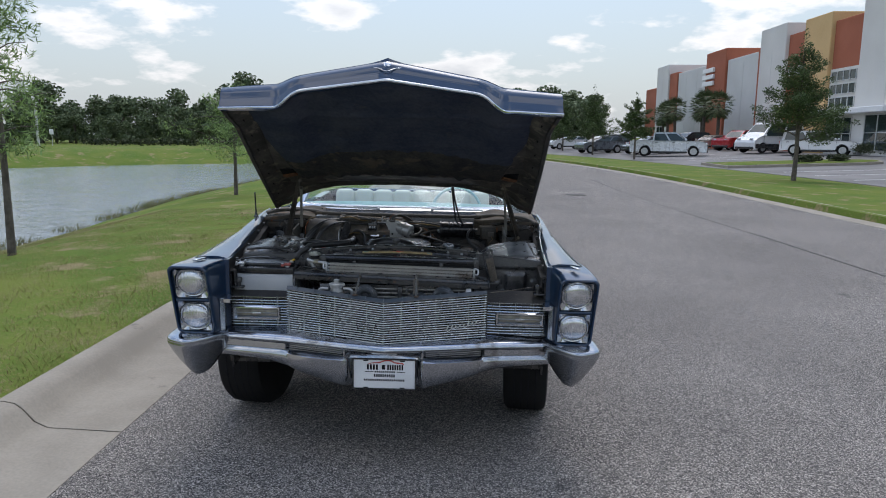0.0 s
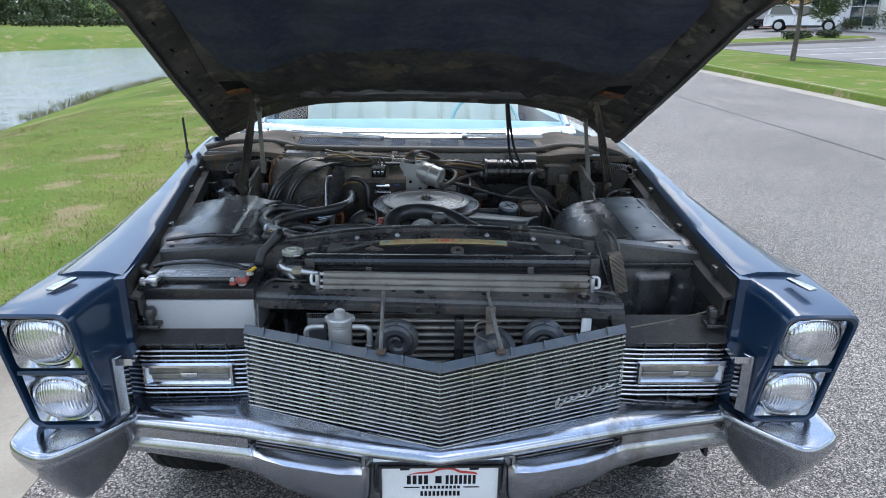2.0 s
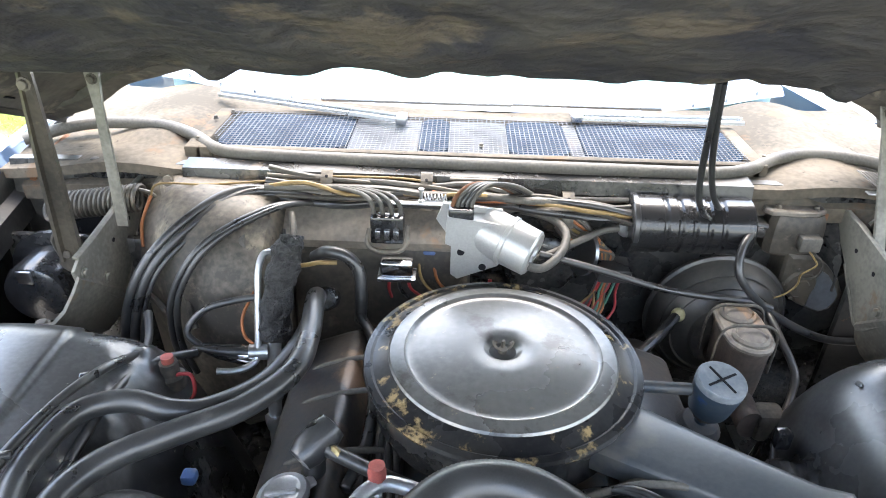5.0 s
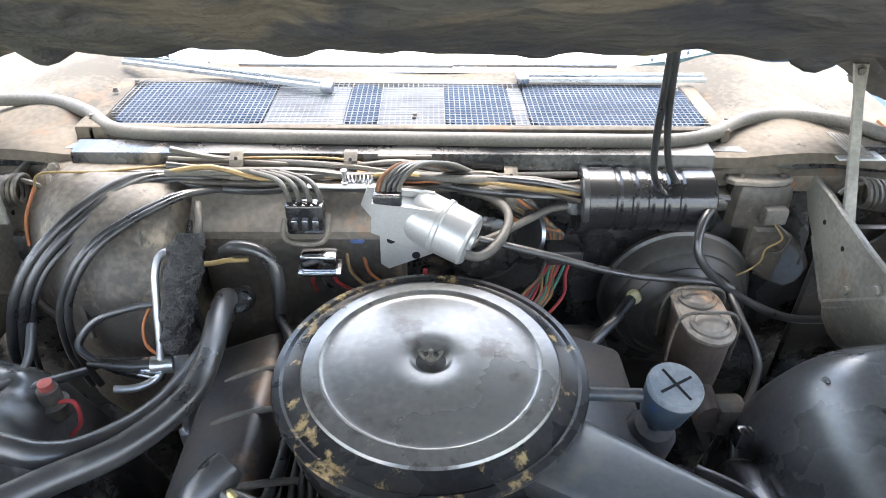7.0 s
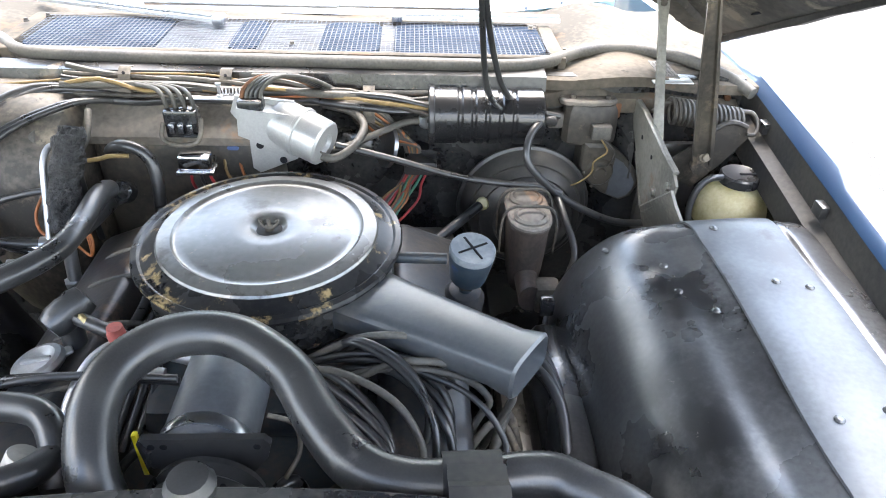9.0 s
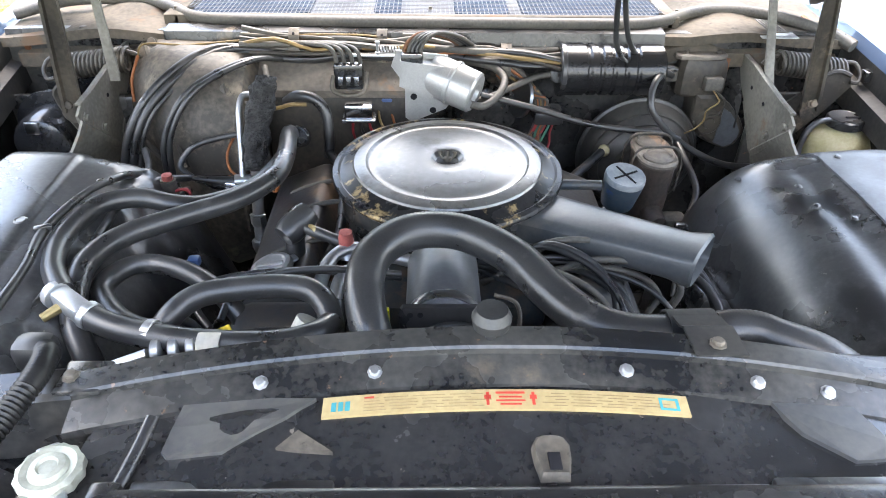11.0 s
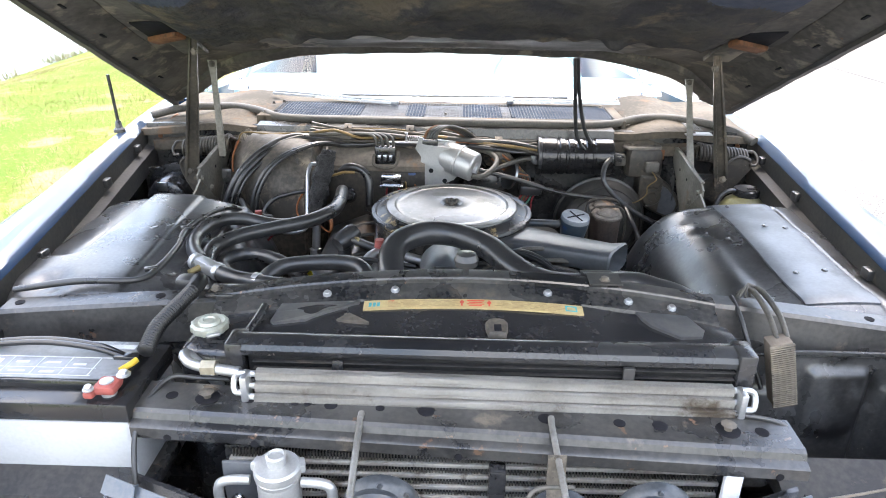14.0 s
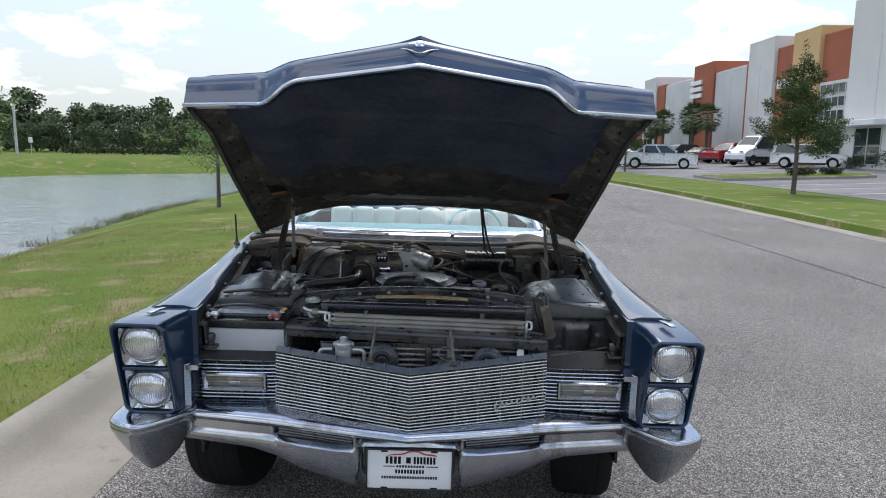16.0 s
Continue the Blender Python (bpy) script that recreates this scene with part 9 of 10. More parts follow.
cable("case_seam", [(-0.415, 1.30, 0.985), (-0.412, 1.25, 0.95), (-0.41, 1.235, 0.90), (-0.408, 1.24, 0.78)], 0.006, RUBBER, heat)

# relay, connector block and silver regulator
rl = part("relay", Geo().rbox(-0.251, -0.193, 1.232, 1.262, 0.925, 0.955, 0.005), CHROME, car, "small shiny silver relay box")
part("relay_foot", Geo().rbox(-0.256, -0.188, 1.228, 1.268, 0.919, 0.926, 0.002), CHROME_DULL, rl)
for k, m in enumerate((WIRE_R, RUBBER, WIRE_R)):
    cable("relay_wire", [(-0.235 + 0.016 * k, 1.25, 0.92), (-0.238 + 0.02 * k, 1.255, 0.89), (-0.235 + 0.03 * k, 1.27, 0.86)], 0.003, m, rl)
part("relay_stand", Geo().rbox(-0.24, -0.20, 1.262, 1.31, 0.915, 0.925, 0.002), BLACK, rl)
cn = part("connector_block", Geo().rbox(-0.302, -0.243, 1.272, 1.302, 0.945, 0.998, 0.005), BLACK, car, "black connector block with a wire loop")
for k in range(3):
    part("terminal", Geo().rbox(-0.293 + k * 0.016, -0.283 + k * 0.016, 1.266, 1.273, 0.957, 0.975, 0.001), CHROME_DULL, cn)
cable("wire_loop", [(-0.303, 1.275, 0.975), (-0.306, 1.262, 0.955), (-0.295, 1.255, 0.945), (-0.27, 1.252, 0.942), (-0.245, 1.255, 0.946), (-0.236, 1.262, 0.962), (-0.236, 1.275, 0.985)], 0.0045, DUSTY, cn)
for k in range(4):
    x = -0.296 + k * 0.016
    cable("block_wire", [(x, 1.288, 0.995), (x - 0.005, 1.29, 1.018), (x - 0.025, 1.315, 1.022), (x - 0.07, 1.35, 1.015)], 0.0042, RUBBER_GREY, cn)
cn.location, rl.location = (0.052, -0.012, 0.040), (0.02, 0, 0.008)
part("slotted_strip", Geo().rbox(-0.245, -0.13, 1.335, 1.352, 1.012, 1.016, 0.001, Matrix.Translation((0.02, -0.01, 0.02))), WHITE, car, "white slotted metal strip")
strip_stud = part("strip_stud", Geo().lathe([(0.006, 0), (0.006, 0.006), (0.003, 0.007), (0.003, 0.022), (0.005, 0.023), (0.005, 0.028), (0, 0.029)], Matrix.Translation((-0.165, 1.333, 1.034)), 12), ALU, car, "small threaded stud with a spring")
part("stud_spring", Geo().tube([(-0.16 + 0.0012 * i, 1.333 + 0.006 * math.cos(i * 1.2), 1.045 + 0.006 * math.sin(i * 1.2)) for i in range(36)], 0.0013, 5, 1), ALU, strip_stud)

# cruise servo
sv = part("servo_plate", Geo().prism([(-0.123, 1.278, 1.062), (-0.02, 1.278, 1.052), (-0.03, 1.278, 0.99), (-0.01, 1.278, 0.955), (-0.024, 1.278, 0.938), (-0.095, 1.278, 0.908), (-0.108, 1.278, 0.918), (-0.108, 1.278, 0.99), (-0.135, 1.278, 1.03)], (0, 0.006, 0)), SILVER, car, "silver cruise servo bracket", smooth=20)
part("servo_block", Geo().loft([[V3((x, y, z)) for x, z in ((-0.118, 1.0), (-0.06, 0.975), (-0.02, 0.99), (-0.02, 1.04), (-0.115, 1.052))] for y in (1.245, 1.278)]), SILVER, sv, smooth=20)
ax = V3((0.86, -0.42, -0.24)).normalized()
m = Matrix.Translation((-0.035, 1.275, 1.008)) @ ax.to_track_quat("Z", "Y").to_matrix().to_4x4()
part("servo_can", Geo().lathe([(0, -0.02), (0.040, -0.02), (0.043, -0.01), (0.043, 0.025), (0.046, 0.027), (0.046, 0.033), (0.043, 0.035), (0.042, 0.078), (0.038, 0.082), (0.020, 0.082), (0.018, 0.074), (0, 0.074)], m, 36), SILVER, sv, "round silver servo can")
part("servo_plug", Geo().rbox(-0.022, 0.022, -0.016, 0.016, 0, 0.03, 0.005, Matrix.Translation((-0.092, 1.262, 1.035))), BLACK, sv)
for k, mt2 in enumerate((RUST, RUBBER_GREY, RUBBER, RUBBER, RUBBER_GREY)):
    x = -0.112 + k * 0.008
    cable("servo_wire", [(x + 0.004, 1.262, 1.06), (x + 0.012, 1.268, 1.082), (x + 0.04, 1.295, 1.092), (x + 0.085, 1.335, 1.072), (x + 0.12, 1.37, 1.04)], 0.004, mt2, sv)
for x, z in ((-0.09, 0.965), (-0.05, 0.935)):
    part("hole", Geo().lathe([(0, 0.0006), (0.007, 0.0006), (0.007, -0.002)], Matrix.Translation((x, 1.2778, z)) @ Matrix.Rotation(radians(90), 4, "X"), 12), INK, sv)
cable("yellow_lead", [(-0.15, 1.33, 0.99), (-0.165, 1.31, 0.94), (-0.16, 1.285, 0.90), (-0.125, 1.27, 0.87), (-0.09, 1.262, 0.86), (-0.06, 1.26, 0.868)], 0.003, WIRE_Y, None, "yellow lead with a blue joint")
cable("yellow_lead", [(-0.15, 1.315, 0.945), (-0.138, 1.30, 0.915), (-0.125, 1.29, 0.885), (-0.08, 1.275, 0.862)], 0.003, WIRE_O, None, "orange lead below the servo")
part("blue_joint", Geo().rbox(-0.16, -0.135, 1.30, 1.315, 0.935, 0.95, 0.004), WIRE_B, car)
part("yellow_joint", Geo().tube([(-0.055, 1.258, 0.868), (-0.04, 1.255, 0.885)], 0.006, 8), YELLOW, car)
cable("red_lead", [(-0.035, 1.26, 0.92), (-0.038, 1.255, 0.89), (-0.05, 1.25, 0.85)], 0.004, WIRE_R)
cable("servo_cable", [(0.012, 1.245, 0.968), (0.05, 1.235, 0.963), (0.085, 1.265, 0.975), (0.10, 1.31, 0.992), (0.075, 1.345, 1.005), (0.02, 1.365, 1.01)], 0.008, RUBBER_GREY, None, "grey cable looping from the servo")
cable("vacuum_hose", [(0.02, 1.27, 0.955), (0.07, 1.29, 0.96), (0.13, 1.32, 0.975), (0.18, 1.345, 0.985), (0.235, 1.355, 0.985)], 0.007, RUBBER_GREY, None, "brown-grey vacuum hose")
cable("vacuum_hose", [(0.05, 1.27, 0.972), (0.157, 1.26, 0.949), (0.267, 1.26, 0.916), (0.35, 1.26, 0.902), (0.438, 1.26, 0.894), (0.48, 1.26, 0.88)], 0.0065, RUBBER, None, "long grey hose across to the booster")

# vacuum canister, ribbed and glossy
m = Matrix.Translation((0.225, 1.365, 0.992)) @ Matrix.Rotation(radians(90), 4, "Y")
prof = [(0, 0.0), (0.048, 0.0), (0.054, 0.003), (0.054, 0.045)]
for k in range(5):
    z = 0.05 + k * 0.026
    prof += [(0.054, z), (0.0505, z + 0.004), (0.0505, z + 0.008), (0.054, z + 0.012), (0.054, z + 0.02)]
prof += [(0.054, 0.215), (0.05, 0.219), (0, 0.22)]
can = part("vacuum_canister", Geo().lathe(prof, m, 40), BLACK_GLOSS, car, "glossy black ribbed vacuum canister", smooth=30)
part("end_disc", Geo().lathe([(0.055, -0.004), (0.0575, -0.002), (0.0575, 0.006), (0.055, 0.008)], m, 36), BLACK, can)
part("spout", Geo().tube([(0.225, 1.355, 0.975), (0.212, 1.35, 0.98), (0.212, 1.35, 0.995)], 0.009, 10, 3), ALU, can)

# brake booster and master cylinder
RUSTY_CAST = mat("rusty_cast_iron", (0.10, 0.075, 0.062), (0.055, 0.044, 0.038), 0.6, 0.1, 10, 120, 0.35, dirt=(0.17, 0.115, 0.085), dirt_at=0.6)
m = Matrix.Translation((0.425, 1.40, 0.79)) @ Matrix.Rotation(radians(90), 4, "X")
BOOSTER = mat("dusty_black_booster", (0.030, 0.029, 0.028), (0.062, 0.057, 0.050), 0.42, 0.0, 7, 110, 0.2, dirt=(0.15, 0.12, 0.088), dirt_at=0.60, dirt_scale=7, spec=0.7)
part("brake_booster", Geo().lathe([(0.10, 0.0), (0.13, 0.02), (0.137, 0.03), (0.140, 0.036), (0.140, 0.042), (0.134, 0.045), (0.130, 0.055), (0.127, 0.068), (0.119, 0.078), (0.115, 0.077), (0.111, 0.084), (0.100, 0.094), (0.096, 0.092), (0.088, 0.100), (0.07, 0.108), (0.066, 0.118), (0.045, 0.124), (0, 0.126)], m, 48), BOOSTER, car, "dusty round brake booster")


def stadium(hw, y0, y1, z, n=9):
    """An oblong ring with round ends, lying flat."""
    ring = []
    for yc, a0 in ((y1 - hw, 0), (y0 + hw, 180)):
        for k in range(n):
            a = radians(a0 + 180 * k / (n - 1))
            ring.append(V3((0.42 + hw * math.cos(a), yc + hw * math.sin(a), z)))
    return ring


mc = part("master_cylinder", Geo().loft([stadium(w, 1.11 + d, 1.275 - d, z) for w, d, z in ((0.034, 0.015, 0.70), (0.040, 0.008, 0.74), (0.043, 0.004, 0.78), (0.046, 0.002, 0.835), (0.050, 0.0, 0.838), (0.050, 0.0, 0.845))]), RUSTY_CAST, car, "old cast master cylinder with a stamped cover", smooth=40)
part("cylinder_bore", Geo().tube([(0.42, 1.28, 0.735), (0.42, 1.06, 0.732)], 0.028, 14), RUSTY_CAST, mc)
part("cylinder_cover", Geo().loft([stadium(w, 1.11 + d, 1.275 - d, z) for w, d, z in ((0.052, -0.002, 0.845), (0.052, -0.002, 0.850), (0.047, 0.003, 0.853), (0.042, 0.008, 0.8525))]), DUSTY_LIGHT, mc, "stamped dull metal cover", smooth=30)
for y in (1.155, 1.23):
    part("cover_dome", Geo().lathe([(0.040, 0), (0.040, 0.005), (0.034, 0.009), (0.030, 0.007), (0.02, 0.012), (0, 0.013)], Matrix.Translation((0.42, y, 0.851)) @ Matrix.Scale(0.85, 4, V3((0, 1, 0))), 24), DUSTY_LIGHT, mc)
for y in (1.165, 1.235):
    cable("bail_wire", [(0.355, y, 0.77), (0.357, y, 0.84), (0.375, y - 0.002, 0.868), (0.42, y - 0.003, 0.872), (0.465, y - 0.002, 0.868), (0.485, y, 0.84), (0.486, y, 0.77)], 0.003, DUSTY, mc)
part("brake_valve", Geo().rbox(0.43, 0.49, 1.05, 1.10, 0.70, 0.76, 0.012), DUSTY, mc)
cable("brake_line", [(0.49, 1.08, 0.74), (0.53, 1.06, 0.75), (0.55, 1.0, 0.70)], 0.004, DUSTY, mc)
mc.matrix_basis = Matrix.Translation((0.405, 1.195, 0.035)) @ Matrix.Diagonal((0.78, 0.88, 1, 1)) @ Matrix.Translation((-0.42, -1.195, 0))
ylp = part("diagnostic_lead", Geo().tube([(0.22, 1.19, 0.80), (0.28, 1.24, 0.822), (0.325, 1.295, 0.828)], 0.010, 10, 3), RUBBER, car, "black lead with a pale yellow end")
part("lead_end", Geo().lathe([(0, 0.006), (0.010, 0.005), (0.014, 0), (0.013, -0.006), (0, -0.006)], Matrix.Translation((0.333, 1.302, 0.829)) @ Matrix.Rotation(radians(60), 4, "X"), 14), BOTTLE, ylp)
rw = random.Random(21)
for k in range(14):
    m = (WIRE_R, WIRE_O, WIRE_G, RUBBER, RUBBER_GREY, WIRE_Y, WIRE_R)[k % 7]
    x = 0.20 + rw.uniform(-0.02, 0.03)
    cable("bulkhead_wire", [(x, 1.36, 0.885 + rw.uniform(-0.01, 0.01)), (x - 0.02, 1.32, 0.865), (x - 0.045 + rw.uniform(-0.02, 0.02), 1.28, 0.845), (x - 0.08, 1.25, 0.80)], 0.0028, m)
for k in range(9):
    m = (RUBBER_GREY, DUSTY_DARK, WIRE_O, RUBBER_GREY, WIRE_Y)[k % 5]
    cable("firewall_wire", [(0.09, 1.375, 1.02 - 0.006 * k), (0.13, 1.365, 1.0 - 0.008 * k), (0.165 + 0.004 * k, 1.36, 0.96 - 0.004 * k), (0.18 + 0.003 * k, 1.365, 0.91)], 0.0042, m)
part("bulkhead_plug", Geo().rbox(0.175, 0.24, 1.33, 1.39, 0.875, 0.905, 0.006), BLACK, car, "grey bulkhead connector")
part("chrome_disc", Geo().lathe([(0, 0.0), (0.034, 0.0), (0.042, 0.004), (0.042, 0.012), (0, 0.014)], Matrix.Translation((0.148, 1.34, 0.935)) @ Matrix.Rotation(radians(-72), 4, "Y") @ Matrix.Rotation(0.4, 4, "X"), 28), CHROME_DULL, car, "silver round flasher can")
part("firewall_bulge", Geo().lathe([(0.075, 0), (0.07, 0.02), (0.055, 0.03), (0, 0.03)], Matrix.Translation((0.07, 1.41, 0.87)) @ Matrix.Rotation(radians(90), 4, "X"), 28), BLACK_WORN, car)

# wiper motor
WM_FOOT = ((-0.055, -0.032), (-0.045, -0.045), (0.0, -0.052), (0.038, -0.048), (0.055, -0.035), (0.058, 0.03), (0.04, 0.042), (-0.05, 0.042))
wm = part("wiper_motor", Geo().loft([[V3((0.545 + dx * w - 0.02 * (z - 0.94), 1.368 + dy * w, z)) for dx, dy in WM_FOOT] for w, z in ((0.86, 0.938), (0.98, 0.945), (1.0, 0.955), (0.99, 0.995), (0.95, 1.012), (0.86, 1.022))]), DUSTY_DARK, car, "dusty grey wiper motor with a cream gasket", smooth=35)
part("gasket", Geo().loft([[V3((0.537 + dx * 1.02 * w, 1.374 + dy * 0.9 * w, z)) for dx, dy in WM_FOOT] for w, z in ((0.98, 1.020), (1.02, 1.023), (1.02, 1.029), (0.95, 1.032))]), DUSTY_LIGHT, wm, smooth=20)
bolt((0.505, 1.345, 1.032), 0.006, wm, None, DUSTY)
bolt((0.575, 1.345, 1.032), 0.006, wm, None, DUSTY)
gear = [(0.532, 1.325, 0.950), (0.582, 1.325, 0.949), (0.616, 1.325, 0.927), (0.648, 1.325, 0.893), (0.666, 1.325, 0.861), (0.665, 1.325, 0.848), (0.653, 1.325, 0.822), (0.631, 1.325, 0.811), (0.588, 1.325, 0.829), (0.551, 1.325, 0.857), (0.533, 1.325, 0.889)]
gc = V3((0.596, 1.325, 0.885))
gh = part("gear_housing", Geo().loft([[gc + (V3(q) - gc) * w + V3((0, dy, -dy * 0.25)) for q in gear] for w, dy in ((0.80, -0.012), (0.93, -0.009), (0.985, -0.003), (1.0, 0.006), (1.0, 0.05))]), DUSTY_DARK, wm, "dusty cast gear housing", smooth=20)
part("gear_cover", Geo().prism([(0.603, 1.3115, 0.918), (0.622, 1.3115, 0.906), (0.640, 1.3115, 0.884), (0.652, 1.3115, 0.862), (0.650, 1.3115, 0.846), (0.640, 1.3115, 0.830), (0.624, 1.3115, 0.823), (0.597, 1.3115, 0.834)], (0, 0.006, 0)), STRAP, gh, "smooth grey cover plate", smooth=0)
for k in range(5):
    a = 0.7 + k * 1.25
    part("cover_screw", Geo().lathe([(0, 0.004), (0.004, 0.003), (0.005, 0.0)], Matrix.Translation((0.572 + 0.036 * math.cos(a) * 0.8, 1.315, 0.884 + 0.034 * math.sin(a))) @ Matrix.Rotation(radians(90), 4, "X"), 8), DUSTY, gh)
part("gear_boss", Geo().lathe([(0, 0.010), (0.012, 0.010), (0.014, 0.006), (0.026, 0.005), (0.030, 0.0), (0.033, -0.004)], Matrix.Translation((0.574, 1.312, 0.884)) @ Matrix.Rotation(radians(90), 4, "X"), 26), DUSTY_DARK, gh)
part("mount_ear", Geo().prism([(0.548, 1.40, 1.02), (0.606, 1.40, 1.016), (0.600, 1.405, 1.045), (0.588, 1.408, 1.060), (0.572, 1.408, 1.060), (0.560, 1.405, 1.045)], (0, 0.008, 0)), DUSTY_LIGHT, wm, "dusty mounting ear", smooth=0)
bolt((0.581, 1.402, 1.043), 0.009, wm, None, RUST, (0, -1, 0))
part("rust_tab", Geo().rbox(0.575, 0.61, 1.355, 1.40, 0.985, 1.018, 0.004), RUST, wm, "rusty tab")
part("motor_plug", Geo().rbox(-0.02, 0.02, -0.014, 0.014, -0.01, 0.02, 0.004, Matrix.Translation((0.562, 1.312, 0.972))), RUBBER_GREY, wm)
part("pump_plug", Geo().rbox(0.458, 0.496, 1.335, 1.385, 0.968, 1.002, 0.008), RUBBER_GREY, wm)
cable("motor_wire", [(0.562, 1.30, 0.965), (0.57, 1.29, 0.955), (0.572, 1.28, 0.945), (0.55, 1.28, 0.925), (0.548, 1.28, 0.90), (0.52, 1.275, 0.878), (0.47, 1.268, 0.868)], 0.0018, WIRE_Y, wm)
wm.location = (0.003, 0.048, -0.012)
cable("motor_wire", [(0.566, 1.30, 0.965), (0.59, 1.29, 0.945), (0.585, 1.29, 0.915), (0.565, 1.30, 0.905)], 0.002, DUSTY, wm)
cable("washer_hose", [(0.296, 1.272, 1.288), (0.306, 1.29, 1.21), (0.318, 1.315, 1.12), (0.33, 1.325, 1.06), (0.36, 1.33, 1.02), (0.42, 1.345, 0.995), (0.47, 1.355, 0.992)], 0.0058, RUBBER, None, "black hose hanging from the hood")
cable("washer_hose", [(0.304, 1.272, 1.288), (0.318, 1.295, 1.20), (0.338, 1.322, 1.12), (0.36, 1.335, 1.06), (0.40, 1.35, 1.015), (0.455, 1.36, 1.0), (0.48, 1.36, 0.995)], 0.0058, RUBBER, None, "black hose hanging from the hood")
cable("booster_hose", [(0.468, 1.352, 0.985), (0.44, 1.325, 1.0), (0.415, 1.295, 0.99), (0.405, 1.27, 0.96), (0.418, 1.26, 0.93), (0.47, 1.26, 0.88), (0.534, 1.26, 0.84), (0.60, 1.26, 0.815), (0.678, 1.265, 0.81), (0.74, 1.29, 0.80)], 0.0075, RUBBER, None, "black hose over the booster")
cable("side_hose", [(0.46, 1.30, 0.86), (0.472, 1.26, 0.872), (0.480, 1.20, 0.856), (0.492, 1.15, 0.825), (0.482, 1.12, 0.799), (0.442, 1.06, 0.771), (0.42, 1.0, 0.743), (0.415, 0.95, 0.70)], 0.0068, RUBBER, None, "black hose down to the housing")
part("mount_ear", Geo().prism([(0.545, 1.405, 1.005), (0.60, 1.405, 1.005), (0.595, 1.405, 1.045), (0.572, 1.405, 1.06), (0.55, 1.405, 1.045)], (0, 0.006, 0)), DUSTY_LIGHT, wm)
bolt((0.572, 1.403, 1.035), 0.011, wm, None, RUST, (0, -1, 0.1))

# bundles of wires along the firewall
rw = random.Random(5)
WM = (RUBBER_GREY, RUBBER_GREY, RUBBER, WIRE_Y, RUBBER_GREY, DUSTY_DARK, RUBBER_GREY, WIRE_O)
for k in range(14):
    y0 = 1.365 + 0.002 * (k % 5)
    pts = [(lerp(-0.45, 0.22, i / 9), y0 - 0.012 * (k % 3) + rw.uniform(-0.010, 0.010), 1.020 + 0.004 * k * (1 - i / 14) - 0.03 * max(0, i / 9 - 0.6) + rw.uniform(-0.008, 0.007) - 0.010 * math.sin(i * 1.4 + k) ** 2 * (k % 2)) for i in range(10)]
    cable("firewall_wire", pts, (0.0055, 0.004, 0.007, 0.0026, 0.005, 0.0045)[k % 6], WM[k % 8], None, "dusty wires clipped along the firewall" if k == 0 else "", 6, 3)
for dx, dz, r in ((0.0, 0.0, 0.0088), (0.017, -0.004, 0.0082), (0.031, -0.012, 0.0045)):
    cable("heater_wire", [(-0.40 + dx, 1.36, 1.03), (-0.50 + dx, 1.335, 1.045 + dz), (-0.575 + dx, 1.25, 1.02 + dz), (-0.64 + dx, 1.19, 0.95), (-0.675 + dx, 1.165, 0.84), (-0.68 + dx, 1.16, 0.72)], r, RUBBER, None, "black cables looping over the heater case")
for k in range(2):
    dx = 0.012 * k
    cable("heater_wire", [(-0.36, 1.345, 1.02), (-0.43 + dx, 1.29, 1.035), (-0.52 + dx, 1.20, 1.01), (-0.575 + dx, 1.165, 0.93), (-0.585 + dx, 1.155, 0.84), (-0.565 + dx, 1.15, 0.77)], 0.006, RUBBER, None, "black cables looping over the heater case")
cable("ground_loop", [(-0.395, 1.30, 1.02), (-0.385, 1.26, 1.0), (-0.395, 1.235, 0.975), (-0.43, 1.225, 0.97), (-0.46, 1.235, 0.985)], 0.006, RUBBER_GREY, None, "grey earth lead in a loop")
part("loop_disc", Geo().lathe([(0.011, -0.006), (0.019, -0.005), (0.019, 0.005), (0.011, 0.006)], Matrix.Translation((-0.462, 1.235, 0.99)) @ Matrix.Rotation(radians(70), 4, "Y"), 20), RUBBER_GREY, car, "grey rubber grommet")
cable("yellow_trunk", [(-0.66, 1.33, 1.03), (-0.64, 1.33, 1.055), (-0.56, 1.355, 1.045), (-0.45, 1.365, 1.052), (-0.34, 1.375, 1.06), (-0.2, 1.378, 1.06), (-0.13, 1.375, 1.05)], 0.0021, WIRE_Y, None, "thin yellow wire along the firewall")
cable("yellow_trunk", [(-0.66, 1.33, 1.03), (-0.672, 1.30, 0.99), (-0.67, 1.28, 0.95)], 0.003, WIRE_O)
for x, y, z in ((-0.34, 1.368, 1.045), (-0.157, 1.372, 1.042), (0.107, 1.376, 1.012)):
    g = Geo()
    g.loft([[V3((x + dx, y + dy, z + dz)) for dx in (-0.011, 0.011)] + [V3((x + dx, y + dy + 0.003, z + dz + 0.001)) for dx in (0.011, -0.011)] for dy, dz in ((0.012, 0.028), (0.0, 0.03), (-0.012, 0.022), (-0.024, 0.0), (-0.028, -0.03), (-0.012, -0.038))])
    cl = part("wire_clip", g, DUSTY, car, "bent brown metal wire clip", smooth=20)
    part("hole", Geo().lathe([(0, 0.0006), (0.003, 0.0006), (0.003, -0.001)], Matrix.Translation((x, y - 0.012, z + 0.0245)) @ Matrix.Rotation(radians(40), 4, "X"), 8), INK, cl)
tb = part("tan_bracket", Geo().rbox(-0.115, -0.025, 1.385, 1.42, 1.055, 1.061, 0.002), DUSTY_LIGHT, car, "tan bracket plate with two holes")
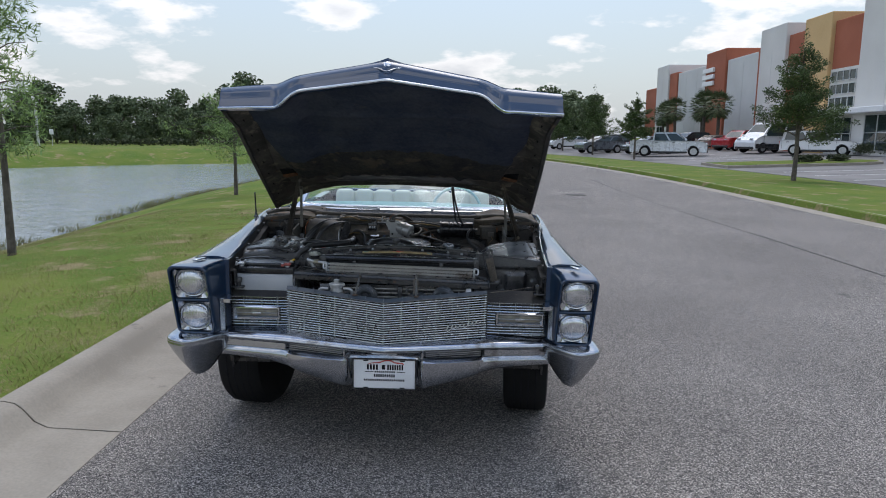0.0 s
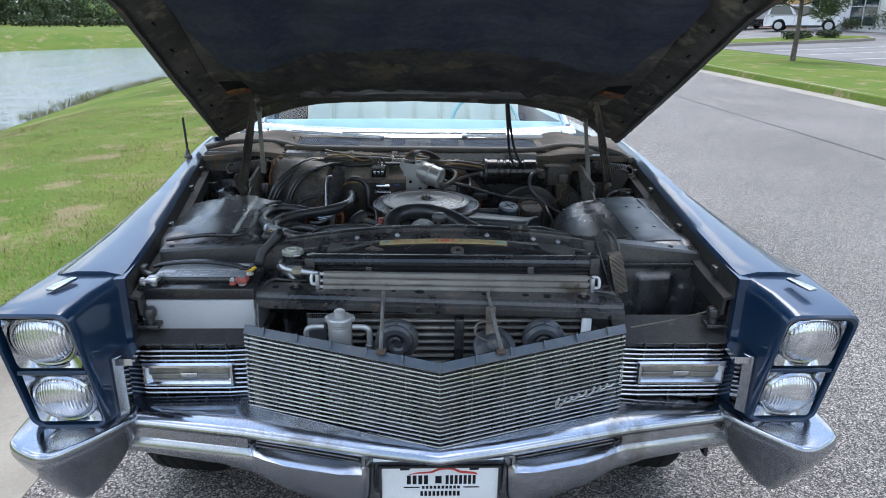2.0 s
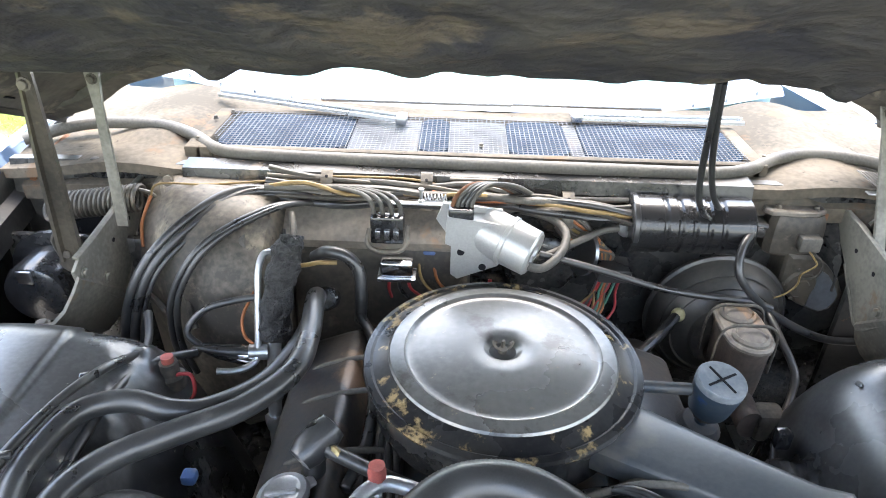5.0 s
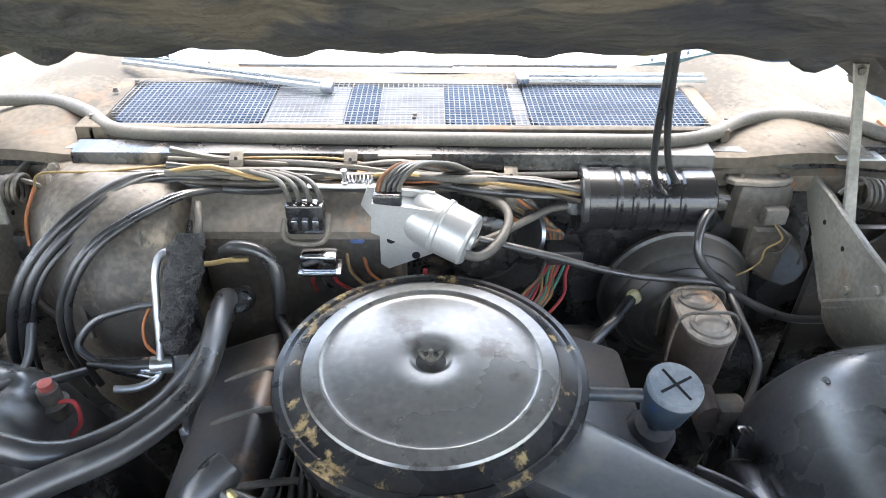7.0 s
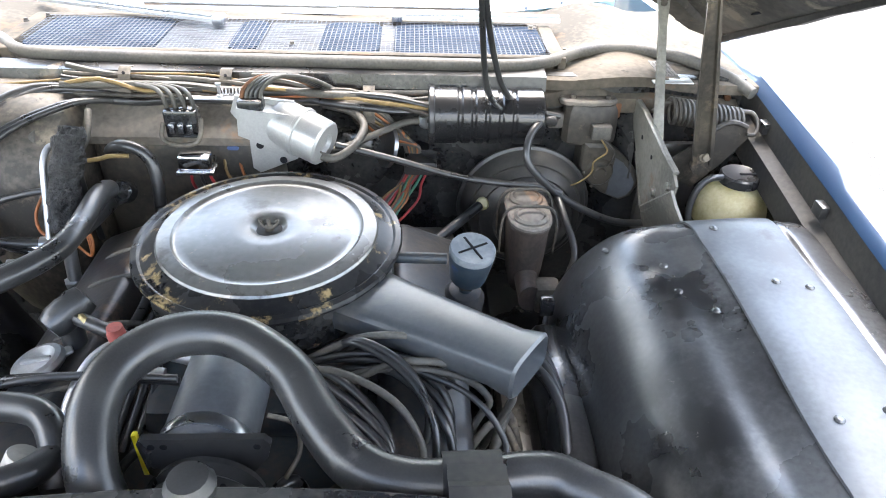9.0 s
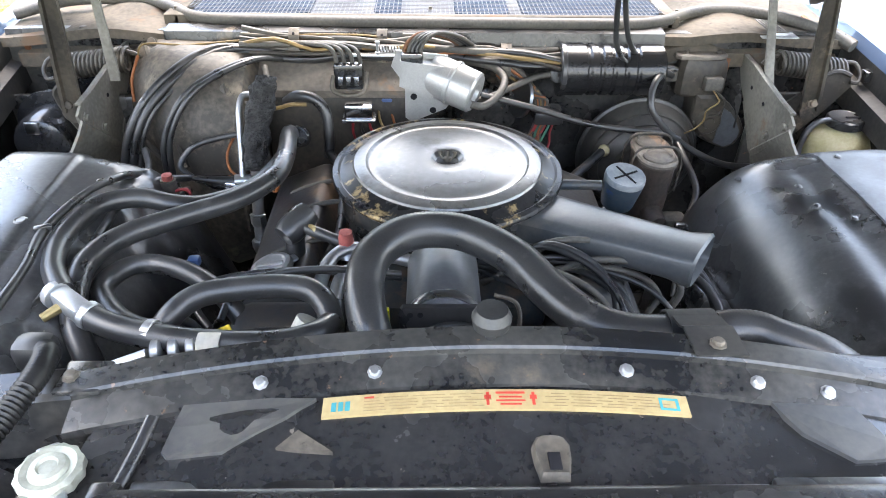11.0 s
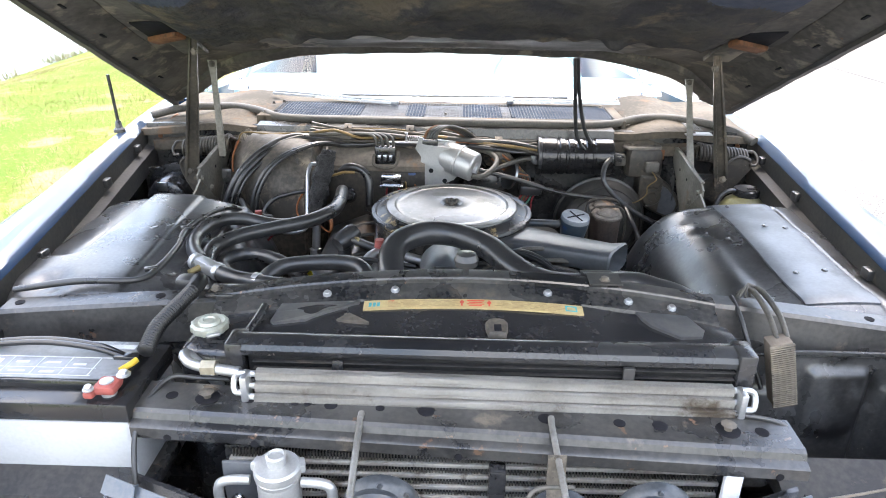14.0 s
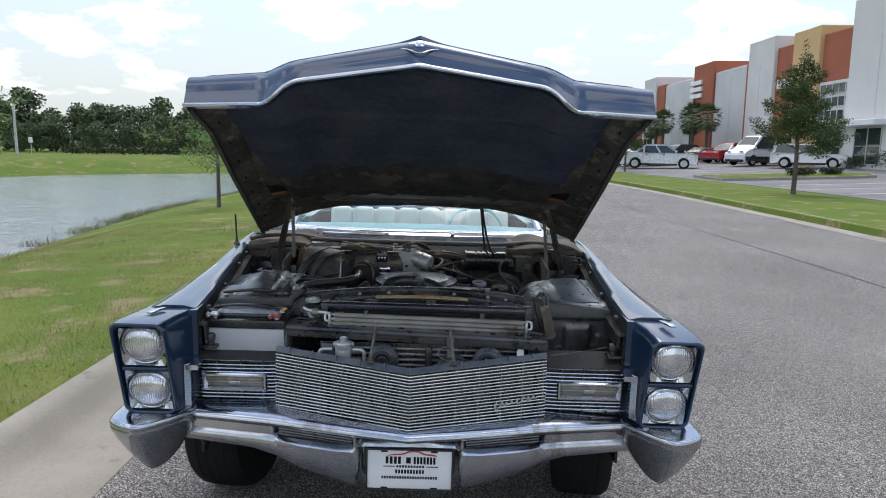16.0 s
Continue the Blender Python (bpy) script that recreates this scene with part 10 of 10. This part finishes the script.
for x in (-0.095, -0.048):
    part("hole", Geo().lathe([(0, 0.0006), (0.006, 0.0006), (0.006, -0.001)], Matrix.Translation((x, 1.395, 1.0612)), 10), INK, tb)

# wrapped suction line with its silver tube
g = Geo()
wl_path = [V3(p) for p in ((-0.392, 1.195, 1.022), (-0.397, 1.182, 1.005), (-0.404, 1.174, 0.98), (-0.412, 1.165, 0.95), (-0.415, 1.152, 0.925), (-0.417, 1.14, 0.90), (-0.419, 1.135, 0.875), (-0.42, 1.13, 0.862))]
rings = []
for i in range(43):
    u = i / 42 * 6.999
    k = int(u)
    q = wl_path[k].lerp(wl_path[k + 1], u - k)
    dr2 = (wl_path[k + 1] - wl_path[k]).normalized()
    sx = V3((1, 0, 0))
    sy = dr2.cross(sx).normalized()
    r0 = (0.020 if i < 5 else 0.025) + 0.002 * math.sin(i * 0.55)
    rings.append([q + (sx * math.cos(a2) + sy * math.sin(a2)) * (r0 + 0.007 * noise.noise(q * 85 + V3((math.cos(a2), math.sin(a2), 0)) * 1.8)) for a2 in [2 * math.pi * j / 24 for j in range(24)]])
g.loft(rings)
ac = part("wrapped_line", g, FOAM, car, "black foam-wrapped refrigerant line", smooth=70)
cable("lower_tube", [(-0.42, 1.13, 0.868), (-0.425, 1.12, 0.80), (-0.43, 1.11, 0.70), (-0.43, 1.1, 0.62)], 0.0115, ALU, ac, "aluminium tube below the wrap")
part("tube_nut", Geo().lathe([(0.011, -0.012), (0.016, -0.011), (0.016, 0.011), (0.011, 0.012)], Matrix.Translation((-0.428, 1.113, 0.76)), 6), ALU, ac, smooth=0)
part("side_valve", Geo().tube([(-0.43, 1.118, 0.845), (-0.46, 1.112, 0.847)], 0.013, 14), ALU, ac, "silver side valve")
cable("valve_lead", [(-0.46, 1.112, 0.847), (-0.49, 1.108, 0.85), (-0.525, 1.105, 0.856), (-0.545, 1.104, 0.86)], [0.010, 0.009, 0.006, 0.003], RUBBER, ac)
part("tube_nut", Geo().lathe([(0.016, 0), (0.017, 0.004), (0.017, 0.02), (0.014, 0.024)], Matrix.Translation((-0.431, 1.108, 0.69)), 6), ALU, ac)
cable("silver_rod", [(-0.43, 1.205, 0.985), (-0.443, 1.195, 0.985), (-0.448, 1.175, 0.965), (-0.447, 1.15, 0.92), (-0.445, 1.115, 0.855), (-0.45, 1.10, 0.835), (-0.475, 1.085, 0.83), (-0.505, 1.08, 0.832)], 0.0058, ALU, ac, "bent silver rod")
sw2 = part("pressure_switch", Geo().tube([(-0.505, 1.125, 0.855), (-0.475, 1.125, 0.85), (-0.445, 1.125, 0.845)], [0.006, 0.017, 0.017], 14, 2), CHROME, car, "chrome pressure switch with a black plug")
part("switch_plug", Geo().tube([(-0.475, 1.125, 0.85), (-0.51, 1.125, 0.855), (-0.545, 1.128, 0.862)], [0.017, 0.013, 0.005], 12, 2), BLACK, sw2)
cable("switch_wire", [(-0.54, 1.127, 0.862), (-0.565, 1.14, 0.88), (-0.54, 1.16, 0.91), (-0.49, 1.17, 0.925), (-0.455, 1.175, 0.93)], 0.006, RUBBER, sw2)
for k in range(3):
    cable("copper_coil", [(-0.375, 1.12 + 0.003 * k, 0.865), (-0.362 + 0.003 * k, 1.11, 0.878), (-0.356 + 0.003 * k, 1.10, 0.862), (-0.36, 1.10, 0.84), (-0.385, 1.115, 0.85)], 0.0022, WIRE_O)
cable("copper_wire", [(-0.44, 1.18, 0.93), (-0.455, 1.15, 0.90), (-0.45, 1.13, 0.875), (-0.43, 1.12, 0.86)], 0.0028, WIRE_O)
part("hose_socket", Geo().lathe([(0.016, 0), (0.021, 0.003), (0.021, 0.03), (0.017, 0.034)], Matrix.Translation((-0.316, 1.196, 0.912)) @ Matrix.Rotation(radians(60), 4, "X"), 16), BLACK, car)
cable("brace_hose", [(-0.345, 1.235, 0.97), (-0.32, 1.22, 0.99), (-0.285, 1.215, 0.985), (-0.265, 1.21, 0.96), (-0.26, 1.20, 0.92), (-0.262, 1.19, 0.87)], 0.011, RUBBER, None, "ribbed black cable behind the engine")
cable("tan_wires", [(-0.375, 1.21, 0.965), (-0.35, 1.205, 0.972), (-0.33, 1.20, 0.98), (-0.30, 1.205, 0.978)], 0.004, WIRE_Y)
corrugated("engine_loom", [(-0.262, 1.19, 0.88), (-0.225, 1.10, 0.885), (-0.215, 1.0, 0.87), (-0.215, 0.92, 0.86), (-0.235, 0.84, 0.85)], 0.009, RUBBER, None, "black ribbed engine loom")
ac.location, sw2.location = (0.028, -0.02, 0.022), (0.028, -0.03, 0.012)
# sender with red cap on the kerb side housing
sd = part("sender_unit", Geo().lathe([(0.02, 0), (0.02, 0.02), (0.014, 0.024), (0.013, 0.045), (0, 0.046)], Matrix.Translation((-0.515, 0.99, 0.885)), 18), DUSTY, car, "grey sender with faded red top and yellow wire")
part("sender_cap", Geo().lathe([(0.009, 0.045), (0.009, 0.055), (0, 0.056)], Matrix.Translation((-0.515, 0.99, 0.885)), 14), RED_CAP, sd)
cable("sender_wire", [(-0.505, 0.985, 0.91), (-0.48, 0.98, 0.915), (-0.475, 0.97, 0.89), (-0.49, 0.965, 0.87)], 0.003, WIRE_R, sd)
cable("sender_wire", [(-0.525, 0.975, 0.905), (-0.54, 0.955, 0.895), (-0.53, 0.94, 0.87)], 0.005, WIRE_Y, sd)
part("blue_plug", Geo().rbox(-0.45, -0.43, 0.83, 0.85, 0.855, 0.872, 0.005), WIRE_B, car)
# blower fan in the kerb-side corner
bf = part("blower_motor", Geo().lathe([(0, 0.0), (0.045, 0.0), (0.055, 0.006), (0.06, 0.02), (0.06, 0.08), (0.085, 0.085), (0.085, 0.095), (0, 0.1)], Matrix.Translation((-0.845, 1.20, 0.885)) @ Matrix.Rotation(radians(-90), 4, "X"), 32), BLACK, car, "black round blower motor in the corner")
part("blower_label", Geo().rbox(-0.862, -0.835, 1.196, 1.2, 0.915, 0.94, 0.001), CHROME_DULL, bf)
cable("blower_tube", [(-0.80, 1.21, 0.85), (-0.77, 1.22, 0.845), (-0.75, 1.25, 0.84)], 0.016, BLACK, bf)
part("corner_panel", Geo().rbox(-0.95, -0.66, 1.31, 1.33, 0.55, 0.95, 0.01), BLACK_WORN, car, "dark corner panel")
part("corner_panel", Geo().rbox(0.66, 0.86, 1.34, 1.36, 0.55, 0.95, 0.01), BLACK_WORN, car, "dark corner panel")

# hood hinge brackets and stays
BRKT = mat("dusty_grey_green_steel", (0.235, 0.222, 0.188), (0.13, 0.122, 0.104), 0.5, 0.2, 8, 120, 0.2, dirt=(0.2, 0.13, 0.08), dirt_at=0.64, dirt_scale=12)
BRKT_OUT = ((1.425, 1.010), (1.352, 1.006), (1.287, 0.995), (1.217, 0.984), (1.160, 0.978), (1.140, 0.966), (1.144, 0.943), (1.200, 0.894), (1.257, 0.844), (1.301, 0.876), (1.353, 0.926), (1.413, 0.973), (1.436, 0.99))
for s in (-1, 1):
    if s > 0:
        xb, zb = 0.640, 0.0
        arm_a, arm_b, ln_a, ln_b = V3((0.741, 1.268, 0.945)), V3((0.615, 1.125, 1.330)), V3((0.660, 1.30, 0.975)), V3((0.652, 1.41, 1.215))
    else:
        xb, zb = -0.712, 0.014
        arm_a, arm_b, ln_a, ln_b = V3((-0.765, 1.22, 0.955)), V3((-0.645, 1.055, 1.362)), V3((-0.690, 1.27, 1.0)), V3((-0.698, 1.30, 1.265))
    # upright plate running fore and aft, its upper edge folded over, with a stepped rear flange and a foot on the housing
    out = [V3((xb + s * 0.006 * (1.45 - y) / 0.3, y, z + zb)) for y, z in BRKT_OUT]
    hb = part("hinge_bracket", Geo().prism(out, (s * 0.005, 0, 0)), BRKT, car, "dusty grey-green steel hinge bracket", smooth=20)
    part("bracket_edge", Geo().loft([[q + V3((s * dx, 0, dz)) for dx, dz in ((-0.001, -0.003), (-0.001, 0.004), (0.003, 0.006), (0.010, 0.005), (0.010, 0.001), (0.005, 0.0))] for q in out[0:5]]), BRKT, hb, smooth=30)
    part("bracket_edge", Geo().tube([q + V3((s * 0.002, 0, 0)) for q in out[6:11]], 0.0042, 6, 3), BRKT, hb)
    part("rear_flange", Geo().prism([(xb, 1.425, 1.0 + zb), (xb - s * 0.045, 1.43, 0.985 + zb), (xb - s * 0.05, 1.43, 0.86 + zb), (xb, 1.355, 0.86 + zb), (xb, 1.36, 0.925 + zb)], (0, 0.005, 0)), BLACK_WORN, hb, "dark flange towards the firewall", smooth=0)
    foot = [[(0.000, 1.262, 0.850), (0.000, 1.140, 0.955)], [(0.008, 1.258, 0.820), (0.010, 1.128, 0.930)], [(0.020, 1.245, 0.795), (0.022, 1.112, 0.905)], [(0.030, 1.225, 0.785), (0.034, 1.095, 0.893)], [(0.075, 1.18, 0.780), (0.085, 1.075, 0.890)]]
    part("bracket_foot", Geo().loft([[V3((xb + s * a[0], a[1], a[2] + zb)), V3((xb + s * b[0], b[1], b[2] + zb)), V3((xb + s * (b[0] + 0.004), b[1] + 0.003, b[2] + zb + 0.004)), V3((xb + s * (a[0] + 0.004), a[1] + 0.003, a[2] + zb + 0.004))] for a, b in foot]), BRKT, hb, smooth=30)
    bolt((xb + s * 0.056, 1.098, 0.892 + zb), 0.011, hb, None, DUSTY)
    for y, z in ((1.222, 0.906), (1.164, 0.952)):
        bolt(V3((xb + s * 0.004, y, z + zb)), 0.0095, hb, None, BRKT, V3((-s, 0, 0)))
    for y, z in ((1.335, 0.965), (1.27, 0.955)):
        part("bracket_hole", Geo().lathe([(0, 0.0), (0.0045, 0.0), (0.0045, -0.002)], Matrix.Translation((xb - s * 0.0006 + s * 0.006 * (1.45 - y) / 0.3, y, z + zb)) @ Matrix.Rotation(radians(-90 * s), 4, "Y"), 10), INK, hb)
    chan = ((-0.021, -0.010), (-0.013, -0.012), (-0.010, -0.004), (0.010, -0.004), (0.013, -0.012), (0.021, -0.010), (0.018, 0.006), (-0.018, 0.006))
    arm = part("hinge_arm", Geo().loft([[q + V3((dx * w, dy * w, 0)) for dx, dy in chan] for q, w in ((arm_a, 0.9), (arm_a.lerp(arm_b, 0.1), 0.92), (arm_a.lerp(arm_b, 0.5), 0.78), (arm_a.lerp(arm_b, 0.82), 0.55), (arm_b, 0.42))]), DUSTY_DARK, car, "folded dusty steel hinge arm holding up the hood", smooth=25)
    part("arm_end", Geo().lathe([(0, -0.006), (0.018, -0.006), (0.021, -0.003), (0.021, 0.009), (0, 0.009)], Matrix.Translation(arm_a) @ Matrix.Rotation(radians(90), 4, "X"), 24), DUSTY_DARK, arm)
    bolt(arm_b + V3((0, -0.01, -0.04)), 0.008, arm, None, DUSTY, (0, -1, 0))
    bolt(arm_a + V3((0, -0.012, 0.02)), 0.010, arm, None, DUSTY, (0, -1, 0))
    if s > 0:
        cam_poly = [(0.690, 1.295, 0.935), (0.712, 1.295, 0.895), (0.747, 1.295, 0.877), (0.79, 1.295, 0.925), (0.832, 1.295, 0.985), (0.824, 1.295, 1.008), (0.795, 1.295, 1.018), (0.768, 1.295, 1.007), (0.735, 1.295, 0.972)]
    else:
        cam_poly = [arm_a + V3((dx * s, 0.012, dz)) for dx, dz in ((-0.03, -0.06), (-0.035, -0.03), (-0.01, 0.035), (0.02, 0.05), (0.035, 0.03), (0.02, -0.02), (-0.01, -0.075))]
    part("hinge_cam", Geo().prism(cam_poly, (0, 0.006, 0)), DUSTY_DARK, arm, "twisted hinge cam plate", smooth=20)
    part("cam_edge", Geo().tube([V3(q) for q in cam_poly[-4:]], 0.005, 6, 3), DUSTY_DARK, arm)
    arm2 = part("hinge_link", Geo().loft([[q + V3((dx, dy, 0)) for dx, dy in ((-0.010 * w, -0.004), (0.010 * w, -0.004), (0.010 * w, 0.003), (-0.010 * w, 0.003))] for q, w in ((ln_a, 1), (ln_a.lerp(ln_b, 0.35), 0.85), (ln_a.lerp(ln_b, 0.8), 0.75), (ln_b, 1.2))]), BRKT, car, "flat grey hinge link", smooth=20)
    bolt(ln_b + V3((0, -0.006, -0.01)), 0.008, arm2, None, DUSTY, (0, -1, 0))
    # coil spring lying along the corner
    spts = []
    for i in range(193):
        t = i / 192
        c = V3((s * 0.688, 1.345, 1.018)).lerp(V3((s * 0.822, 1.325, 1.006)), t)
        spts.append(c + V3((0, math.cos(i * 0.5236) * 0.0235, math.sin(i * 0.5236) * 0.0235)))
    spr = part("hinge_spring", Geo().tube(spts, 0.0043, 6, 1), DUSTY_DARK, car, "rusty hinge coil spring")
    part("spring_hook", Geo().tube([(s * 0.822, 1.325, 1.026), (s * 0.84, 1.32, 1.025), (s * 0.848, 1.305, 1.008), (s * 0.838, 1.29, 0.995), (s * 0.822, 1.288, 0.997)], 0.0043, 8, 4), DUSTY_DARK, spr)
    part("spring_hook", Geo().tube([(s * 0.688, 1.345, 1.034), (s * 0.668, 1.345, 1.028), (s * 0.655, 1.345, 1.015)], 0.0043, 8, 4), DUSTY_DARK, spr)
# small stamped plate on the cowl's corner, its lettering too worn to read
idp = part("stamped_plate", Geo().prism([(0.663, 1.452, 1.0765), (0.70, 1.442, 1.0755), (0.702, 1.365, 1.0735), (0.664, 1.368, 1.0745)], (0, 0, 0.0015)), DUSTY_LIGHT, car, "small worn metal plate on the cowl", smooth=0)
for k in range(5):
    part("plate_line", Geo().prism([(0.668 + 0.006 * k, 1.444, 1.0782), (0.6692 + 0.006 * k, 1.444, 1.0780), (0.6702 + 0.006 * k, 1.374, 1.0766), (0.669 + 0.006 * k, 1.374, 1.0768)], (0, 0, 0.0006)), DUSTY, idp, smooth=0)
# washer bottle
mb = Matrix.Translation((0.803, 1.228, 0.0))
wb = part("washer_bottle", Geo().lathe([(0, 0.852), (0.0725, 0.852), (0.0725, 0.858), (0.0715, 0.872), (0.066, 0.892), (0.054, 0.91), (0.040, 0.921), (0.031, 0.925), (0.031, 0.932)], mb, 36), BOTTLE, car, "yellowed plastic washer bottle with a black cap")
part("bottle_base", Geo().lathe([(0, 0.77), (0.062, 0.77), (0.070, 0.78), (0.0725, 0.852), (0, 0.852)], mb, 36), mat("stained_clear_plastic", (0.05, 0.05, 0.02), (0.09, 0.085, 0.03), 0.35, 0, 14, 90, 0.1), wb, "dark stained lower half")
cap_b = part("bottle_cap", Geo().lathe([(0.033, 0.926), (0.037, 0.928), (0.037, 0.943), (0.034, 0.9465), (0.029, 0.945), (0, 0.945)], mb, 32), BLACK, wb, "black ribbed cap")
part("cap_slot", Geo().rbox(0.800, 0.838, 1.222, 1.228, 0.9445, 0.9475, 0.001), INK, cap_b)
cable("bottle_hose", [(0.765, 1.22, 0.942), (0.74, 1.215, 0.94), (0.72, 1.21, 0.92), (0.71, 1.20, 0.88), (0.715, 1.18, 0.84)], 0.0065, RUBBER, wb)

# ---- cowl, air grille, seal and wipers ----
def cowl(u, v):
    x = lerp(-0.98, 0.88, u)
    y = lerp(1.40, 1.80 + 0.10 * abs(2 * u - 1) ** 3, v)
    z = 1.052 + 0.012 * v + 0.006 * noise.noise(V3((x * 6, y * 6, 2)))
    xm = x + 0.056
    side = max(0, abs(xm) - 0.56)
    z += 0.02 * math.sin(min(side * 14, 3.14)) * (1 if v > 0.25 else 0.5) - 0.012 * max(0, side - 0.2) * 4
    return V3((x, y, z))


cw = part("cowl_panel", Geo().grid(cowl, 70, 16, 0.02), COWL, car, "dusty tan-grey cowl panel with rust stains", smooth=60)
PLATE_GREY = mat("pale_grey_plate", (0.065, 0.071, 0.082), (0.040, 0.043, 0.048), 0.6, 0, 9, 90, 0.2, dirt=(0.10, 0.08, 0.062), dirt_at=0.60)
MESH = mat("grey_wire_mesh", (0.105, 0.112, 0.122), (0.065, 0.066, 0.072), 0.6, 0.0, 12, 150, 0.1)
# Flat dark blue sheets paint the shade inside the cowl's air openings.
OPENING_SHADE = mat("opening_shade_blue", (0.02, 0.034, 0.056), (0.035, 0.052, 0.08), 0.8, spec=0.0)
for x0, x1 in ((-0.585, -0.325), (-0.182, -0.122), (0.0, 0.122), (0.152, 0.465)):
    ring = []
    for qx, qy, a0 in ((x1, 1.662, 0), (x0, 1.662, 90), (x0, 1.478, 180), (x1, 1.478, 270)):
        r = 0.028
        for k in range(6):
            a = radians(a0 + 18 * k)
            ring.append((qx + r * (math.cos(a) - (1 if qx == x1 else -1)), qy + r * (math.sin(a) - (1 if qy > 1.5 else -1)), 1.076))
    part("air_opening_shade", Geo().prism(ring, (0, 0, -0.02)), OPENING_SHADE, cw, "dark blue sheet painting the shade in an air opening", smooth=0)
part("mesh_plate", Geo().rbox(-0.325, -0.182, 1.478, 1.662, 1.060, 1.073, 0.004), PLATE_GREY, cw)
part("mesh_plate", Geo().rbox(-0.122, 0.0, 1.478, 1.662, 1.060, 1.073, 0.004), PLATE_GREY, cw)
part("mesh_plate", Geo().rbox(0.122, 0.152, 1.478, 1.662, 1.060, 1.073, 0.004), PLATE_GREY, cw)
g = Geo()
w = 0.0008
for i in range(110):
    x = -0.60 + i * 0.0098
    y0 = 1.47 + max(0, (-0.56 - x)) * 1.5 + max(0, (x - 0.43)) * 0.8
    y1 = 1.672 - max(0, x - 0.38) * 1.0
    g.box(x - w, x + w, y0, y1, 1.0765, 1.0772)
for j in range(19):
    y = 1.472 + j * 0.0109
    g.box(-0.60 + max(0, 1.52 - y) * 0.5, 0.468 + max(0, 1.60 - y) * 0.03, y - w, y + w, 1.0772, 1.0779)
for x0, x1, y0, y1 in ((-0.62, 0.49, 1.455, 1.474), (-0.62, 0.45, 1.668, 1.69), (-0.64, -0.602, 1.455, 1.69), (0.468, 0.50, 1.455, 1.67)):
    part("screen_frame", Geo().rbox(x0, x1, y0, y1, 1.045, 1.0785, 0.006), COWL, cw, "dusty tan rim of the screen")
tagged(part("mesh_screen", g, MESH, cw, "grey wire mesh screen over the air openings", smooth=0), kind="stuff")
for p in ((-0.62, 1.60, 1.085), (-0.60, 1.655, 1.08), (0.45, 1.63, 1.082), (0.50, 1.49, 1.08), (-0.055, 1.51, 1.077), (-0.62, 1.49, 1.08)):
    bolt(p, 0.005, cw, None, DUSTY)
seal_pts = [(-0.985, 1.50, 1.062), (-0.90, 1.555, 1.075), (-0.82, 1.572, 1.078), (-0.72, 1.565, 1.078), (-0.64, 1.52, 1.076), (-0.57, 1.455, 1.074), (-0.48, 1.437, 1.073), (-0.30, 1.43, 1.073), (-0.05, 1.425, 1.073), (0.20, 1.422, 1.073), (0.38, 1.425, 1.072), (0.46, 1.45, 1.072), (0.53, 1.505, 1.073), (0.60, 1.535, 1.073), (0.68, 1.535, 1.070), (0.76, 1.50, 1.064), (0.83, 1.43, 1.052), (0.86, 1.38, 1.04)]
part("cowl_seal", Geo().tube(seal_pts, 0.0125, 10, 6), RUBBER_GREY, car, "weathered grey rubber cowl seal", smooth=60)
def corner(s, u, v):
    """The cowl's end panel: it dips to the hinge and bulges by the wiper motor."""
    x = s * lerp(0.50, 0.90, u) - 0.05
    y = lerp(1.405, 1.57, v)
    z = 1.056 - 0.035 * (1 - v) ** 2 - 0.015 * u + 0.022 * math.exp(-((abs(x + 0.05) - 0.58) / 0.05) ** 2 - ((y - 1.44) / 0.05) ** 2) + 0.004 * noise.noise(V3((x * 14, y * 14, s)))
    return V3((x, y, z))


for s in (-1, 1):
    cnr = part("cowl_corner", Geo().grid(lambda u, v: corner(s, u, v), 24, 16, 0.03), COWL, car, "dusty tan cowl corner panel", smooth=60)
    part("corner_rib", Geo().tube([corner(s, 0.95, t) + V3((0, 0, 0.006)) for t in (0.05, 0.35, 0.65, 0.95)], 0.007, 6, 3), RUST, cnr, "rusty edge flange")
part("data_plate", Geo().rbox(0.66, 0.74, 1.385, 1.42, 1.055, 1.058, 0.001, Matrix.Translation((0, 0, 0))), ALU, car, "small stamped metal data plate")
bolt((-0.80, 1.42, 1.056), 0.010, car, None, DUSTY)
bolt((0.63, 1.44, 1.056), 0.012, car, None, DUSTY)
for (ax0, ay0, ax1, ay1, bx0, by0, bx1, by1) in ((-0.225, 1.612, -0.66, 1.745, -0.42, 1.735, 0.02, 1.735), (0.155, 1.662, 0.52, 1.665, -0.02, 1.742, 0.36, 1.725)):
    wp = part("wiper", Geo().loft([[V3((x, y + dy, z)) for dy, z in ((-0.006, 1.086), (0.006, 1.086), (0.005, 1.093), (-0.005, 1.093))] for x, y in ((ax0, ay0), (lerp(ax0, ax1, 0.5), lerp(ay0, ay1, 0.5)), (ax1, ay1))]), CHROME_DULL, car, "parked chrome wiper arm and blade", smooth=0)
    part("second_arm", Geo().loft([[V3((x, y + dy + 0.016, z)) for dy, z in ((-0.004, 1.09), (0.004, 1.09), (0.003, 1.097), (-0.003, 1.097))] for x, y in ((ax0, ay0), (ax1, ay1))]), CHROME_DULL, wp, smooth=0)
    part("arm_head", Geo().rbox(ax0 - 0.012, ax0 + 0.012, ay0 - 0.012, ay0 + 0.026, 1.082, 1.10, 0.004), CHROME_DULL, wp)
    part("blade", Geo().rbox(min(bx0, bx1), max(bx0, bx1), by0 - 0.006, by0 + 0.004, 1.086, 1.096, 0.003), CHROME_DULL, wp, "grey wiper blade")
